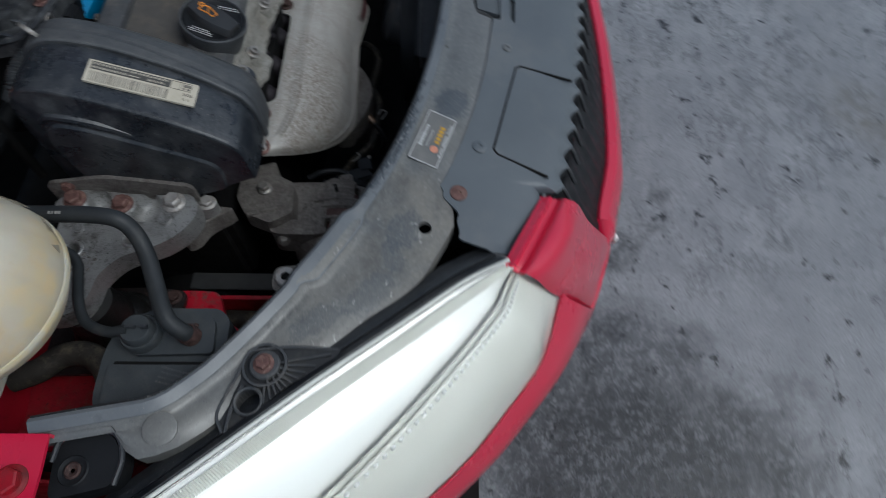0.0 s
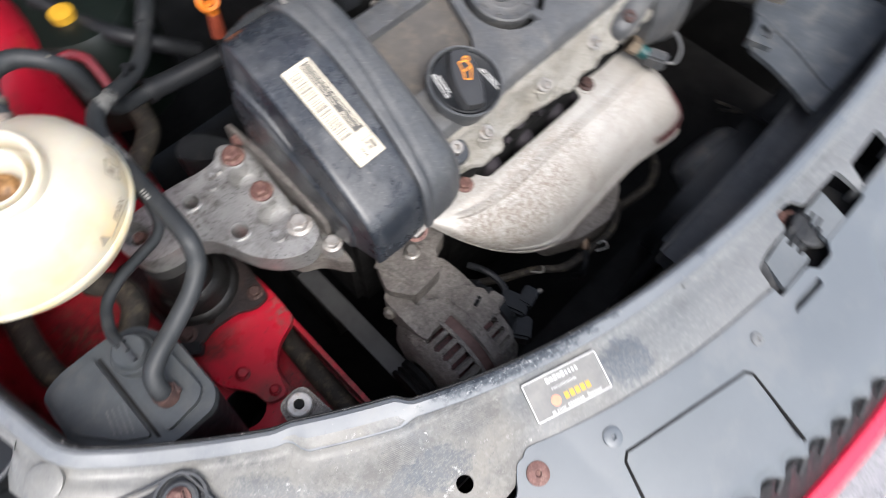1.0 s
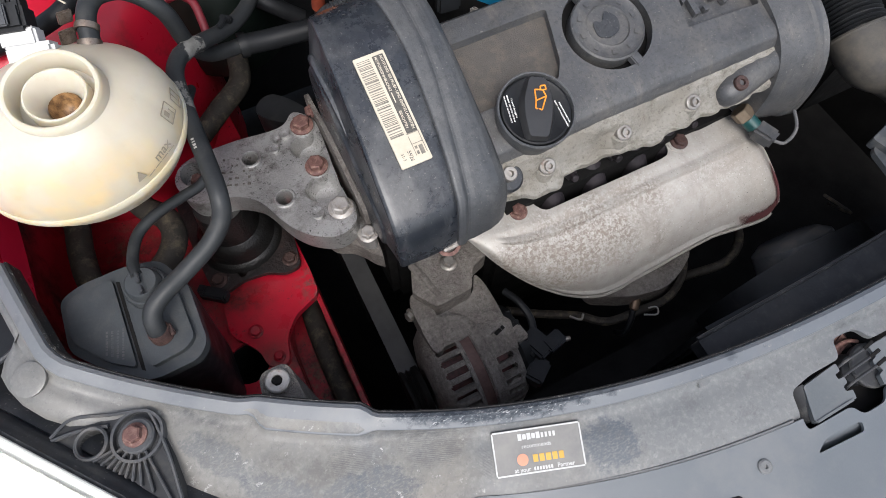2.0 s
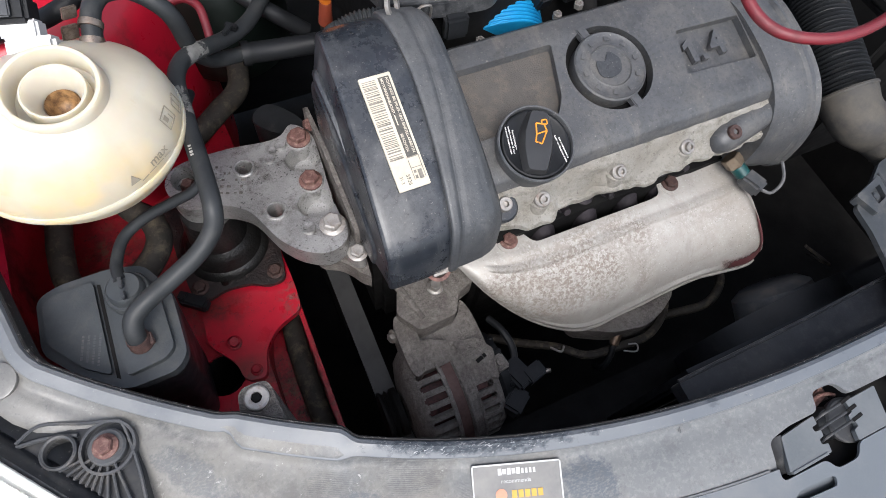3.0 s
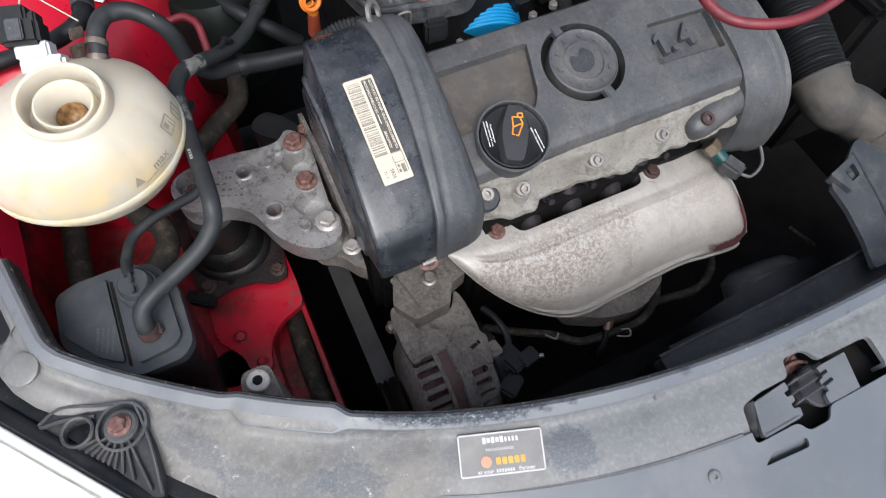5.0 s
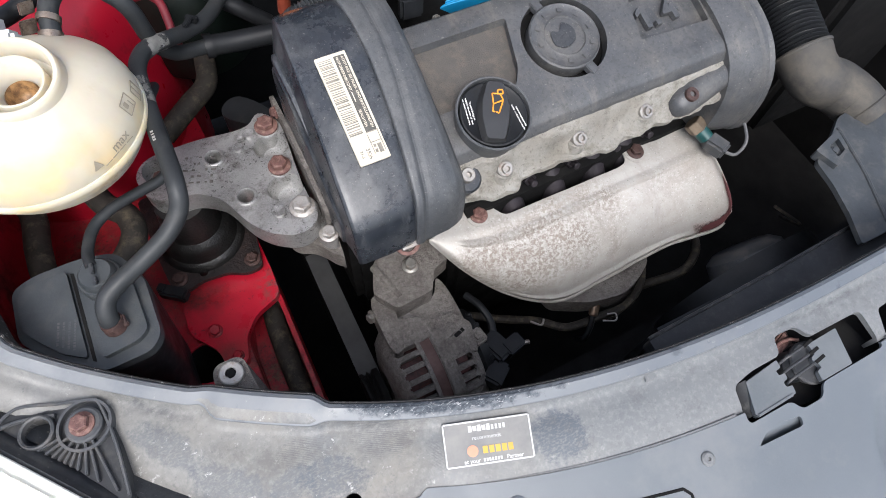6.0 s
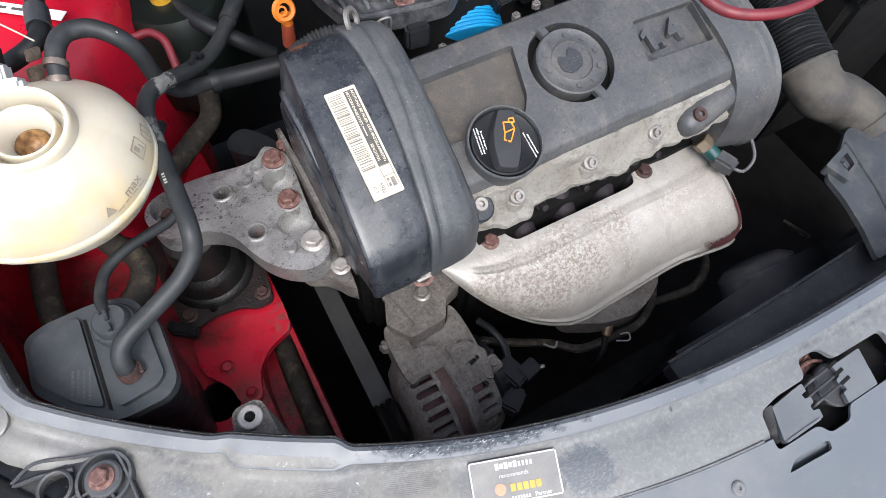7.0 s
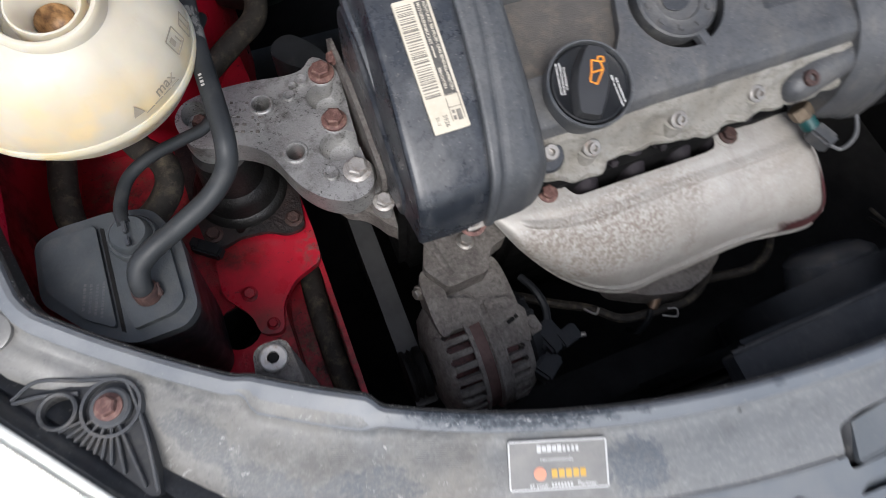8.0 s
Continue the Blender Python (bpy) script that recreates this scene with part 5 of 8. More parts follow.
# ---- engine ----
def timing_cover(top):
    prof = spline([(0.1675, 0.75, 0), (0.168, 0.768, 0), (0.1705, 0.788, 0), (0.178, 0.802, 0), (0.191, 0.8125, 0), (0.22, 0.829, 0), (0.265, 0.848, 0), (0.31, 0.864, 0), (0.345, 0.8715, 0), (0.364, 0.8675, 0), (0.3765, 0.854, 0), (0.3835, 0.82, 0), (0.386, 0.70, 0)], 6)

    def between(table, y):
        for (a, p), (b, q) in zip(table, table[1:]):
            if y <= b:
                t = max(0.0, (y - a) / (b - a))
                return p + (q - p) * t
        return table[-1][1]
    seam_l = [(0.165, -0.189), (0.18, -0.1845), (0.21, -0.18), (0.24, -0.1763), (0.27, -0.1737), (0.30, -0.172), (0.33, -0.1735), (0.36, -0.177), (0.396, -0.18)]
    seam_r = [(0.165, -0.1805), (0.18, -0.175), (0.21, -0.1695), (0.24, -0.1643), (0.27, -0.159), (0.30, -0.156), (0.33, -0.1565), (0.36, -0.1585), (0.396, -0.161)]

    def on_profile(v, x, d):
        k = v * (len(prof) - 1)
        i = min(int(k), len(prof) - 2)
        p = prof[i].lerp(prof[i + 1], k - i)
        base = V(p.x, p.y, 0)
        inw = V(0.28, 0.70, 0) - base
        w = base + inw.normalized() * min(d, inw.length * 0.9)
        return (x, w.x, w.y)

    def pick(sec, u):
        j = u * (len(sec) - 1)
        a = min(int(j), len(sec) - 2)
        f = j - a
        return sec[a][0] * (1 - f) + sec[a + 1][0] * f, sec[a][1] * (1 - f) + sec[a + 1][1] * f

    def y_at(v):
        return on_profile(v, 0, 0)[1]

    def outer_half(u, v):
        # foot, flange step, leaning wall, sharp shoulder, flat top up to the seam
        y = y_at(v)
        e = between([(0.165, -0.2435), (0.21, -0.2415), (0.27, -0.2375), (0.33, -0.234), (0.4, -0.231)], y)
        b = -0.2468
        sec = [(b + 0.001, 0.45), (b, 0.08), (b - 0.0004, 0.046), (b, 0.0425), (b + 0.0025, 0.0395), (b + 0.003 + (e - b - 0.003) * 0.4, 0.024), (b + 0.003 + (e - b - 0.003) * 0.85, 0.008), (e - 0.0008, 0.0038), (e + 0.0002, 0.0018), (e + 0.002, 0.0006), (e + 0.005, 0.0), ((e + between(seam_l, y)) / 2, -0.0012), (between(seam_l, y) - 0.003, 0.0), (between(seam_l, y) + 0.003, 0.0012)]
        return on_profile(v, *pick(sec, u))
    part("timing_cover", sheet(outer_half, 78, 72), GLOSS, top, "oily black plastic timing cover")

    def inner_half(u, v):
        # raised strap along the seam, shallow groove, rounded fall to the rocker cover
        y = y_at(v)
        a, b, r = between(seam_l, y), between(seam_r, y), -0.128
        sec = [(a, 0.006), (a, -0.0032), (a + 0.001, -0.0045), (a + 0.0025, -0.005), (b - 0.003, -0.005), (b - 0.0012, -0.0042), (b + 0.0006, -0.0026), (b + 0.003, -0.0022), (b + 0.008, -0.0026), (b + (r - b) * 0.5, -0.0012), (b + (r - b) * 0.7, 0.0022), (b + (r - b) * 0.85, 0.007), (b + (r - b) * 0.95, 0.0145), (r, 0.03), (r + 0.001, 0.07)]
        return on_profile(v, *pick(sec, u))
    part("seam_half", sheet(inner_half, 70, 72), MATT, top, "matt black plastic half with a raised strap")

    # pressed arch on the outer wall and moulded marks at the front
    pts = []
    for k in range(34, 61, 2):
        b = V(prof[k].x, prof[k].y, 0)
        w = b + (V(0.28, 0.70, 0) - b).normalized() * (0.03 + 0.00006 * (k - 47) ** 2)
        pts.append((-0.2432 + 0.004 * abs(k - 47) / 13, w.x, w.y))
    part("side_ridge", tube(pts, 0.0042, 8, 3), GLOSS, top)
    mk = basis((-0.2105, 0.1855, 0.8087), (1, 0, 0), (0, -0.55, 0.83))
    ink = surface("dark_oily_mark", (0.006, 0.008, 0.012), (0.012, 0.015, 0.02), (0.2, 0.35), 0, 60, 300, 0.1, 0.0003)
    part("moulded_mark", merged(slab(smooth_poly([(-0.008, 0.009), (0.006, 0.0095), (0.007, 0.0065), (-0.004, 0.006), (-0.004, -0.003), (0.006, -0.003), (0.006, -0.006), (-0.0085, -0.006)], 3), 0.0, 0.0009, mk), slab(smooth_poly([(0.0085, 0.002), (0.0135, 0.0065), (0.0155, 0.005), (0.0105, 0.0)], 3), 0.0, 0.0009, mk)), ink, top, "dark moulded mark")
    # printed label with bars
    o = V(-0.204, 0.2595, 0.8475)
    m = basis(o, (0, -0.0945, -0.036), (0, -0.036, 0.0945))
    w, h = 0.0495, 0.0138
    lab = part("label", slab(round_poly([(-w, -h), (w, -h), (w, h), (-w, h)], 0.0012), -0.0002, 0.0022, m), STICKER, top, "yellowed paper label with printed bars")
    up = m @ Matrix.Translation((0, 0, 0.0023))
    rnd = random.Random(4)
    rows = []
    x = -0.0455
    while x < 0.023:
        t = rnd.choice((0.0005, 0.0008, 0.0013))
        rows.append((x, -0.0062, t, 0.0118))
        x += t + rnd.choice((0.0006, 0.001, 0.0013))
    bars("printed_bar", up, rows, PRINT, lab)
    # dark printed field with two pale lines of small capitals
    part("printed_field", slab([(-0.0465, 0.0022), (0.0235, 0.0022), (0.0235, 0.0118), (-0.0465, 0.0118)], 0, 0.0002, up), surface("small_black_print", (0.035, 0.033, 0.03), (0.075, 0.07, 0.06), (0.5, 0.6), 0, 300, 900, 0.02, 0.0001), lab, "dark printed field")
    for words, x, y in (("ACHTUNG! BEI PRUEF- UND EINSTELLARBEITEN", -0.0455, 0.0094), ("MOTORKENNBUCHST.", -0.0455, 0.0048), ("BEACHTEN", 0.0035, 0.0048)):
        lettering("printed_word", words, 0.0031, up @ Matrix.Translation((x, y, 0.0002)), STICKER, lab, 0.0001, "LEFT", bold=0.00006)
    bars("printed_bar", up @ Matrix.Translation((0, 0, 0.0002)), [(-0.0085, 0.0048, 0.009, 0.0009)], STICKER, lab)
    bars("printed_bar", up @ Matrix.Translation((0, 0, 0.0002)), [(0.024, 0.007, 0.0006, 0.011), (0.0335, 0.0118, 0.019, 0.0005), (0.0345, 0.0022, 0.017, 0.0005), (0.033, 0.007, 0.0005, 0.0095), (0.0395, 0.0085, 0.008, 0.0035), (0.0365, 0.0045, 0.0024, 0.002), (0.041, 0.0045, 0.003, 0.002)], PRINT, lab)
    lettering("printed_word", "5926", 0.0046, up @ Matrix.Translation((0.0415, -0.0025, 0)), INK, lab, 0.0001)
    lettering("printed_word", "31-3", 0.0036, up @ Matrix.Translation((0.0405, -0.0085, 0)), INK, lab, 0.0001)
    # lifting eye, its fork and clip at the back
    part("lifting_eye", lathe([(0.0085, -0.0018), (0.0125, -0.0018), (0.0125, 0.0018), (0.0085, 0.0018)], pose(-0.163, 0.366, 0.875, 0, 68, -35), 20, True), STEEL, top, "steel lifting ring")
    part("lower_clip", box((-0.193, 0.171, 0.7475), (0.024, 0.01, 0.012), (20, 0, 0), 0.003), STEEL, top, "dull metal clip")
    part("lower_lug", lathe([(0.009, -0.002), (0.0125, -0.002), (0.0125, 0.002), (0.009, 0.002)], pose(-0.194, 0.175, 0.742, 30, 0, 0), 24, True), RUST, top, "rusty ring")


def rocker_cover(top):
    # plastic cover: flat top, sloping front
    def shell(u, v):
        x = -0.135 + 0.33 * u
        sec = [(0.212, 0.755), (0.205, 0.775), (0.203, 0.792), (0.207, 0.802), (0.214, 0.807), (0.25, 0.817), (0.29, 0.827), (0.325, 0.834), (0.338, 0.834), (0.345, 0.828), (0.348, 0.80), (0.35, 0.74)]
        j = v * (len(sec) - 1)
        a = min(int(j), len(sec) - 2)
        f = j - a
        y = sec[a][0] * (1 - f) + sec[a + 1][0] * f
        z = sec[a][1] * (1 - f) + sec[a + 1][1] * f
        return (x, y, z)
    ob = part("rocker_cover", sheet(shell, 24, 44, 0.012), ROCKER, top, "dusty black textured plastic cover")
    n = V(0, -0.24, 0.97)

    def on_top(x, y):
        return V(x, y, 0.807 + (y - 0.214) * 0.25)
    up = basis(on_top(0.0, 0.28), (1, 0, 0), n)
    # recesses
    cut1 = slab(round_poly([(-0.13, 0.245), (-0.045, 0.247), (-0.035, 0.262), (-0.022, 0.314), (-0.13, 0.314)], 0.004), 0.0, 0.06, Matrix.Translation((0, 0, 0.795)))
    badge_c = on_top(0.025, 0.276)
    mb = basis(badge_c, (1, 0, 0), n)
    cut2 = lathe([(0, -0.03), (0.0445, -0.03), (0.0445, 0.03), (0, 0.03)], mb, 48)
    cut3 = slab(round_poly([(-0.031, -0.031), (0.052, -0.0355), (0.054, 0.0125), (-0.021, 0.0155)], 0.002), -0.009, 0.03, basis(on_top(0.131, 0.276), (1, 0, 0), n))
    carve(ob, cut1, cut2, cut3)
    part("dusty_recess", slab([(-0.17, -0.06), (-0.021, -0.06), (-0.021, 0.05), (-0.17, 0.05)], -0.014, -0.0085, up), DUSTY, top, "brown dusty recess")
    part("recess_floor", slab([(-0.055, -0.04), (0.055, -0.04), (0.057, 0.04), (-0.045, 0.04)], -0.013, -0.0075, basis(on_top(0.131, 0.276), (1, 0, 0), n)), ROCKER, top)
    # round badge
    badge = part("badge", lathe([(0, -0.014), (0.036, -0.014), (0.0365, 0.002), (0.035, 0.0035), (0.0335, 0.0025), (0.0225, 0.0025), (0.0215, 0.003), (0.0205, 0.0015), (0, 0.002)], mb, 48), ROCKER, top, "round embossed grey plastic badge")
    # near-black floor: shade of the gap round the badge put into colour
    part("gap_floor", lathe([(0, -0.013), (0.048, -0.013), (0.048, -0.015), (0, -0.015)], mb, 32), DARK, top)
    for k in range(10):
        a = radians(20 + k * 36)
        part("raised_mark", box((0, 0, 0), (0.0055, 0.0048, 0.0014), (0, 0, 0), 0.0004), ROCKER, badge).matrix_basis = Matrix.Identity(4)
        badge.children[-1].data.transform(mb @ Matrix.Rotation(a, 4, "Z") @ Matrix.Translation((0, 0.028, 0.003)))
    part("emblem", slab(smooth_poly([(-0.014, -0.006), (-0.004, -0.012), (0.008, -0.008), (0.012, 0.004), (0.004, 0.014), (-0.004, 0.006), (-0.012, 0.008)]), 0.001, 0.0028, mb, 0.0005), SATIN, badge, "plain embossed shape")
    for a in (-75, 105):
        part("rim_clip", box((0, 0, 0), (0.016, 0.010, 0.008), (0, 0, 0), 0.001), ROCKER, top).data.transform(mb @ Matrix.Rotation(radians(a), 4, "Z") @ Matrix.Translation((0.040, 0, -0.002)))
    # raised figures
    mt = basis(on_top(0.1365, 0.2675) + n * -0.002, (1, 0.0, 0), n) @ Matrix.Scale(0.74, 4)
    part("raised_figure", slab([(-0.028, -0.017), (-0.0195, -0.017), (-0.0195, 0.017), (-0.026, 0.017), (-0.036, 0.010), (-0.036, 0.003), (-0.028, 0.0075)], -0.006, 0.002, mt, 0.0008), ROCKER, top, "raised black figure one")
    part("raised_figure", slab([(-0.012, -0.017), (-0.004, -0.017), (-0.004, -0.010), (-0.012, -0.010)], -0.006, 0.002, mt, 0.0008), ROCKER, top, "raised black dot")
    lettering("raised_figure", "4", 0.047, mt @ Matrix.Translation((0.018, 0, -0.002)), ROCKER, top, 0.004, label="raised black figure four", bold=0.0018)
    return on_top, n


def oil_cap(top):
    c = V(-0.0855, 0.2205, 0.824)
    n = V(0.0, -0.28, 0.96)
    m = basis(c, (0.956, -0.293, 0), n) @ Matrix.Scale(0.875, 4)
    part("filler_neck", lathe([(0.0, -0.05), (0.035, -0.05), (0.036, -0.03), (0.039, -0.014), (0.0405, -0.004), (0.0408, 0.002), (0.0398, 0.0032), (0.0385, 0.003), (0.0378, 0.001), (0.0375, -0.008), (0.0, -0.008)], m, 56), MATT, top, "black filler neck with a thin rim")
    cap = thing("oil_filler_cap", c, "round black oil filler cap with an orange oil can sign", "cap")
    part("disc", lathe([(0, -0.008), (0.036, -0.008), (0.0365, -0.001), (0.0358, 0.0008), (0.034, 0.0012), (0.032, 0.0), (0.0, 0.0006)], m, 56), BLACK, cap)
    # waisted grip with sloping flanks
    grip = bmesh.new()
    low = round_poly([(-0.0125, -0.0325), (0.0125, -0.0325), (0.0185, -0.008), (0.0185, 0.01), (0.011, 0.0335), (-0.011, 0.0335), (-0.0185, 0.01), (-0.0185, -0.008)], 0.005, 4)
    a = [grip.verts.new((x, y, -0.001)) for x, y in low]
    b = [grip.verts.new((x * 0.8, y * 0.965, 0.0075)) for x, y in low]
    d = [grip.verts.new((x * 0.74, y * 0.94, 0.009)) for x, y in low]
    for p, q in ((a, b), (b, d)):
        for i in range(len(p)):
            j = (i + 1) % len(p)
            grip.faces.new((p[i], p[j], q[j], q[i]))
    grip.faces.new(d)
    grip.faces.new(a[::-1])
    bmesh.ops.transform(grip, matrix=m @ Matrix.Rotation(radians(-9), 4, "Z"), verts=grip.verts)
    part("grip", grip, surface("satin_charcoal_plastic", (0.017, 0.017, 0.0175), (0.026, 0.026, 0.0265), (0.32, 0.42), 0, 30, 700, 0.15, 0.0003), cap, "satin charcoal grip", 25)
    # oil can sign: body, knob, spout and handle
    up = m @ Matrix.Translation((0.0, 0.0, 0.0093))
    lines = [[(-0.0009, 0.0183), (0.0073, 0.0171), (0.0096, 0.0102), (-0.0015, 0.0067), (-0.0009, 0.0183)], [(0.0049, 0.0175), (0.0055, 0.0215), (0.0105, 0.0218), (0.0108, 0.0171), (0.0073, 0.0171)], [(0.0096, 0.0102), (0.0026, -0.0038), (0.0, -0.002)], [(-0.0015, 0.0067), (-0.0036, -0.0012), (-0.001, -0.002)]]
    sign = merged(*[rod(up @ V(*p, 0), up @ V(*q, 0), 0.0007, None, 6) for ln in lines for p, q in zip(ln, ln[1:])])
    part("oil_can_sign", sign, surface("orange_print", (0.62, 0.2, 0.012), (0.7, 0.26, 0.02), (0.45, 0.55), 0, 40, 300, 0.02, 0.0001), cap, "orange oil can sign")
    rnd = random.Random(12)
    side = m @ Matrix.Translation((-0.0265, 0.004, 0.0012)) @ Matrix.Rotation(radians(-83), 4, "Z")
    for k, words in enumerate(("To avoid damage to", "catalytic convertor oil must", "not exceed maximum mark")):
        lettering("printed_word", words, 0.0026, side @ Matrix.Translation((0, 0.004 - 0.0032 * k, 0)), WHITE, cap, 0.0001, bold=0.00002)
    side = m @ Matrix.Translation((0.0262, -0.006, 0.0012)) @ Matrix.Rotation(radians(-72), 4, "Z")
    lettering("printed_word", "Gefahr von Katalysatorschaden", 0.0024, side @ Matrix.Translation((0, -0.0012, 0)), WHITE, cap, 0.0001, bold=0.00002)
    rows = []
    x = -0.0115
    while x < 0.011:
        t = rnd.uniform(0.0004, 0.0014)
        rows.append((x + t / 2, 0.0022, t, 0.0012))
        x += t + 0.0006
    bars("printed_bar", side, rows, WHITE, cap)


def heat_shield(top):
    upper = spline([(-0.157, 0.198, 0.678), (-0.14, 0.192, 0.679), (-0.11, 0.184, 0.68), (-0.06, 0.181, 0.68), (0.02, 0.181, 0.68), (0.1, 0.181, 0.68), (0.17, 0.183, 0.68), (0.207, 0.188, 0.679)], 8)
    lower = spline([(-0.156, 0.197, 0.676), (-0.13, 0.162, 0.646), (-0.095, 0.134, 0.612), (-0.055, 0.112, 0.586), (-0.015, 0.1, 0.576), (0.04, 0.1, 0.584), (0.09, 0.102, 0.59), (0.135, 0.101, 0.594), (0.168, 0.095, 0.598), (0.198, 0.091, 0.604), (0.215, 0.099, 0.619)], 8)

    def along(line, u):
        k = u * (len(line) - 1)
        i = min(int(k), len(line) - 2)
        return line[i].lerp(line[i + 1], k - i)

    def surf(u, v):
        t, b = along(upper, u), along(lower, u)
        if v < 0.16:
            w = 0.028 * blend(u, 0.02, 0.14)
            p = V(t.x, t.y + w * (1 - v / 0.16), t.z + 0.002 * (1 - v / 0.16))
            a = 0.0
        else:
            a = (v - 0.16) / 0.84
            s, c = math.sin(a * math.pi / 2), math.cos(a * math.pi / 2)
            p = V(t.x + (b.x - t.x) * a, t.y + (b.y - t.y) * (0.62 * s + 0.38 * a), b.z + (t.z - b.z) * (0.62 * c + 0.38 * (1 - a)))
        out = V(0, -0.75, 0.65)
        e = blend(u, 0.0, 0.12) * (1 - blend(u, 0.93, 1.0))
        rise = 0.0035 * math.sin(math.pi * a) * e
        rise += 0.0035 * math.exp(-((a - 0.13) / 0.028) ** 2) * blend(u, 0.16, 0.22) * (1 - blend(u, 0.86, 0.95))
        rise += 0.0035 * math.exp(-((a - 0.9) / 0.03) ** 2) * blend(u, 0.2, 0.32) * (1 - blend(u, 0.72, 0.82))
        rise -= 0.003 * math.exp(-((a - 0.97) / 0.02) ** 2) * e
        rise += 0.0016 * noise.noise(V(p.x * 24, p.y * 24, p.z * 24)) + 0.0007 * noise.noise(V(p.x * 75, p.y * 75, p.z * 75))
        drop = 0.010 * blend(u, 0.9, 1.0) ** 2 * (1 - a)
        return p + out * rise - V(0, 0, drop)
    ob = part("heat_shield", sheet(surf, 110, 70, 0.002), SHIELD, top, "flaking heat-stained aluminium heat shield")
    part("rolled_edge", tube([surf(k / 60, 0.995) + V(0, -0.0004, 0.0002) for k in range(0, 57)], 0.0026, 8, 2), SHIELD, top, "rolled lower edge")
    part("edge_bead", tube([surf(0.03 + 0.5 * k / 30, 0.86 - 0.05 * math.sin(math.pi * k / 30)) for k in range(31)], 0.0016, 8, 2), SHIELD, top)
    slot = slab(round_poly([(-0.079, 0.202), (-0.07, 0.187), (0.08, 0.186), (0.092, 0.188), (0.096, 0.2), (0.1, 0.26), (-0.09, 0.26)], 0.008), 0.6, 0.74)
    slot2 = slab(round_poly([(0.128, 0.202), (0.14, 0.199), (0.25, 0.202), (0.25, 0.26), (0.12, 0.26)], 0.006), 0.6, 0.74)
    slot3 = slab(round_poly([(-0.2, 0.21), (-0.125, 0.203), (-0.116, 0.212), (-0.112, 0.26), (-0.2, 0.26)], 0.006), 0.6, 0.74)
    carve(ob, slot, slot2, slot3)
    for x, y in ((-0.097, 0.1985), (0.110, 0.1955)):
        part("washer", lathe([(0.0055, -0.001), (0.0135, -0.001), (0.0135, 0.0008), (0.0055, 0.0012)], pose(x, y, 0.6835, 4, 0, 0), 24, True), SHIELD, top)
    place("bolt", BOLT_RUST, pose(-0.097, 0.1985, 0.6845, 4, 0, 10), top, "rusty bolt").scale = (0.95, 0.95, 0.85)
    place("bolt", BOLT_DARK, pose(0.110, 0.1955, 0.6845, 4, 0, 30), top, "dark rusty bolt").scale = (1.4, 1.4, 1.2)
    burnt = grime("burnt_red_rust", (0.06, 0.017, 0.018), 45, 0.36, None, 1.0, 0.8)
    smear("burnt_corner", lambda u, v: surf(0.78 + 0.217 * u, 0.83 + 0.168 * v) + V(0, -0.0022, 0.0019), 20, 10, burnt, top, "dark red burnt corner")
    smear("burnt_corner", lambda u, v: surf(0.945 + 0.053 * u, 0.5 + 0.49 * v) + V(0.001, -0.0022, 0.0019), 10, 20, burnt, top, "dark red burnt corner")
    iron = surface("dark_cast_iron", (0.008, 0.0066, 0.0085), (0.026, 0.021, 0.025), (0.5, 0.75), 0.3, 50, 300, 0.5, 0.001)
    for x in (-0.055, 0.0, 0.055, 0.1):
        part("exhaust_port", tube([(x, 0.24, 0.695), (x + 0.004, 0.215, 0.68), (x + 0.008, 0.17, 0.62)], 0.015, 14, 6), iron, top, "dark iron exhaust port")
        part("port_nut", merged(rod((x + 0.024, 0.222, 0.696), (x + 0.024, 0.204, 0.703), 0.0075, None, 6), rod((x + 0.024, 0.21, 0.7005), (x + 0.024, 0.196, 0.706), 0.0042)), iron, top, "dark rusty nut on its stud")
    part("port_flange", box((0.02, 0.226, 0.688), (0.2, 0.014, 0.034), (-20, 0, 0), 0.004), iron, top)
    part("manifold_pipe", tube([(-0.05, 0.15, 0.60), (0.04, 0.14, 0.57), (0.09, 0.12, 0.52), (0.10, 0.11, 0.42)], 0.03, 18, 6), ALUDIRT, top)
    part("collector", slab(round_poly([(-0.03, 0.13), (-0.028, 0.108), (0.014, 0.086), (0.058, 0.077), (0.086, 0.085), (0.116, 0.102), (0.12, 0.14)], 0.012), 0.53, 0.562, None, 0.009, 3), ALUDIRT, top, "stained lower collector")


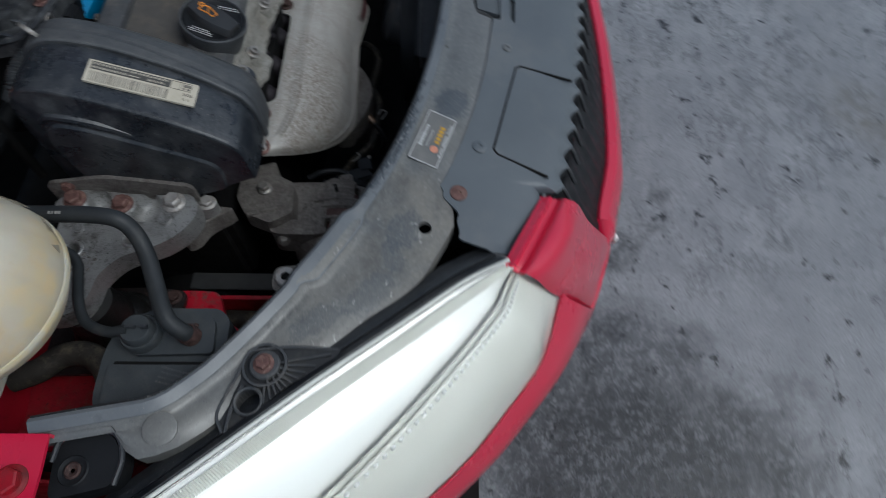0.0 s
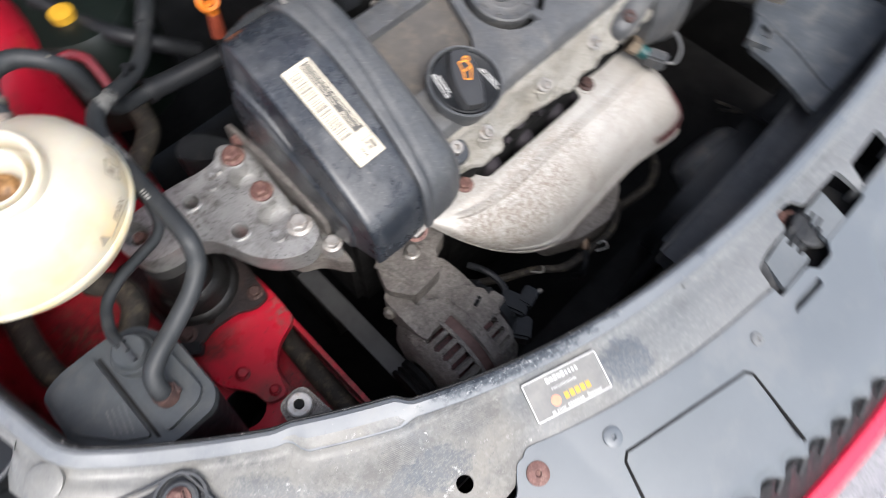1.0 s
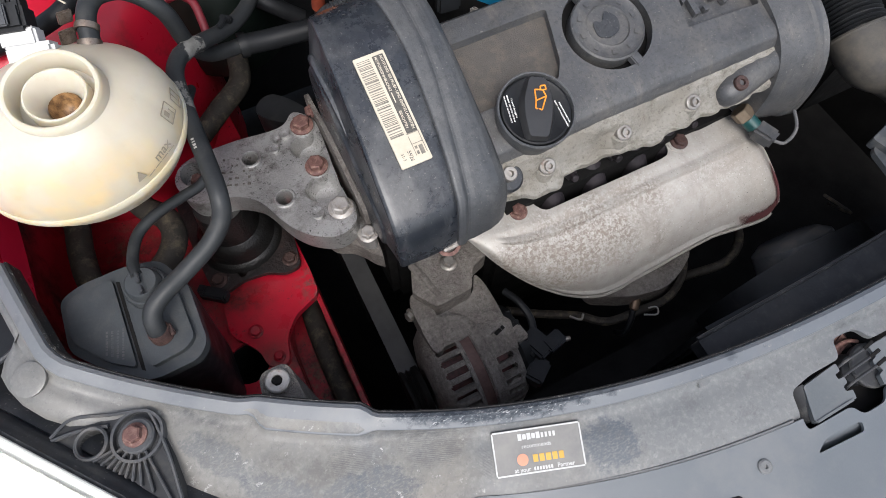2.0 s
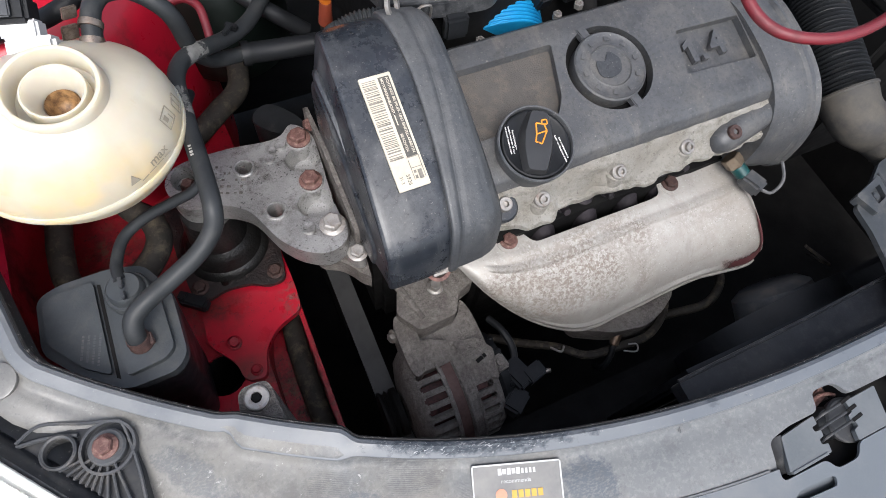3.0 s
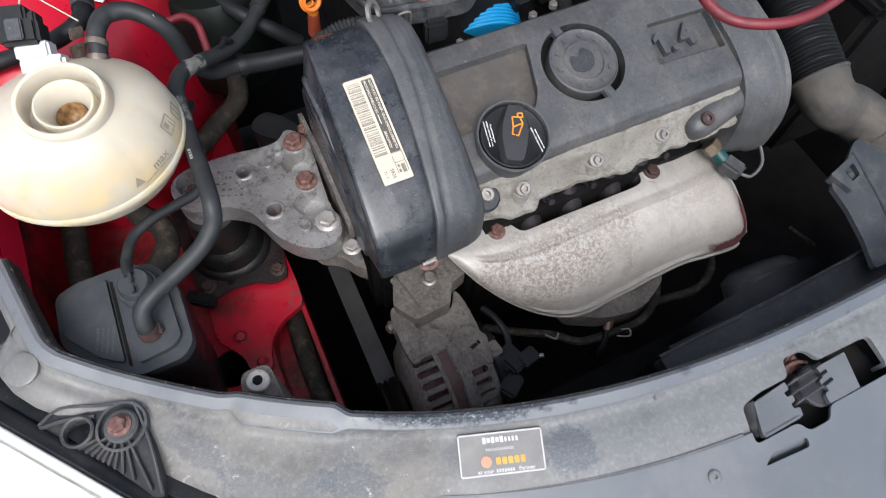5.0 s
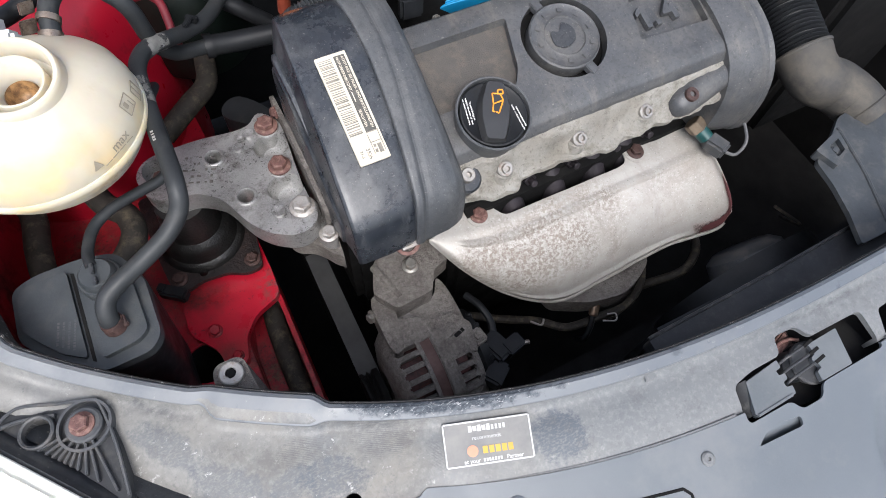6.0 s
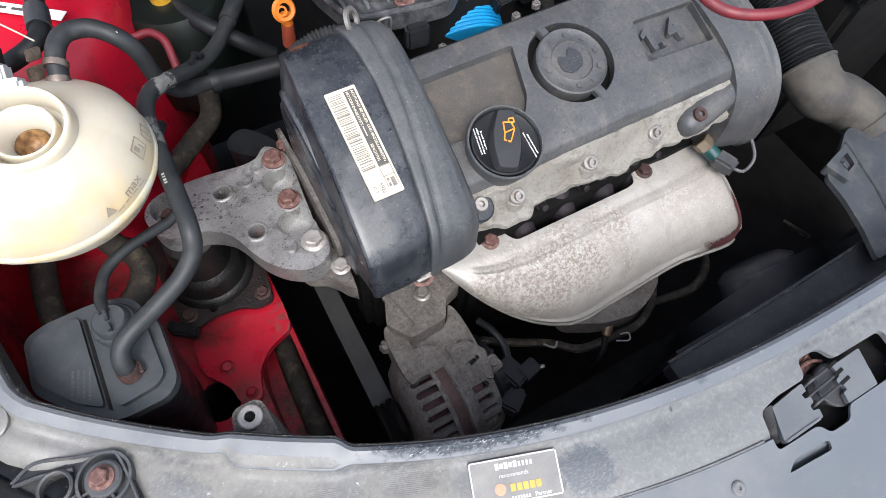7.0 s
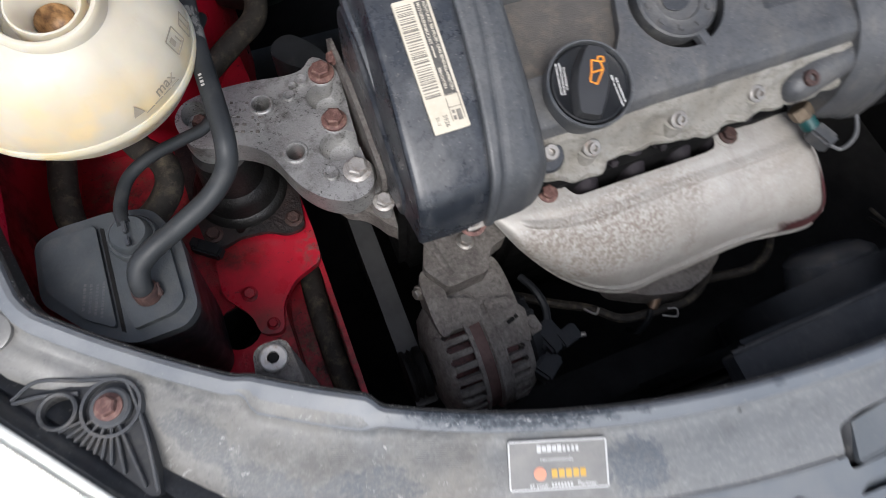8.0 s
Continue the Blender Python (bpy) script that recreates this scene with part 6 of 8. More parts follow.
def engine():
    top = thing("engine", (0.0, 0.28, 0.3), "small transverse petrol engine, dusty black covers and stained aluminium", "engine")
    # block and chain case near-black: shade under the covers is in the colour
    part("block", box((0.05, 0.3, 0.50), (0.34, 0.2, 0.4), (0, 0, 0), 0.01), DARK, top, "dark engine block, bay shade put in its colour")
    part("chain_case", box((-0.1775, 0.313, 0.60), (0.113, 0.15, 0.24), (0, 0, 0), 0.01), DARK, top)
    timing_cover(top)
    rocker_cover(top)
    oil_cap(top)

    # cylinder head, its lumpy front face
    def head(u, v):
        x = -0.13 + 0.35 * u
        sec = [(0.26, 0.795), (0.212, 0.795), (0.2, 0.787), (0.1935, 0.768), (0.1895, 0.7595), (0.184, 0.7575), (0.183, 0.7515), (0.188, 0.7475), (0.194, 0.7455), (0.205, 0.744), (0.24, 0.742)]
        j = v * (len(sec) - 1)
        a = min(int(j), len(sec) - 2)
        f = j - a
        y = sec[a][0] * (1 - f) + sec[a + 1][0] * f
        z = sec[a][1] * (1 - f) + sec[a + 1][1] * f
        wob = noise.noise(V(x * 30, y * 30, z * 30))
        lump = sum(math.exp(-((x - q) / 0.013) ** 2 - ((z - r) / 0.012) ** 2) for q, r in ((-0.075, 0.759), (0.0, 0.762), (0.075, 0.765), (-0.105, 0.755), (0.04, 0.754), (0.11, 0.758)))
        y -= 0.005 * wob + 0.003 * noise.noise(V(x * 90, y * 90, z * 90)) + 0.007 * lump + 0.004 * blend(math.sin(x * 55), 0.3, 0.8) * blend(v, 0.3, 0.5)
        return (x, y, z)
    part("cylinder_head", sheet(head, 140, 50), HEAD, top, "stained cast aluminium cylinder head")
    for x, z in ((-0.083, 0.778), (0.002, 0.778), (0.083, 0.778)):
        part("stud", lathe([(0, -0.014), (0.0105, -0.014), (0.0092, -0.004), (0.0088, 0.002), (0.0075, 0.003), (0.0055, 0.003), (0.0052, 0.007), (0.003, 0.007), (0.0028, 0.004), (0, 0.004)], basis((x, 0.1905, z - 0.003), (1, 0, 0), (0, -0.6, 0.8)) @ Matrix.Scale(0.9, 4), 20), STEEL, top, "dull steel stud")
        part("stud_boss", rod((x, 0.1935, z - 0.006), (x - 0.003, 0.191, z - 0.028), 0.0105, 0.009, 16, 0.003), HEAD, top)
    lug = part("cover_lug", merged(lathe([(0, -0.02), (0.014, -0.02), (0.014, 0.004), (0.012, 0.006), (0, 0.006)], basis((-0.123, 0.195, 0.776), (1, 0, 0), (0, -0.4, 0.9)), 24)), SATIN, top)
    place("bolt", SOCKET, basis((-0.123, 0.195, 0.7815), (1, 0, 0), (0, -0.4, 0.9)), top, "steel socket bolt")
    part("cover_bracket", lathe([(0, -0.018), (0.008, -0.0165), (0.0135, -0.011), (0.0162, -0.003), (0.0168, 0.005), (0.0168, 0.072), (0, 0.072)], aim((0.134, 0.1915, 0.7655), (0.2, 0.204, 0.773)), 32), ROCKER, top, "black plastic lug")
    place("bolt", SOCKET_RUST, basis((0.1355, 0.1865, 0.778), (1, 0, 0), (0, -0.35, 0.9)), top, "rusty torx bolt")

    # rounded end cap where the intake duct joins
    def cap(u, v):
        x = 0.186 + 0.053 * v
        a = 2 * math.pi * u
        f = 1.0 + 0.03 * blend(v, 0.0, 0.5) + 0.03 * blend(v, 0.72, 0.75) - 0.025 * math.exp(-((v - 0.87) / 0.025) ** 2) - 0.03 * blend(v, 0.95, 1.0)
        ca, sa = math.cos(a), math.sin(a)
        e = 0.72
        ry, rz = 0.084 * f, (0.084 if sa > 0 else 0.05) * f
        y = 0.26 + ry * math.copysign(abs(ca) ** e, ca) - 0.01 * v
        return (x, y, 0.742 + rz * math.copysign(abs(sa) ** e, sa) + 0.22 * (y - 0.26))
    bm = sheet(cap, 64, 20)
    end = sheet(lambda u, v: Vector(cap(u, 1.0)).lerp(V(0.24, 0.25, 0.742), v), 64, 4)
    st = sheet(lambda u, v: Vector(cap(u, 0.0)).lerp(V(0.186, 0.26, 0.742), v), 64, 4)
    part("end_cap", merged(bm, end, st), ROCKER, top, "rounded grey-black plastic end cap")
    heat_shield(top)
    return top


engine()


GREASE = surface("greasy_black_rubber", (0.005, 0.005, 0.005), (0.01, 0.0095, 0.009), (0.3, 0.6), 0, 40, 300, 0.5, 0.0015, (0.035, 0.027, 0.02), (0.6, 0.78), spec=0.5)


def engine_mount():
    top = thing("engine_mount", (-0.37, 0.31, 0.612), "pitted cast aluminium engine mount bracket with rusty bolts", "engine mount")
    outline = [(-0.395, 0.372), (-0.4035, 0.358), (-0.401, 0.340), (-0.393, 0.326), (-0.377, 0.319), (-0.357, 0.316), (-0.340, 0.304), (-0.332, 0.292), (-0.325, 0.274), (-0.317, 0.258), (-0.303, 0.242), (-0.282, 0.231), (-0.263, 0.236), (-0.256, 0.25), (-0.258, 0.27), (-0.257, 0.302), (-0.253, 0.346), (-0.254, 0.37), (-0.269, 0.386), (-0.283, 0.376), (-0.3, 0.374), (-0.33, 0.378), (-0.358, 0.379), (-0.38, 0.378)]
    br = part("bracket", slab(smooth_poly(outline, 4), 0.708, 0.735, None, 0.0055, 4), ALU, top)
    cuts = [rod((x, y, 0.70), (x, y, 0.76), 0.0078) for x, y in ((-0.328, 0.350), (-0.313, 0.292))]
    for x, y, r in ((-0.271, 0.3405, 0.0158), (-0.2745, 0.2865, 0.0165)):
        cuts.append(lathe([(0, 0.717), (r * 0.6, 0.7185), (r * 0.88, 0.7245), (r, 0.734), (r * 1.1, 0.76), (0, 0.76)], pose(x, y, 0) @ Matrix.Diagonal((1.12, 0.95, 1, 1)), 28))
    cuts.append(lathe([(0, 0.718), (0.0115, 0.718), (0.0125, 0.733), (0.0135, 0.76), (0, 0.76)], pose(-0.3855, 0.359, 0) @ Matrix.Diagonal((0.95, 1.15, 1, 1)), 24))
    carve(br, *cuts)
    for x, y in ((-0.328, 0.350), (-0.313, 0.292)):
        part("collar", lathe([(0.0078, 0.730), (0.0115, 0.730), (0.0112, 0.7365), (0.0102, 0.7375), (0.0085, 0.7375), (0.0078, 0.7365)], pose(x, y, 0), 28, True), ALU, br)
    for x, y, r, h in ((-0.267, 0.364, 0.0135, 0.737), (-0.2715, 0.312, 0.0135, 0.736), (-0.268, 0.258, 0.0145, 0.734), (-0.302, 0.351, 0.0055, 0.738), (-0.287, 0.363, 0.006, 0.739), (-0.296, 0.36, 0.004, 0.737), (-0.290, 0.262, 0.0068, 0.738), (-0.353, 0.351, 0.0058, 0.7362), (-0.36, 0.336, 0.005, 0.7362)):
        part("boss", lathe([(0, 0.715), (r * 1.08, 0.715), (r * 1.04, h - 0.004), (r * 0.98, h - 0.0015), (r * 0.9, h), (r * 0.4, h - 0.0006), (0, h - 0.0008)], pose(x, y, 0), 24), ALU, br)
    place("bolt", BOLT_RUST, pose(-0.267, 0.364, 0.737, 0, 0, 10), top, "rusty flanged bolt").scale = (1.15, 1.15, 1.1)
    place("bolt", BOLT_RUST, pose(-0.2715, 0.312, 0.736, 0, 0, 40), top, "orange rusty bolt").scale = (1.1, 1.1, 1.1)
    place("bolt", BOLT_PLATE, pose(-0.268, 0.258, 0.734, 0, 0, 25), top, "clean steel bolt").scale = (1.2, 1.2, 1.2)
    place("bolt", BOLT_RUST, pose(-0.3845, 0.361, 0.7185, 0, 0, 5), top, "rusty nut").scale = (0.75, 0.75, 0.8)
    part("lower_flange", slab(smooth_poly([(-0.288, 0.262), (-0.287, 0.248), (-0.272, 0.239), (-0.262, 0.228), (-0.2565, 0.219), (-0.251, 0.2135), (-0.247, 0.215), (-0.247, 0.27)], 4), 0.668, 0.694, None, 0.004), ALUDIRT, top, "oily lower flange")
    part("backing_plate", slab(round_poly([(0.24, 0.672), (0.398, 0.69), (0.398, 0.745), (0.33, 0.757), (0.24, 0.742)], 0.01), -0.2515, -0.247, Matrix(((0, 0, 1, 0), (1, 0, 0, 0), (0, 1, 0, 0), (0, 0, 0, 1))), 0.001), ALUDIRT, top, "grimy pitted backing plate")
    part("rear_lug", slab(smooth_poly([(-0.263, 0.252), (-0.264, 0.238), (-0.259, 0.2265), (-0.2515, 0.2225), (-0.247, 0.228), (-0.247, 0.252)], 4), 0.682, 0.712, None, 0.003), ALU, top)
    place("bolt", BOLT_PLATE, pose(-0.2535, 0.2315, 0.712, 0, 0, 15), top, "dull steel nut").scale = (0.95, 0.95, 0.9)
    place("bolt", BOLT_SMALL, basis((-0.2515, 0.374, 0.742), (0, 1, 0), (-1, 0, 0.3)), top, "small rusty bolt")
    rnd = random.Random(8)
    rows = []
    for r in range(5):
        for k in range(5):
            if rnd.random() < 0.75:
                rows.append((0.0065 * k - 0.013 + rnd.uniform(-0.001, 0.001), 0.0075 * r - 0.015, rnd.uniform(0.0018, 0.005), rnd.uniform(0.001, 0.003)))
    bars("cast_mark", pose(-0.345, 0.342, 0.7351, 0, 0, -20), rows, ALUDIRT, br, 0.0012)
    # rubber block below with its plate
    part("rubber_block", lathe([(0, 0.60), (0.044, 0.60), (0.0485, 0.63), (0.0475, 0.636), (0.0445, 0.641), (0.0415, 0.643), (0.0395, 0.65), (0.0385, 0.657), (0.035, 0.663), (0.031, 0.667), (0.029, 0.69), (0.026, 0.709), (0, 0.709)], pose(-0.376, 0.335, 0), 36), GREASE, top, "greasy black rubber block")
    part("stop_block", merged(box((-0.423, 0.277, 0.636), (0.03, 0.013, 0.014), (0, 0, -38), 0.002), box((-0.432, 0.285, 0.64), (0.008, 0.009, 0.012), (0, 0, -38), 0.001)), BLACK, top, "black plastic stop")
    pl = part("base_plate", slab(round_poly([(-0.428, 0.33), (-0.424, 0.285), (-0.411, 0.274), (-0.392, 0.28), (-0.362, 0.277), (-0.347, 0.267), (-0.327, 0.268), (-0.322, 0.306), (-0.326, 0.41), (-0.43, 0.41)], 0.008), 0.628, 0.634, None, 0.001), surface("rusty_black_steel", (0.006, 0.005, 0.005), (0.018, 0.011, 0.01), (0.3, 0.6), 0.1, 50, 300, 0.6, 0.002, (0.075, 0.036, 0.028), (0.56, 0.76)), top, "black rusty steel plate")
    carve(pl, rod((-0.388, 0.289, 0.6), (-0.388, 0.289, 0.66), 0.005))
    for x, y in ((-0.414, 0.291), (-0.335, 0.281)):
        place("bolt", BOLT_DARK, pose(x, y, 0.634), top, "dark rusty bolt").scale = (1.25, 1.25, 1.25)


engine_mount()


def alternator():
    top = thing("alternator", (-0.19, 0.11, 0.48), "dirty brown-grey cast alternator with cooling slots", "alternator")
    c = V(-0.25, 0.102, 0.552)
    m = basis(c, (0, 1, 0), (1, 0, 0))
    part("pulley", lathe([(0, -0.03), (0.02, -0.03), (0.028, -0.028), (0.028, -0.025), (0.024, -0.022), (0.028, -0.019), (0.024, -0.016), (0.028, -0.013), (0.028, -0.007), (0.012, -0.004)], m, 32), DARK, top)
    front = part("front_housing", lathe([(0.02, -0.002), (0.035, -0.002), (0.054, 0.003), (0.063, 0.012), (0.0645, 0.02), (0.064, 0.043), (0.056, 0.043), (0.056, 0.012), (0.02, 0.008)], m, 48, True), ALUDIRT, top)
    rear = part("rear_housing", lathe([(0.056, 0.055), (0.063, 0.055), (0.065, 0.058), (0.064, 0.086), (0.056, 0.098), (0.01, 0.1), (0.01, 0.09), (0.054, 0.088)], m, 48, True), ALUDIRT, top)
    part("stator_band", lathe([(0.0, 0.0425), (0.0615, 0.0425), (0.0615, 0.0555), (0, 0.0555)], m, 48), surface("rusty_brown_laminations", (0.06, 0.033, 0.03), (0.1, 0.06, 0.053), (0.7, 0.8), 0.2, 60, 300, 0.4, 0.001), top, "rusty brown laminated band")
    part("winding", lathe([(0, 0.01), (0.046, 0.01), (0.05, 0.014), (0.05, 0.086), (0, 0.088)], m, 32), surface("dark_red_winding", (0.02, 0.008, 0.008), (0.07, 0.02, 0.02), (0.5, 0.7), 0.1, 220, 500, 0.5, 0.001), top, "dark red windings behind the slots")

    def slots(x, w, angles):
        bms = []
        for a in angles:
            a = radians(a)
            bms.append(box((0, 0, 0), (w, 0.0078, 0.03), (0, 0, 0), 0.0018))
            bmesh.ops.transform(bms[-1], matrix=basis((x, c.y - 0.06 * math.cos(a), c.z + 0.06 * math.sin(a)), (1, 0, 0), (0, -math.cos(a), math.sin(a))), verts=bms[-1].verts)
        return merged(*bms)
    carve(front, slots(-0.2235, 0.028, [102 - 12.5 * k for k in range(8)]))
    carve(rear, slots(-0.171, 0.022, [70 - 12.5 * k for k in range(6)]), box((-0.166, 0.108, 0.612), (0.014, 0.006, 0.02), (0, 0, 12), 0.001))
    # saddle, ears and the bracket above
    part("saddle", slab(smooth_poly([(-0.222, 0.122), (-0.218, 0.16), (-0.19, 0.166), (-0.166, 0.165), (-0.153, 0.183), (-0.147, 0.16), (-0.149, 0.11), (-0.163, 0.112), (-0.18, 0.118), (-0.196, 0.126)], 4), 0.56, 0.603, None, 0.004), ALUDIRT, top)
    part("mounting_ear", slab(smooth_poly([(-0.237, 0.12), (-0.238, 0.165), (-0.235, 0.184), (-0.225, 0.188), (-0.216, 0.18), (-0.217, 0.15), (-0.224, 0.12)], 4), 0.572, 0.618, None, 0.005), ALUDIRT, top)
    part("cover_step", box((-0.178, 0.14, 0.602), (0.022, 0.03, 0.01), (0, 0, 14), 0.002), ALUDIRT, top)
    part("bracket", slab(round_poly([(-0.217, 0.218), (-0.193, 0.232), (-0.149, 0.23), (-0.135, 0.189), (-0.158, 0.182), (-0.17, 0.160), (-0.214, 0.157), (-0.231, 0.184)], 0.006), 0.604, 0.634, None, 0.005, 3), ALUDIRT, top, "dirty cast bracket")
    part("front_pad", slab(round_poly([(-0.226, 0.126), (-0.222, 0.153), (-0.205, 0.15), (-0.1875, 0.141), (-0.189, 0.12), (-0.206, 0.118)], 0.003), 0.59, 0.6135, None, 0.003), ALUDIRT, top)
    part("rear_pad", slab(round_poly([(-0.183, 0.119), (-0.182, 0.137), (-0.158, 0.134), (-0.1445, 0.115), (-0.152, 0.082), (-0.165, 0.088)], 0.003), 0.58, 0.6115, None, 0.003), ALUDIRT, top)
    part("pad_slot", box((-0.1615, 0.1095, 0.6113), (0.014, 0.0052, 0.0012), (0, 0, 18), 0.0004), DARK, top, "dark vent slot")
    part("pad_notch", box((-0.1875, 0.1165, 0.612), (0.0045, 0.0085, 0.004), (0, 0, 12), 0.0005), surface("dull_red_varnish", (0.07, 0.02, 0.02), (0.11, 0.035, 0.032), (0.5, 0.7), 0, 80, 300, 0.2, 0.0005), top, "dull red varnished gap")
    for x, r in ((0.058, 0.0662), (0.0685, 0.0658), (0.0395, 0.0656)):
        part("housing_ridge", lathe([(r - 0.004, x - 0.0016), (r - 0.0004, x - 0.0014), (r, x), (r - 0.0004, x + 0.0014), (r - 0.004, x + 0.0016)], m, 48, True), ALUDIRT, top)
    part("side_lug", merged(box((-0.1435, 0.098, 0.602), (0.016, 0.018, 0.014), (0, 0, 10), 0.002), rod((-0.1435, 0.098, 0.607), (-0.1435, 0.098, 0.612), 0.0055, None, 6)), ALUDIRT, top)
    part("bracket_web", rod((-0.218, 0.215, 0.633), (-0.206, 0.168, 0.633), 0.005, 0.004, 10), ALUDIRT, top)
    place("bolt", BOLT_STEEL, pose(-0.18, 0.197, 0.6345, 0, 0, 15), top, "dull steel bolt").scale = (0.9, 0.9, 1.1)
    place("bolt", BOLT_STEEL, basis((-0.2385, 0.171, 0.604), (0, 1, 0), (-1, -0.3, 0.3)), top, "dull steel bolt").scale = (0.8, 0.8, 0.8)
    # regulator, plug and leads at the rear end
    part("rear_cap", lathe([(0, 0.098), (0.046, 0.098), (0.05, 0.104), (0.048, 0.114), (0.03, 0.12), (0, 0.121)], m, 32), BLACK, top, "black plastic rear cap")
    for k in range(5):
        a = radians(30 + 24 * k)
        part("cap_rib", rod((-0.137, c.y - 0.03 * math.cos(a), c.z + 0.03 * math.sin(a)), (-0.137, c.y - 0.05 * math.cos(a), c.z + 0.05 * math.sin(a)), 0.0035, None, 8), BLACK, top)
    plug = part("plug", merged(box((-0.126, 0.082, 0.585), (0.026, 0.034, 0.02), (0, 10, 20), 0.003), box((-0.108, 0.076, 0.586), (0.026, 0.018, 0.016), (0, 8, 14), 0.002), box((-0.14, 0.056, 0.58), (0.03, 0.022, 0.02), (0, 8, 34), 0.003)), BLACK, top, "black plastic plug")
    part("lead", tube([(-0.127, 0.155, 0.585), (-0.12, 0.135, 0.59), (-0.117, 0.112, 0.588), (-0.124, 0.09, 0.585)], 0.0045, 8, 6), BLACK, plug)
    part("terminal", rod((-0.097, 0.0735, 0.586), (-0.088, 0.071, 0.587), 0.0028), STEEL, plug)


alternator()


def belt():
    top = thing("drive_belt", (-0.265, 0.2, 0.45), "black rubber drive belt in deep shadow", "belt")
    part("belt", box((-0.2655, 0.19, 0.533), (0.0245, 0.24, 0.004), (1, 0, 0), 0.001), surface("grey_black_belt", (0.024, 0.025, 0.026), (0.038, 0.039, 0.04), (0.5, 0.65), 0, 30, 600, 0.15, 0.0003), top)
    part("ribbed_face", merged(*[box((-0.2655 + 0.0042 * k, 0.19, 0.5295), (0.0024, 0.24, 0.004), (1, 0, 0)) for k in range(-2, 3)]), RUBBER, top)
    part("crank_pulley", lathe([(0, -0.012), (0.07, -0.012), (0.072, 0.012), (0.05, 0.012), (0.045, 0.005), (0, 0.005)], basis((-0.2655, 0.31, 0.46), (0, 1, 0), (1, 0, 0)), 32), DARK, top)


belt()


# ---- coolant tank, canister and hoses ----
def coolant_tank():
    c = V(-0.435, 0.338, 0.866)
    top = thing("coolant_expansion_tank", (c.x, c.y, 0.78), "round cream plastic coolant tank, its cap removed", "coolant tank")
    rx, ry, hi, lo = 0.0805, 0.0765, 0.0565, 0.064

    def ball(u, v):
        a = 2 * math.pi * u
        b = -math.pi / 2 + math.pi * v
        r, z = math.cos(b), math.sin(b)
        # soft panels between shallow creases in the upper half
        crease = sum(math.exp(-(((math.degrees(a) - q + 180) % 360 - 180) / 5.0) ** 2) for q in (205, 238, 270, 302, 335, 20, 60))
        k = 1.0 - 0.012 * crease * blend(z, -0.05, 0.12) * (1 - blend(z, 0.45, 0.75))
        y = ry * r * k * math.sin(a)
        return (c.x + rx * r * k * math.cos(a), c.y + y, c.z + z * (lo if z < 0 else hi) - 0.16 * y * blend(z, 0.1, 0.75))
    ob = part("vessel", sheet(ball, 144, 60), CREAM, top, "translucent cream plastic vessel")
    seam = lathe([(0.97, -0.004), (1.012, -0.0035), (1.02, -0.002), (1.02, 0.0015), (1.01, 0.003), (0.97, 0.004)], None, 72, True)
    bmesh.ops.scale(seam, vec=(rx, ry, 1), verts=seam.verts)
    bmesh.ops.transform(seam, matrix=Matrix.Translation((c.x, c.y, c.z - 0.009)), verts=seam.verts)
    part("seam", seam, CREAM, top)
    n = basis((-0.4235, 0.3185, 0.9275), (1, 0, 0), (0.04, -0.17, 1))
    carve(ob, lathe([(0, -0.06), (0.029, -0.06), (0.029, 0.05), (0, 0.05)], n, 40))
    part("neck", lathe([(0.0421, -0.0275), (0.0385, -0.0193), (0.0377, -0.0176), (0.0352, -0.0155), (0.0339, -0.012), (0.0327, -0.0043), (0.0321, -0.0014), (0.0311, -0.0002), (0.03, 0.0), (0.0285, -0.0005), (0.0277, -0.0026), (0.0271, -0.0181), (0.0217, -0.0193), (0.0214, -0.0082), (0.0208, -0.0065), (0.0197, -0.0062), (0.0185, -0.0076), (0.0166, -0.0116), (0.0134, -0.0181), (0.0117, -0.0258), (0.0113, -0.0361), (0.0, -0.037)], n, 64), CREAM, top, "open double-walled filler neck")
    part("sediment", lathe([(0.0, -0.0345), (0.004, -0.034), (0.0075, -0.0315), (0.0095, -0.026), (0.0112, -0.0225), (0.0118, -0.0241), (0.0118, -0.0357), (0.0, -0.0365)], n, 28), surface("brown_sediment", (0.04, 0.014, 0.004), (0.3, 0.17, 0.07), (0.4, 0.6), 0, 220, 300, 0.3, 0.001), top, "rusty brown sediment inside the neck")
    # outlet stub, sensor plug on its pale seat, lobe and tabs on the outer side
    part("stub", lathe([(0.0115, -0.012), (0.0102, -0.005), (0.0092, -0.0015), (0.0066, -0.001), (0.0064, 0.004), (0.0, 0.004)], aim((-0.4015, 0.379, 0.889), (-0.395, 0.393, 0.9045)), 24), CREAM, top)
    pale = surface("pale_grey_plastic", (0.42, 0.42, 0.41), (0.5, 0.5, 0.49), (0.4, 0.5), 0, 30, 300, 0.05, 0.0002)
    part("plug_seat", merged(box((-0.434, 0.3795, 0.902), (0.034, 0.02, 0.02), (38, 0, -14), 0.003), box((-0.437, 0.392, 0.911), (0.026, 0.014, 0.016), (38, 0, -14), 0.002)), pale, top, "pale grey plug seat")
    pl = part("sensor_plug", merged(box((-0.4395, 0.402, 0.9205), (0.03, 0.02, 0.022), (32, 0, -14), 0.003), box((-0.442, 0.415, 0.9285), (0.024, 0.014, 0.014), (32, 0, -14), 0.002), box((-0.4275, 0.404, 0.926), (0.006, 0.016, 0.014), (32, 0, -14), 0.0015)), BLACK, top, "black sensor plug")
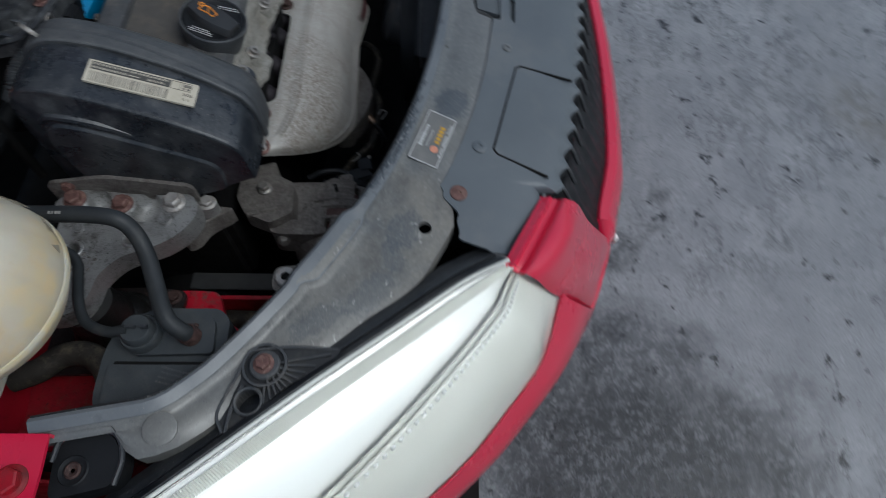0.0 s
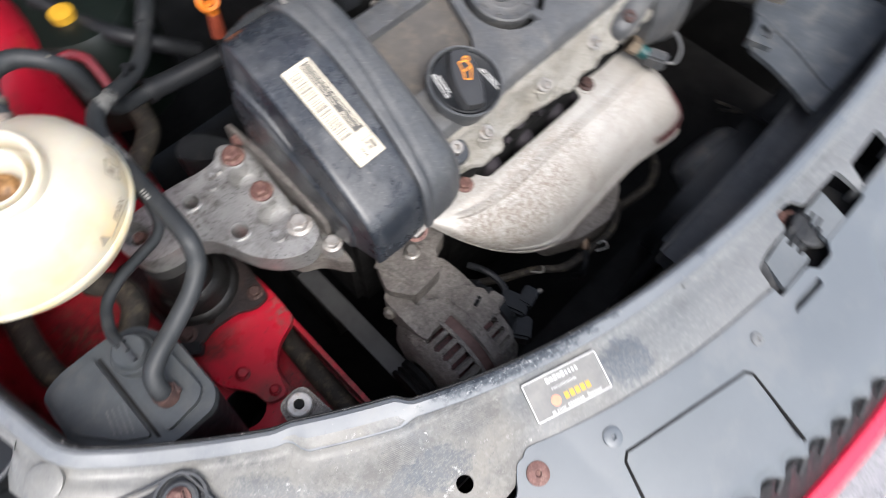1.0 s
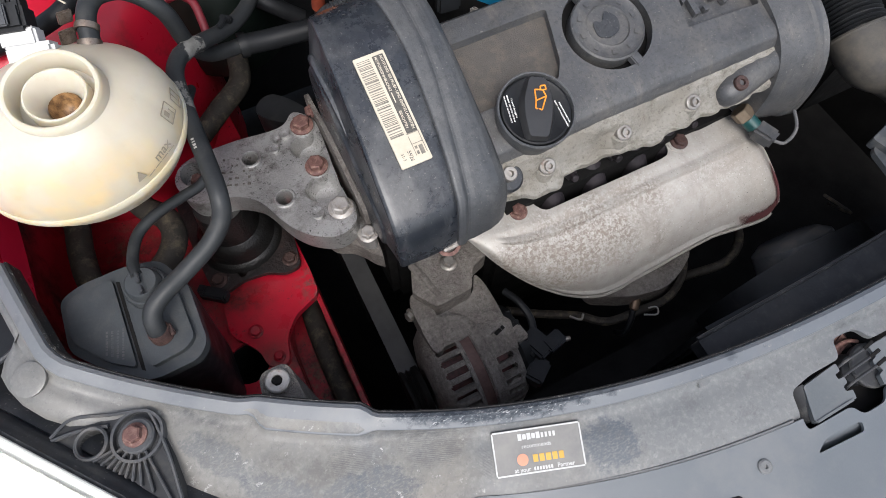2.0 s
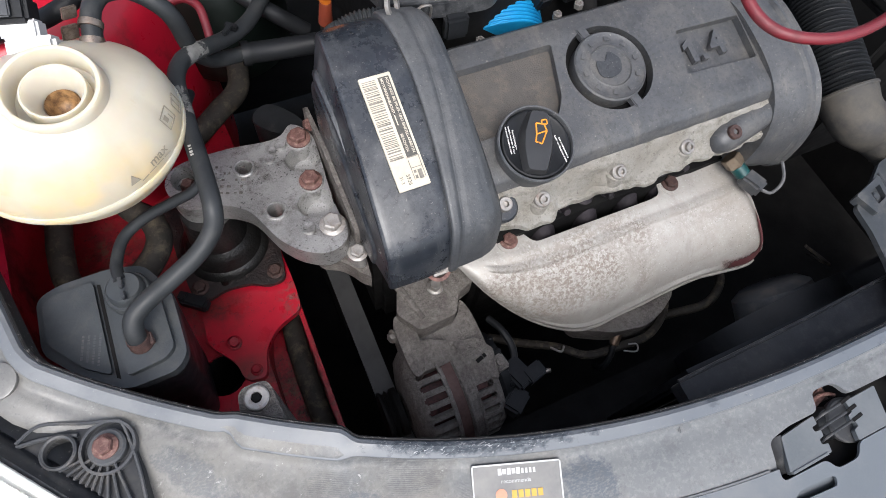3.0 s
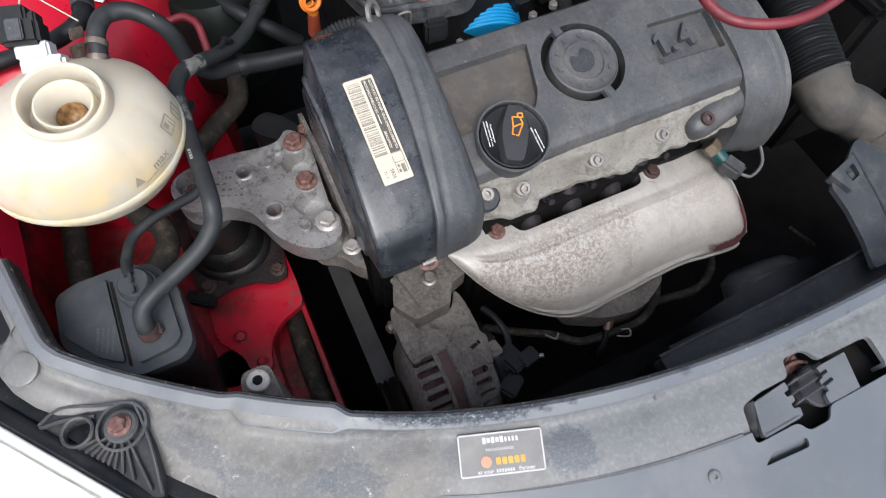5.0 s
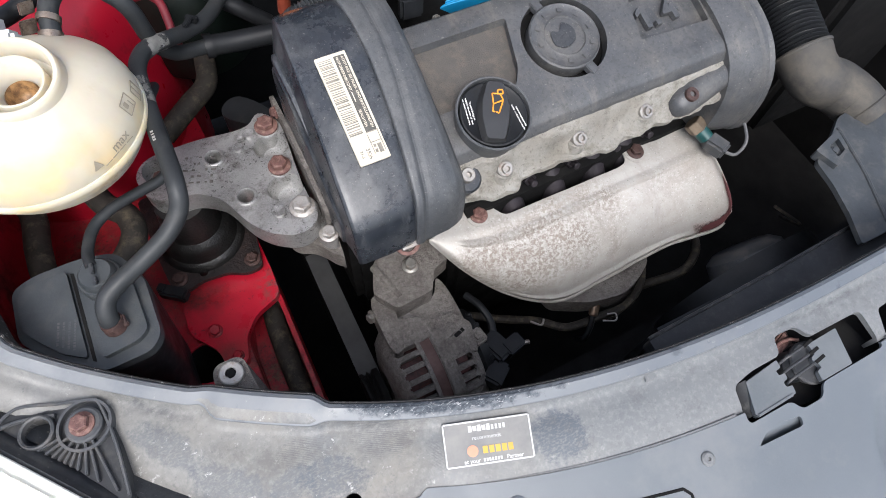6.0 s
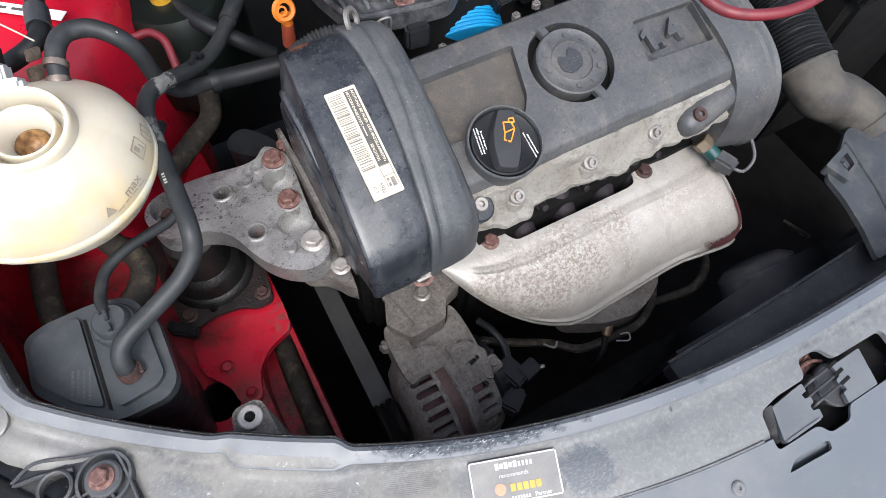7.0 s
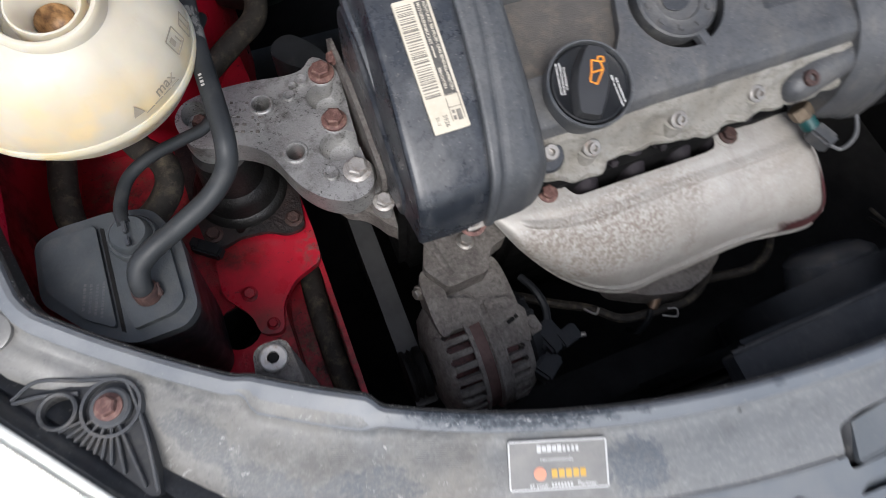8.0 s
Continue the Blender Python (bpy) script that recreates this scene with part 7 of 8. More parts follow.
    part("clip", box((-0.4415, 0.396, 0.932), (0.012, 0.016, 0.003), (32, 0, -14), 0.001), SATIN, pl)
    lobe = lathe([(0, -0.026), (0.02, -0.024), (0.029, -0.014), (0.031, 0.0), (0.029, 0.012), (0.02, 0.02), (0, 0.022)], pose(-0.494, 0.352, 0.862), 28)
    part("side_lobe", lobe, CREAM, top)
    for y, t in ((0.339, 25), (0.325, 8)):
        part("side_tab", box((-0.517, y, 0.845), (0.014, 0.005, 0.01), (0, 0, t), 0.0015), CREAM, top)

    # markings on the flank
    def flank(a, b):
        a, b = radians(a), radians(b)
        nrm = V(math.cos(a) * math.cos(b) / rx, math.sin(a) * math.cos(b) / ry, math.sin(b) / hi)
        p = V(c.x + (rx + 0.0004) * math.cos(a) * math.cos(b), c.y + (ry + 0.0004) * math.sin(a) * math.cos(b), c.z + (hi + 0.0004) * math.sin(b))
        t = V(-math.sin(a) * 0.078, math.cos(a) * 0.078, 0)
        return basis(p, t, nrm)
    lettering("printed_word", "max", 0.0105, flank(-46, 7), FAINT, top, 0.0001, bold=0.0001)
    part("arrow_mark", slab([(-0.004, -0.0035), (0.004, -0.0035), (0, 0.0045)], 0, 0.0004, flank(-64, 6)), FAINT, top)
    bars("symbol", flank(-25, 16), [(0, 0.006, 0.013, 0.0009), (0, -0.006, 0.013, 0.0009), (-0.0065, 0, 0.0009, 0.012), (0.0065, 0, 0.0009, 0.012), (-0.002, 0.001, 0.004, 0.005), (0.003, -0.002, 0.0009, 0.006)], FAINT, top)
    bars("symbol", flank(-11, 10), [(0, 0.006, 0.011, 0.0009), (0, -0.006, 0.011, 0.0009), (-0.0055, 0, 0.0009, 0.012), (0.0055, 0, 0.0009, 0.012), (0, 0, 0.0009, 0.012)], FAINT, top)
    bars("printed_bar", flank(-50, 1.5), [(-0.012 + 0.008 * k, 0, 0.007, 0.0006) for k in range(4)], FAINT, top)
    part("foot", box((-0.47, 0.36, 0.79), (0.05, 0.03, 0.05), (0, 0, 0), 0.004), CREAM, top)


coolant_tank()


LIDGREY = surface("dusty_charcoal_plastic", (0.027, 0.031, 0.034), (0.04, 0.0445, 0.0475), (0.42, 0.58), 0, 40, 600, 0.3, 0.0005, (0.065, 0.064, 0.061), (0.52, 0.8), spec=0.4)


def canister():
    top = thing("vapour_canister", (-0.45, 0.19, 0.612), "black plastic vapour canister with a raised lid", "canister")
    out = round_poly([(-0.513, 0.205), (-0.511, 0.252), (-0.494, 0.2585), (-0.455, 0.259), (-0.428, 0.252), (-0.413, 0.222), (-0.413, 0.166), (-0.423, 0.155), (-0.46, 0.154), (-0.488, 0.175)], 0.009)
    bm = slab(out, 0.62, 0.776, None, 0.006, 3)
    for v in bm.verts:
        k = blend(v.co.z, 0.62, 0.78)
        v.co.x = -0.475 + (v.co.x + 0.475) * (0.74 + 0.26 * k)
    part("body", bm, BLACK, top)
    part("lid", slab(out, 0.774, 0.784, None, 0.003, 3), LIDGREY, top, "dusty charcoal lid")
    part("lid_plate", slab(round_poly([(-0.459, 0.232), (-0.421, 0.22), (-0.42, 0.172), (-0.428, 0.1655), (-0.457, 0.1625)], 0.005), 0.783, 0.7895, None, 0.002), LIDGREY, top)
    part("shoulder", slab(round_poly([(-0.507, 0.21), (-0.506, 0.243), (-0.499, 0.249), (-0.467, 0.25), (-0.467, 0.168), (-0.485, 0.181)], 0.005), 0.783, 0.788, None, 0.002), LIDGREY, top)
    part("groove", slab([(-0.4655, 0.248), (-0.463, 0.247), (-0.463, 0.164), (-0.4655, 0.166)], 0.7835, 0.7845), DARK, top, "dark groove across the lid")
    rnd = random.Random(21)
    rows = []
    for k in range(4):
        x = -0.013 + 0.002 * k
        while x < 0.013 - 0.002 * (k % 2):
            t = rnd.uniform(0.001, 0.0028)
            rows.append((x + t / 2, 0.0042 * k - 0.0063, t, 0.0017))
            x += t + rnd.uniform(0.0006, 0.0012)
    bars("embossed_bar", Matrix.Translation((-0.478, 0.193, 0.788)) @ Matrix.Rotation(radians(76), 4, "Z"), rows, DUSTGREY, top)
    kn = part("valve_cap", lathe([(0, 0.785), (0.021, 0.785), (0.021, 0.797), (0.0195, 0.799), (0.0175, 0.799), (0.0165, 0.805), (0.0145, 0.807), (0, 0.8075)], pose(-0.441, 0.226, 0.0) @ Matrix.Diagonal((0.82, 0.82, 1, 1)), 32), LIDGREY, top, "round dusty valve cap")
    part("tab", box((-0.441, 0.228, 0.8105), (0.003, 0.009, 0.004), (0, 0, 0), 0.0006), SATIN, kn)
    part("tab", box((-0.441, 0.217, 0.8105), (0.003, 0.007, 0.004), (0, 0, 0), 0.0006), SATIN, kn)
    m = aim((-0.442, 0.1825, 0.786), (-0.442, 0.187, 0.801))
    part("hose_clamp", merged(lathe([(0.0072, 0.002), (0.0088, 0.002), (0.0091, 0.0045), (0.0088, 0.007), (0.0091, 0.0095), (0.0086, 0.012), (0.0072, 0.012)], m, 24, True), box((-0.434, 0.183, 0.7935), (0.004, 0.009, 0.005), (10, 0, 20), 0.001), rod((-0.433, 0.178, 0.7935), (-0.434, 0.188, 0.7955), 0.0018, None, 8)), DARKRUST, top, "rusty worm clamp")


canister()


def hose(name, pts, r, material, label, seg=16):
    top = thing(name, pts[-1], label, "hose")
    part("pipe", tube(pts, r, seg, 8), material, top)
    return top


def band(top, p, d, r, material, w=0.008, label="metal band"):
    part("clamp", lathe([(r, -w / 2), (r + 0.0014, -w / 2), (r + 0.0016, 0), (r + 0.0014, w / 2), (r, w / 2)], aim(p, V(*p) + V(*d)), 24, True), material, top, label)


def hoses():
    h = hose("vent_hose", [(-0.19, 0.61, 0.795), (-0.227, 0.537, 0.80), (-0.262, 0.486, 0.80), (-0.282, 0.458, 0.807), (-0.304, 0.437, 0.817), (-0.326, 0.412, 0.836), (-0.342, 0.397, 0.845), (-0.352, 0.376, 0.85), (-0.355, 0.349, 0.85), (-0.3555, 0.31, 0.85), (-0.3555, 0.272, 0.85), (-0.357, 0.246, 0.846), (-0.363, 0.234, 0.834), (-0.379, 0.224, 0.823), (-0.404, 0.213, 0.817), (-0.424, 0.204, 0.815), (-0.437, 0.196, 0.811), (-0.442, 0.187, 0.801), (-0.442, 0.182, 0.785)], 0.0074, RUBBER, "long bent black rubber hose with chalky scuffs")
    chalk = Nodes("chalky_worn_rubber")
    chalk.set("Base Color", chalk.ramp(chalk.noise(160, 4), (0.3, (0.085, 0.083, 0.077)), (0.7, (0.15, 0.147, 0.138)))).set("Roughness", 0.85)
    chalk.set("Alpha", chalk.ramp(chalk.noise(75, 6, 0.7), (0.47, 0.0), (0.52, 0.9)))
    for pts in ([(-0.326, 0.412, 0.836), (-0.335, 0.404, 0.842), (-0.344, 0.395, 0.8455)], [(-0.3548, 0.358, 0.85), (-0.3553, 0.343, 0.85), (-0.3555, 0.33, 0.85)]):
        part("scuff", tube(pts, 0.0077, 14, 6), chalk.m, h, "chalky worn patch")
    bars("printed_bar", basis((-0.3585, 0.292, 0.8578), (0, -1, 0), (-0.2, 0, 1)), [(-0.004, 0, 0.0016, 0.0025), (-0.0012, 0, 0.001, 0.0025), (0.0018, 0, 0.002, 0.0025), (0.0046, 0, 0.0016, 0.0025)], PRIMER, h)
    part("hose_clip", merged(box((-0.294, 0.444, 0.823), (0.012, 0.006, 0.006), (0, 0, -40), 0.001), box((-0.299, 0.437, 0.8275), (0.005, 0.014, 0.003), (0, 15, -40), 0.001)), BLACK, h, "small black clip")
    part("connector", tube([(-0.19, 0.61, 0.795), (-0.227, 0.537, 0.80), (-0.25, 0.503, 0.80)], 0.009, 14, 6), RUBBER, h)
    h = hose("tank_hose", [(-0.4005, 0.381, 0.8895), (-0.397, 0.388, 0.895), (-0.393, 0.402, 0.903), (-0.386, 0.414, 0.906), (-0.377, 0.421, 0.905), (-0.362, 0.421, 0.902), (-0.347, 0.411, 0.895), (-0.338, 0.408, 0.877), (-0.334, 0.417, 0.835), (-0.322, 0.431, 0.803), (-0.302, 0.443, 0.788), (-0.28, 0.449, 0.783)], 0.0074, RUBBER, "thick black coolant hose clamped to the tank")
    clampsteel = surface("brown_spring_steel", (0.13, 0.1, 0.08), (0.24, 0.2, 0.165), (0.3, 0.5), 0.7, 120, 500, 0.3, 0.0005, (0.06, 0.03, 0.02), (0.5, 0.75))
    band(h, (-0.3985, 0.3855, 0.893), (0.25, 0.8, 0.45), 0.0074, clampsteel, 0.006, "brown steel spring clamp")
    band(h, (-0.395, 0.396, 0.9), (0.35, 0.82, 0.35), 0.0074, clampsteel, 0.005, "brown steel spring clamp")
    part("clamp_ear", merged(box((-0.4095, 0.391, 0.902), (0.013, 0.003, 0.012), (0, 20, 30), 0.001), box((-0.4055, 0.403, 0.909), (0.012, 0.003, 0.01), (0, 20, 30), 0.001)), clampsteel, h)
    bars("printed_bar", basis((-0.3425, 0.4035, 0.892), (0.35, 0.0, -0.7), (-0.3, -0.85, 0.3)), [(-0.011 + 0.0023 * k, 0.0014 * (1 - 2 * (k % 2)), 0.0018, 0.0008) for k in range(8)], FAINT, h)
    h = hose("coolant_pipe", [(-0.17, 0.44, 0.775), (-0.213, 0.444, 0.776), (-0.26, 0.447, 0.779), (-0.29, 0.447, 0.784)], 0.0105, BLACK, "black plastic coolant pipe beside the engine")
    band(h, (-0.288, 0.447, 0.7835), (1, -0.05, -0.1), 0.0108, BLACK, 0.008, "black plastic clip")
    hose("lower_hose", [(-0.29, 0.55, 0.71), (-0.296, 0.517, 0.705), (-0.306, 0.482, 0.70), (-0.335, 0.457, 0.70), (-0.37, 0.437, 0.69)], 0.012, OLDRUBBER, "dusty black hose behind the timing cover")
    hose("breather_pipe", [(-0.35, 0.40, 0.80), (-0.357, 0.37, 0.812), (-0.358, 0.335, 0.805), (-0.363, 0.312, 0.795), (-0.374, 0.301, 0.793), (-0.391, 0.294, 0.796), (-0.416, 0.284, 0.80), (-0.434, 0.272, 0.80), (-0.443, 0.25, 0.802), (-0.442, 0.232, 0.806)], 0.0047, RUBBER, "thin black breather pipe")
    hose("dirty_coolant_hose", [(-0.455, 0.39, 0.70), (-0.445, 0.366, 0.70), (-0.43, 0.347, 0.70), (-0.428, 0.322, 0.70), (-0.443, 0.303, 0.695), (-0.47, 0.295, 0.68)], 0.0125, OLDRUBBER, "brown grimy coolant hose")
    hose("wing_hose", [(-0.522, 0.42, 0.69), (-0.521, 0.395, 0.68), (-0.524, 0.355, 0.68), (-0.523, 0.318, 0.67), (-0.5, 0.27, 0.63)], 0.0125, OLDRUBBER, "brown grimy hose beside the inner wing")
    hose("thin_pipe", [(-0.31, 0.61, 0.8), (-0.294, 0.576, 0.79), (-0.281, 0.54, 0.79), (-0.266, 0.516, 0.787), (-0.245, 0.5, 0.775), (-0.215, 0.49, 0.75)], 0.009, BLACK, "thin black pipe behind the tank")
    hose("red_lead", [(-0.345, 0.503, 0.815), (-0.327, 0.498, 0.82), (-0.319, 0.49, 0.82), (-0.315, 0.481, 0.818), (-0.315, 0.465, 0.81), (-0.316, 0.448, 0.8), (-0.312, 0.44, 0.79)], 0.0042, CABLE, "thin red lead behind the coolant tank")
    h = hose("corrugated_pipe", [(-0.176, 0.384, 0.85), (-0.166, 0.383, 0.852)], 0.0066, RUBBER, "short black corrugated pipe")
    part("ridge", tube([(-0.214, 0.392, 0.835), (-0.207, 0.3845, 0.847), (-0.19, 0.3855, 0.851), (-0.17, 0.383, 0.852)], lambda t: 0.0068 + 0.0009 * math.sin(t * 95), 14, 50), RUBBER, h)
    h = hose("wiring_loom", [(-0.60, 0.43, 0.86), (-0.512, 0.458, 0.855), (-0.466, 0.458, 0.86), (-0.43, 0.432, 0.885), (-0.404, 0.438, 0.893), (-0.397, 0.465, 0.895), (-0.394, 0.5, 0.9), (-0.39, 0.58, 0.91)], 0.0075, BLACK, "taped black wiring loom")
    part("lead", tube([(-0.44, 0.43, 0.92), (-0.432, 0.446, 0.925), (-0.418, 0.436, 0.915), (-0.402, 0.418, 0.908)], 0.0007, 6, 8), STICKER, h, "thin white wire")
    band(h, (-0.398, 0.46, 0.8947), (0.1, 0.9, 0.05), 0.008, SATIN, 0.022, "black plastic sleeve")
    h = hose("battery_cable", [(0.07, 0.27, 0.98), (0.055, 0.215, 0.955), (0.063, 0.18, 0.945), (0.095, 0.158, 0.945), (0.135, 0.153, 0.95), (0.175, 0.163, 0.965), (0.22, 0.2, 0.99), (0.3, 0.3, 1.0)], 0.0044, CABLE, "thick red rubber cable hanging in a loop")


hoses()


def dipstick():
    top = thing("dipstick", (-0.216, 0.44, 0.74), "orange plastic dipstick ring on a dark red tube", "dipstick")
    m = pose(-0.2055, 0.43, 0.8535, 62, 20, 0) @ Matrix.Scale(0.72, 4)
    part("ring", lathe([(0.009, -0.0025), (0.0135, -0.0035), (0.0165, 0), (0.0135, 0.0035), (0.009, 0.0025)], m, 28, True), ORANGE, top)
    part("inner_loop", lathe([(0.0045, -0.0012), (0.0068, -0.0012), (0.0068, 0.0012), (0.0045, 0.0012)], m @ Matrix.Translation((-0.004, -0.001, 0.003)), 20, True), ORANGE, top)
    part("stem", tube([(-0.2055, 0.4305, 0.847), (-0.205, 0.4315, 0.841), (-0.2045, 0.432, 0.836)], 0.0055, 12, 4), ORANGE, top)
    part("rusty_stem", rod((-0.2045, 0.432, 0.838), (-0.2062, 0.4352, 0.808), 0.0058, 0.007), surface("orange_brown_plastic", (0.13, 0.022, 0.01), (0.2, 0.038, 0.016), (0.45, 0.6), 0, 40, 300, 0.1, 0.0003), top, "dull brick red sleeve")
    part("tube", rod((-0.206, 0.435, 0.81), (-0.2085, 0.438, 0.7), 0.0055), DARK, top)


dipstick()


DUSTBLACK = grubby_plastic("dust_smeared_black_plastic", (0.012, 0.013, 0.015), (0.024, 0.025, 0.028), (0.12, 0.122, 0.122), (0.3, 0.5), 0.2, 0.75)


def airbox():
    top = thing("air_filter_box", (0.0, 0.5, 0.72), "dusty black ribbed plastic air filter box behind the engine", "air filter box")
    lid = [(-0.19, 0.52), (-0.186, 0.45), (-0.172, 0.395), (-0.13, 0.382), (-0.075, 0.376), (-0.05, 0.40), (0.0, 0.415), (0.02, 0.45), (0.0, 0.52)]
    part("lid", slab(round_poly(lid, 0.012), 0.845, 0.861, None, 0.005, 3), DUSTBLACK, top, "dusty dark plastic lid")
    part("lid_step", slab(round_poly([(-0.17, 0.52), (-0.158, 0.415), (-0.12, 0.4), (-0.07, 0.398), (-0.045, 0.42), (-0.01, 0.432), (-0.02, 0.52)], 0.01), 0.858, 0.872, None, 0.005, 3), DUSTBLACK, top)
    part("tray", slab(round_poly([(-0.175, 0.6), (-0.17, 0.47), (-0.16, 0.405), (-0.08, 0.392), (0.08, 0.43), (0.19, 0.46), (0.19, 0.6)], 0.012), 0.72, 0.846, None, 0.004, 3), DARK, top)
    place("bolt", BOLT_SMALL, pose(-0.115, 0.396, 0.8615), top, "rusty screw").scale = (1.3, 1.3, 1.2)
    # wedge-shaped stiffening webs fanning out from the edge
    for k in range(9):
        x = -0.168 + 0.02 * k
        y = 0.398 + 0.12 * max(0.0, x + 0.07) + 0.1 * max(0.0, -0.14 - x)
        web = slab([(0.0, 0.0), (0.052, 0.0), (0.052, 0.017), (0.012, 0.009)], -0.0018, 0.0018, basis((x, y, 0.858), (0.18 * (k - 4) / 4, 1, 0), (1, -0.18 * (k - 4) / 4, 0)), 0.0008)
        part("web", web, DUSTBLACK, top)
    part("rim", tube([(-0.186, 0.5, 0.862), (-0.183, 0.45, 0.862), (-0.168, 0.4, 0.862), (-0.13, 0.388, 0.862), (-0.078, 0.382, 0.862), (-0.053, 0.405, 0.862), (0.0, 0.421, 0.862)], 0.0034, 8, 5), DUSTBLACK, top)
    for x, y in ((-0.145, 0.386), (-0.06, 0.39)):
        part("clip", tube([(x - 0.008, y - 0.004, 0.848), (x - 0.006, y - 0.008, 0.866), (x + 0.006, y - 0.008, 0.866), (x + 0.008, y - 0.004, 0.848)], 0.0012, 6, 4), STEEL, top)
    part("lug", box((-0.112, 0.377, 0.835), (0.024, 0.012, 0.026), (0, 0, -5), 0.003), BLACK, top)
    top.location += V(0.012, -0.014, 0)
    for x, y in ((0.05, 0.41), (0.1, 0.42)):
        part("intake_runner", tube([(x, y, 0.83), (x + 0.01, y - 0.03, 0.815), (x + 0.015, y - 0.06, 0.77)], 0.010, 12, 6), DARK, top)


airbox()


def blue_coil():
    top = thing("blue_ring", (-0.018, 0.405, 0.765), "bright blue ribbed plastic ring behind the cover", "cap")
    m = basis((-0.026, 0.408, 0.768), (1, -0.16, 0), (0.16, 0.9, 0.4)) @ Matrix.Scale(1.18, 4)
    prof = [(0, -0.014)]
    for k in range(6):
        z = -0.014 + 0.0034 * k
        prof += [(0.0425, z), (0.044, z + 0.0005), (0.0445, z + 0.0013), (0.044, z + 0.0021), (0.0425, z + 0.0026)]
    prof += [(0.043, 0.0075), (0.042, 0.013), (0.04, 0.0142), (0.034, 0.0142), (0.032, 0.012), (0, 0.012)]
    part("ring", lathe(prof, m, 56), BLUE, top)
    tab = box((0, 0, 0), (0.008, 0.012, 0.014), (0, 0, 0), 0.002)
    bmesh.ops.transform(tab, matrix=m @ Matrix.Rotation(radians(-38), 4, "Z") @ Matrix.Translation((0, 0.043, 0.011)), verts=tab.verts)
    part("tab", tab, BLUE, top)


blue_coil()


GREENBLACK = surface("dark_green_black_plastic", (0.0022, 0.004, 0.0032), (0.0045, 0.0075, 0.006), (0.3, 0.45), 0, 30, 300, 0.15, 0.0005, spec=0.4)


def rear_bits():
    for x, y, z, h in ((-0.076, 0.353, 0.817, 0.012), (0.01, 0.354, 0.822, 0.012), (0.035, 0.356, 0.826, 0.012)):
        top = thing("cover_nut", (x, y, z), "small worn steel nut along the cover's rear edge", "nut")
        part("nut", lathe([(0, -0.004), (0.0065, -0.004), (0.0065, 0.003), (0.004, 0.003), (0.004, h * 0.5), (0.002, h * 0.5), (0.002, h * 0.3), (0, h * 0.3)], pose(x, y, z, 0, 0, 0) @ Matrix.Scale(0.75, 4), 6), STEEL, top)
    top = thing("wire_rod", (0.05, 0.40, 0.83), "thin pale metal rod behind the cover", "rod")
    part("rod", tube([(0.03, 0.375, 0.84), (0.08, 0.405, 0.86), (0.13, 0.44, 0.88)], 0.003, 8, 4), STEEL, top)
    # engine-side box seen between hoses
    top = thing("coolant_housing", (-0.29, 0.42, 0.70), "black plastic housing beside the timing cover", "housing")
    part("body", slab(smooth_poly([(-0.302, 0.425), (-0.296, 0.441), (-0.277, 0.444), (-0.254, 0.415), (-0.252, 0.39), (-0.283, 0.404)], 4), 0.67, 0.705, None, 0.006, 3), BLACK, top)
    top = thing("servo_reservoir", (-0.30, 0.62, 0.70), "dark green-black reservoir behind the hoses", "reservoir")
    part("vessel", lathe([(0, 0.70), (0.07, 0.70), (0.075, 0.72), (0.075, 0.80), (0.06, 0.825), (0, 0.83)], pose(-0.29, 0.59, -0.03), 32), GREENBLACK, top)
    part("cap", lathe([(0, 0.825), (0.012, 0.825), (0.012, 0.835), (0, 0.837)], pose(-0.30, 0.57, -0.03), 24), YELLOW, top, "yellow cap")


rear_bits()


# ---- right-hand side of the bay ----
ELBOW = surface("muddy_grey_plastic", (0.022, 0.0215, 0.021), (0.038, 0.0365, 0.034), (0.5, 0.75), 0, 18, 400, 0.35, 0.0008, (0.085, 0.075, 0.06), (0.4, 0.72), spec=0.35)


SIDEGREY = surface("dusty_blue_grey_plastic", (0.03, 0.034, 0.038), (0.05, 0.055, 0.06), (0.4, 0.6), 0, 20, 400, 0.2, 0.0005, (0.11, 0.108, 0.1), (0.5, 0.75), spec=0.3)


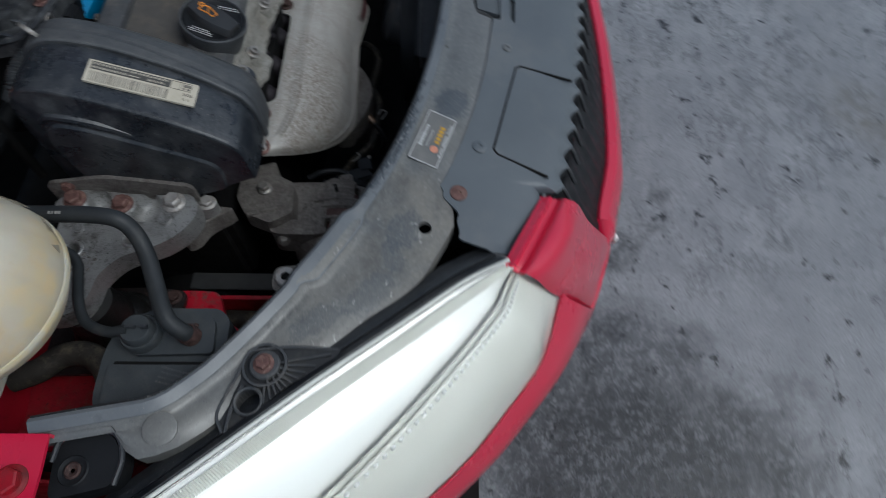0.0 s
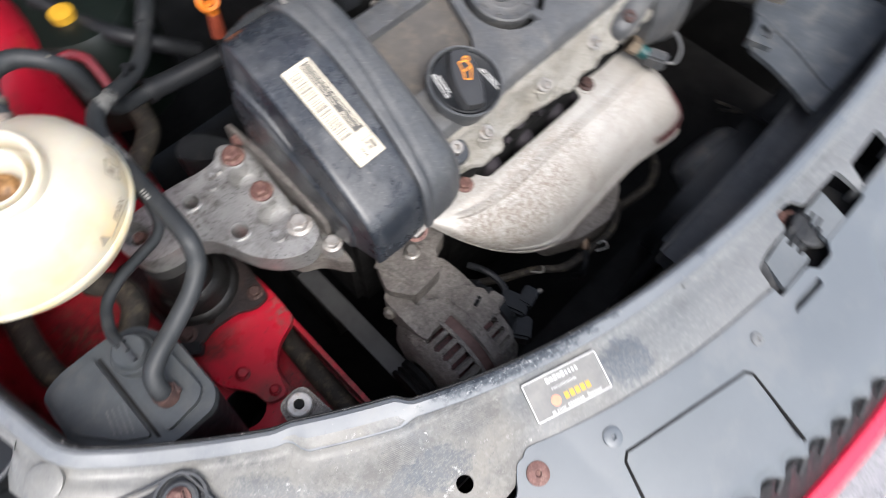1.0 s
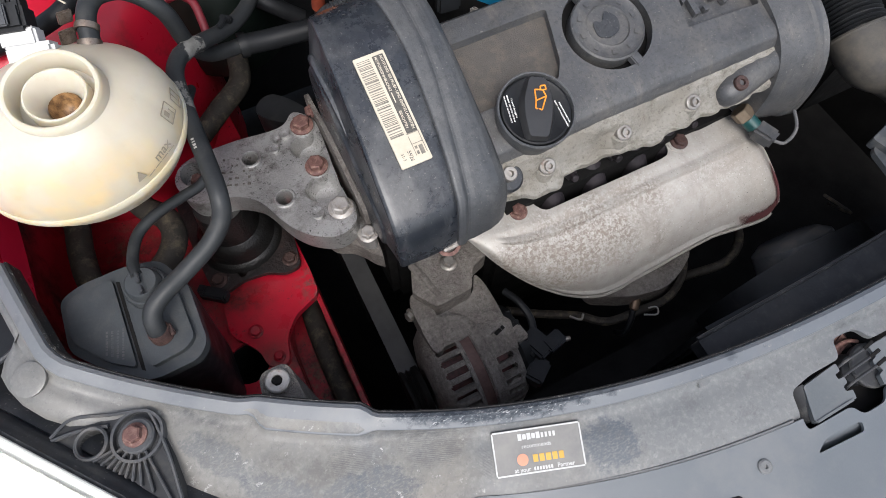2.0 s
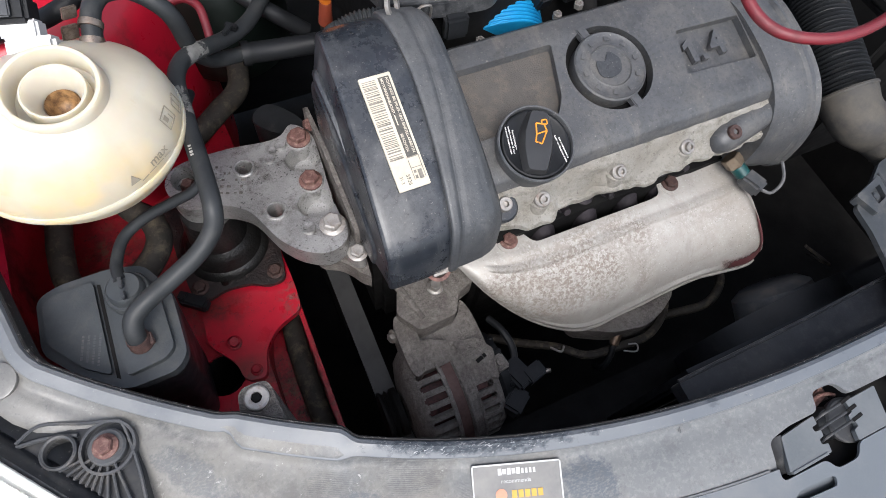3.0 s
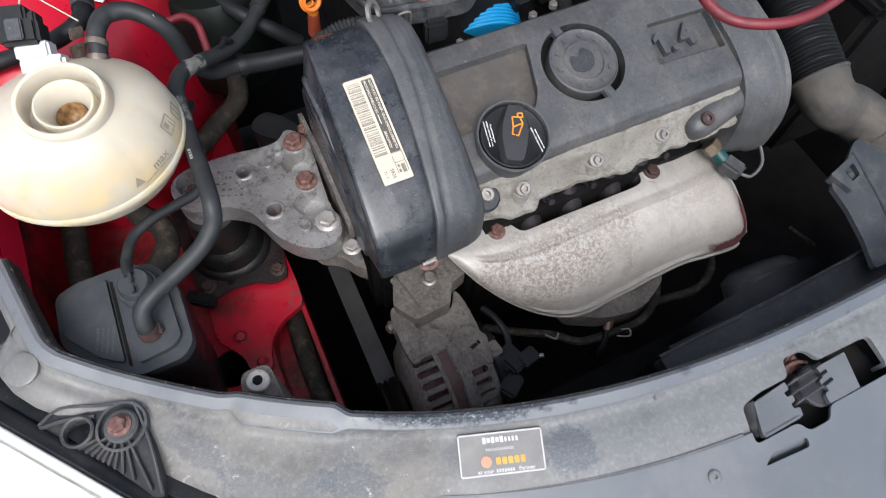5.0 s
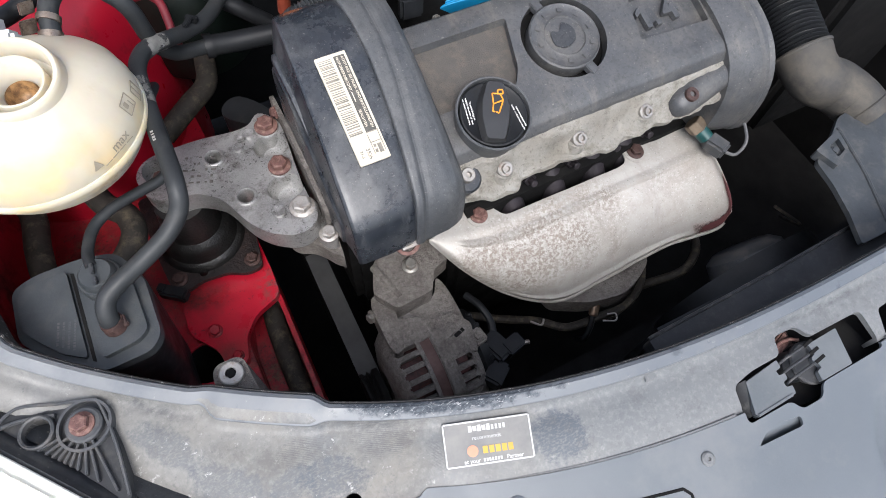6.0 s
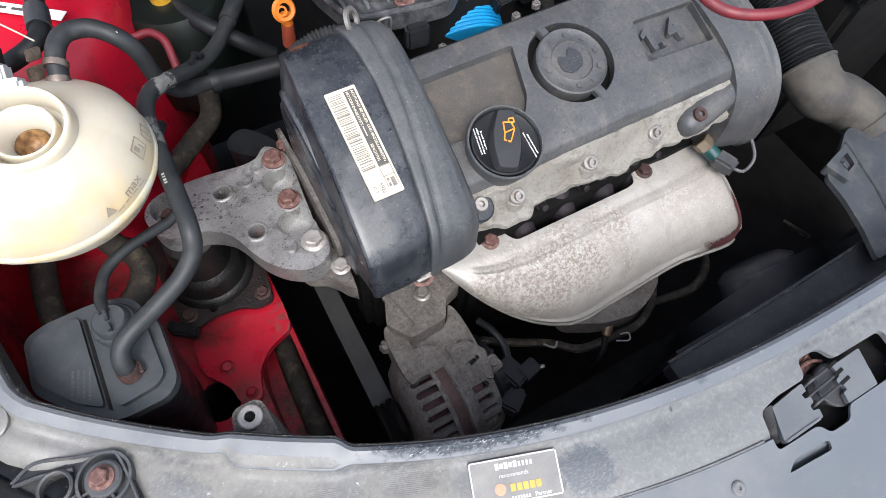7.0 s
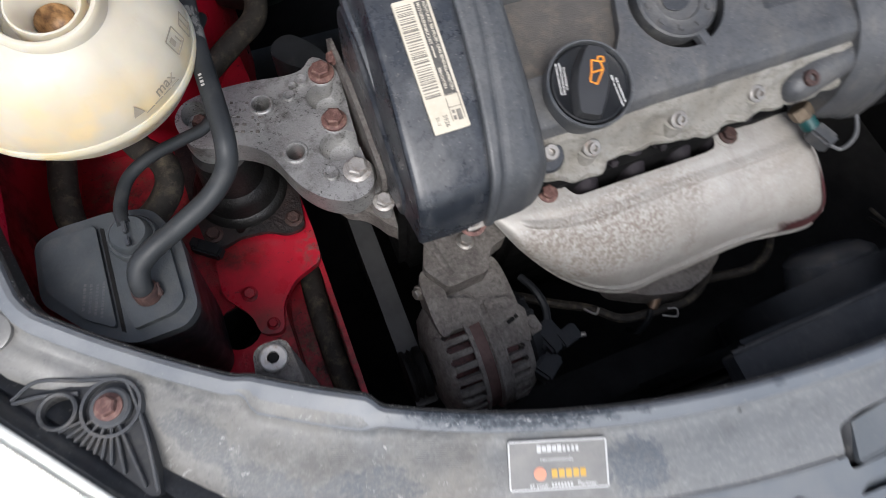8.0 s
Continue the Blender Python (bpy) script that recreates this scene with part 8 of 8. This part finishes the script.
def intake_duct():
    top = thing("intake_duct", (0.33, 0.2, 0.6), "dusty black corrugated intake duct with a muddy smooth elbow", "duct")
    line = [(0.37, 0.36, 0.785), (0.343, 0.3, 0.779), (0.325, 0.245, 0.77), (0.312, 0.19, 0.757)]
    part("corrugated_hose", tube(line, lambda t: 0.0285 + 0.0022 * math.sin(t * 230), 28, 90), BLACK, top, "black corrugated hose")
    part("elbow", tube([(0.3125, 0.194, 0.758), (0.311, 0.176, 0.752), (0.316, 0.16, 0.746), (0.333, 0.147, 0.741), (0.346, 0.124, 0.735), (0.353, 0.1, 0.727)], lambda t: 0.0315 - 0.002 * blend(t, 0.0, 0.25) - 0.0015 * blend(t, 0.5, 1.0), 28, 8), ELBOW, top, "muddy smooth plastic elbow")
    part("mouth_rim", lathe([(0.03, -0.002), (0.0325, -0.002), (0.0332, 0.0), (0.0325, 0.002), (0.03, 0.002)], aim((0.3125, 0.194, 0.758), (0.311, 0.176, 0.752)), 36, True), ELBOW, top)
    for p, q in (((0.3445, 0.1275, 0.7355), (0.347, 0.122, 0.7345)), ((0.35, 0.111, 0.731), (0.3515, 0.105, 0.7295))):
        part("seam_ring", lathe([(0.0265, -0.0012), (0.0285, -0.0012), (0.0292, 0.0), (0.0285, 0.0012), (0.0265, 0.0012)], aim(p, q), 36, True), ELBOW, top)
    # flat housing it runs into, with a raised edge and a clip
    plan = [(0.242, 0.076), (0.286, 0.098), (0.308, 0.112), (0.372, 0.118), (0.42, 0.09), (0.42, -0.02), (0.214, -0.02), (0.228, 0.012), (0.238, 0.046)]
    part("side_housing", slab(round_poly(plan, 0.005), 0.7315, 0.738, None, 0.003), SIDEGREY, top, "dusty blue-grey plastic housing")
    part("raised_edge", tube([(0.296, 0.1, 0.738), (0.288, 0.07, 0.738), (0.279, 0.04, 0.738), (0.262, 0.0, 0.738), (0.255, -0.018, 0.738)], 0.0022, 8, 6), SIDEGREY, top)
    clip = slab(round_poly([(0.245, 0.086), (0.287, 0.097), (0.28, 0.073), (0.252, 0.06)], 0.003), 0.7325, 0.745, None, 0.002)
    ob = part("clip", clip, SIDEGREY, top)
    carve(ob, slab(round_poly([(0.262, 0.084), (0.279, 0.088), (0.275, 0.073), (0.261, 0.069)], 0.002), 0.739, 0.76))
    part("clip_tongue", box((0.268, 0.078, 0.74), (0.01, 0.008, 0.006), (0, 0, 20), 0.0015), SIDEGREY, top)


intake_duct()


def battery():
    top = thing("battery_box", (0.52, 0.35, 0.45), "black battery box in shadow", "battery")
    # near-black case and lid carry the bay's shade in their colour
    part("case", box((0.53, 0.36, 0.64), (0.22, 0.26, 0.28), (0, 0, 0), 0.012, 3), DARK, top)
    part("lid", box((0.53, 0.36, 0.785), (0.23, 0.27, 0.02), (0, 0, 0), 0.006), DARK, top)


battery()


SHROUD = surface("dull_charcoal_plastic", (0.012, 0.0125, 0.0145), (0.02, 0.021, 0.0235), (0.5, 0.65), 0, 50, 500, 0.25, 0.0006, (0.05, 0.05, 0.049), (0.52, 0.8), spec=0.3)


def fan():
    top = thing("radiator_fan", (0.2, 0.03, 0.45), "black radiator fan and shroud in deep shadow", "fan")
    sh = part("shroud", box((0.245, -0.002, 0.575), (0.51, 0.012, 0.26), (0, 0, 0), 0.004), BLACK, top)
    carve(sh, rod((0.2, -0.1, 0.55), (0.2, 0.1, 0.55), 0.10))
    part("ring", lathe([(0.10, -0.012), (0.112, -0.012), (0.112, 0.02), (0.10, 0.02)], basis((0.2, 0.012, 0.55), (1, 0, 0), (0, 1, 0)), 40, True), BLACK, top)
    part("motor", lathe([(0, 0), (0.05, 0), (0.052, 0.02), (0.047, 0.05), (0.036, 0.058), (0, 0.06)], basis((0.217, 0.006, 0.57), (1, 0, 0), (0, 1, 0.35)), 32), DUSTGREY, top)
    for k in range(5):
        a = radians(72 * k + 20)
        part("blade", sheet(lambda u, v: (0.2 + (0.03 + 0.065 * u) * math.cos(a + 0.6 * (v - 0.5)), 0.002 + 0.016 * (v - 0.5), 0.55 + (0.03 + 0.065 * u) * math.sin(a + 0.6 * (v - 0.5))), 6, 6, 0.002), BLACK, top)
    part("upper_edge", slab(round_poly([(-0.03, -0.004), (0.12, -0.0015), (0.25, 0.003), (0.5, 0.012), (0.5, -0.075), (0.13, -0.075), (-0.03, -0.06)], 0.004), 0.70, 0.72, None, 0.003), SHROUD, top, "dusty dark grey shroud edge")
    # paler strip: the light on the dusty upper edge put in as colour
    part("edge_strip", tube([(-0.03, -0.0035, 0.7205), (0.12, -0.001, 0.7205), (0.25, 0.0035, 0.7205), (0.5, 0.0125, 0.7205)], 0.0018, 8, 6), PANELDARK, top, "dusty upper edge, its lit line painted paler")
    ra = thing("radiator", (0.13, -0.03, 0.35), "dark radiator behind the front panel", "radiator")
    # near-black core: shade behind the panel put into the colour
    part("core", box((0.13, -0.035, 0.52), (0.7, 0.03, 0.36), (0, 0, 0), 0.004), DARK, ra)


fan()


WIRE = surface("grey_wire_sleeve", (0.06, 0.062, 0.065), (0.1, 0.1, 0.1), (0.5, 0.6), 0, 60, 300, 0.1, 0.0003)


def sensors():
    top = thing("oxygen_sensor", (0.03, 0.085, 0.50), "brass-coloured oxygen sensor with a dark lead", "sensor")
    part("body", lathe([(0, 0), (0.0085, 0), (0.0085, 0.008), (0.006, 0.01), (0.006, 0.026), (0.0042, 0.028), (0, 0.028)], aim((0.037, 0.094, 0.545), (0.021, 0.076, 0.53)), 18), surface("brassy_steel", (0.16, 0.105, 0.07), (0.28, 0.2, 0.14), (0.35, 0.5), 0.8, 60, 300, 0.2, 0.0005), top)
    part("lead", tube([(0.021, 0.076, 0.53), (0.014, 0.067, 0.522), (0.004, 0.06, 0.505), (0.01, 0.07, 0.47)], 0.004, 8, 5), BLACK, top)
    part("pipe", tube([(-0.12, 0.15, 0.52), (-0.086, 0.128, 0.52), (-0.043, 0.104, 0.52), (-0.013, 0.08, 0.52), (0.03, 0.074, 0.52), (0.075, 0.072, 0.52), (0.112, 0.091, 0.52), (0.138, 0.125, 0.52)], 0.0055, 8, 8), OLDRUBBER, top, "grimy pipe")
    part("wire_clip", tube([(0.03, 0.065, 0.53), (0.045, 0.058, 0.53), (0.05, 0.066, 0.53), (0.04, 0.07, 0.53)], 0.0012, 6, 4), STEEL, top)
    top = thing("temperature_sensor", (0.2, 0.17, 0.68), "black plug with a teal collar and a wire loop", "sensor")
    part("collar", rod((0.181, 0.181, 0.706), (0.187, 0.168, 0.699), 0.0085), TEAL, top)
    part("nut", rod((0.176, 0.19, 0.711), (0.182, 0.179, 0.705), 0.011, None, 6), surface("brass_nut", (0.15, 0.115, 0.08), (0.24, 0.19, 0.14), (0.4, 0.6), 0.7, 60, 300, 0.2, 0.0005), top)
    part("plug", box((0.194, 0.157, 0.695), (0.02, 0.026, 0.018), (0, 0, 20), 0.003), DUSTGREY, top)
    part("lead", tube([(0.199, 0.145, 0.694), (0.21, 0.138, 0.693), (0.228, 0.146, 0.70), (0.236, 0.172, 0.71), (0.234, 0.2, 0.72)], 0.0019, 8, 6), WIRE, top, "thin grey wire")
    top = thing("metal_clip", (-0.045, 0.1, 0.5), "small bright metal clip under the shield", "clip")
    part("clip", tube([(-0.055, 0.105, 0.53), (-0.045, 0.095, 0.53), (-0.038, 0.1, 0.53)], 0.0015, 6, 4), STEEL, top)
    top = thing("panel_support", (-0.375, 0.114, 0.612), "grey steel support post with a socket bolt", "bracket")
    part("post", slab(round_poly([(-0.389, 0.127), (-0.364, 0.127), (-0.36, 0.085), (-0.394, 0.085)], 0.009), 0.612, 0.771, None, 0.003), ALUDIRT, top)
    place("bolt", SOCKET_PLATE, pose(-0.376, 0.114, 0.771, 0, 0, 0), top, "pale socket bolt").scale = (1.15, 1.15, 0.8)
    # near-black plug: the socket's shade put in as colour
    part("socket_hole", rod((-0.376, 0.114, 0.7735), (-0.376, 0.114, 0.7768), 0.0042, None, 6), DARK, top, "near-black hexagon for the socket's shade")


sensors()


def rear_clutter():
    top = thing("fuel_rail", (0.02, 0.40, 0.78), "black fuel rail with plugs behind the rocker cover", "fuel rail")
    part("rail", tube([(-0.03, 0.40, 0.80), (0.03, 0.405, 0.80), (0.12, 0.41, 0.80)], 0.008, 10, 5), BLACK, top)
    for x in (0.015, 0.05, 0.085):
        pl = part("plug", box((x, 0.395, 0.812), (0.018, 0.024, 0.02), (20, 0, 6), 0.002), BLACK, top)
        part("clip", tube([(x - 0.006, 0.388, 0.822), (x, 0.382, 0.826), (x + 0.006, 0.388, 0.822)], 0.0009, 5, 4), STEEL, pl)
        part("lead", tube([(x, 0.405, 0.815), (x + 0.005, 0.43, 0.82), (x + 0.02, 0.46, 0.80)], 0.003, 6, 5), BLACK, pl)


rear_clutter()


def bay_clutter():
    for pts, r, lab in (([(0.12, 0.09, 0.50), (0.18, 0.08, 0.52), (0.235, 0.12, 0.5), (0.25, 0.2, 0.45)], 0.006, "grimy black pipe low in the bay"), ([(0.27, 0.08, 0.62), (0.3, 0.05, 0.6), (0.33, 0.08, 0.55)], 0.002, "thin wire low in the bay")):
        h = hose("low_pipe", pts, r, OLDRUBBER, lab)


bay_clutter()
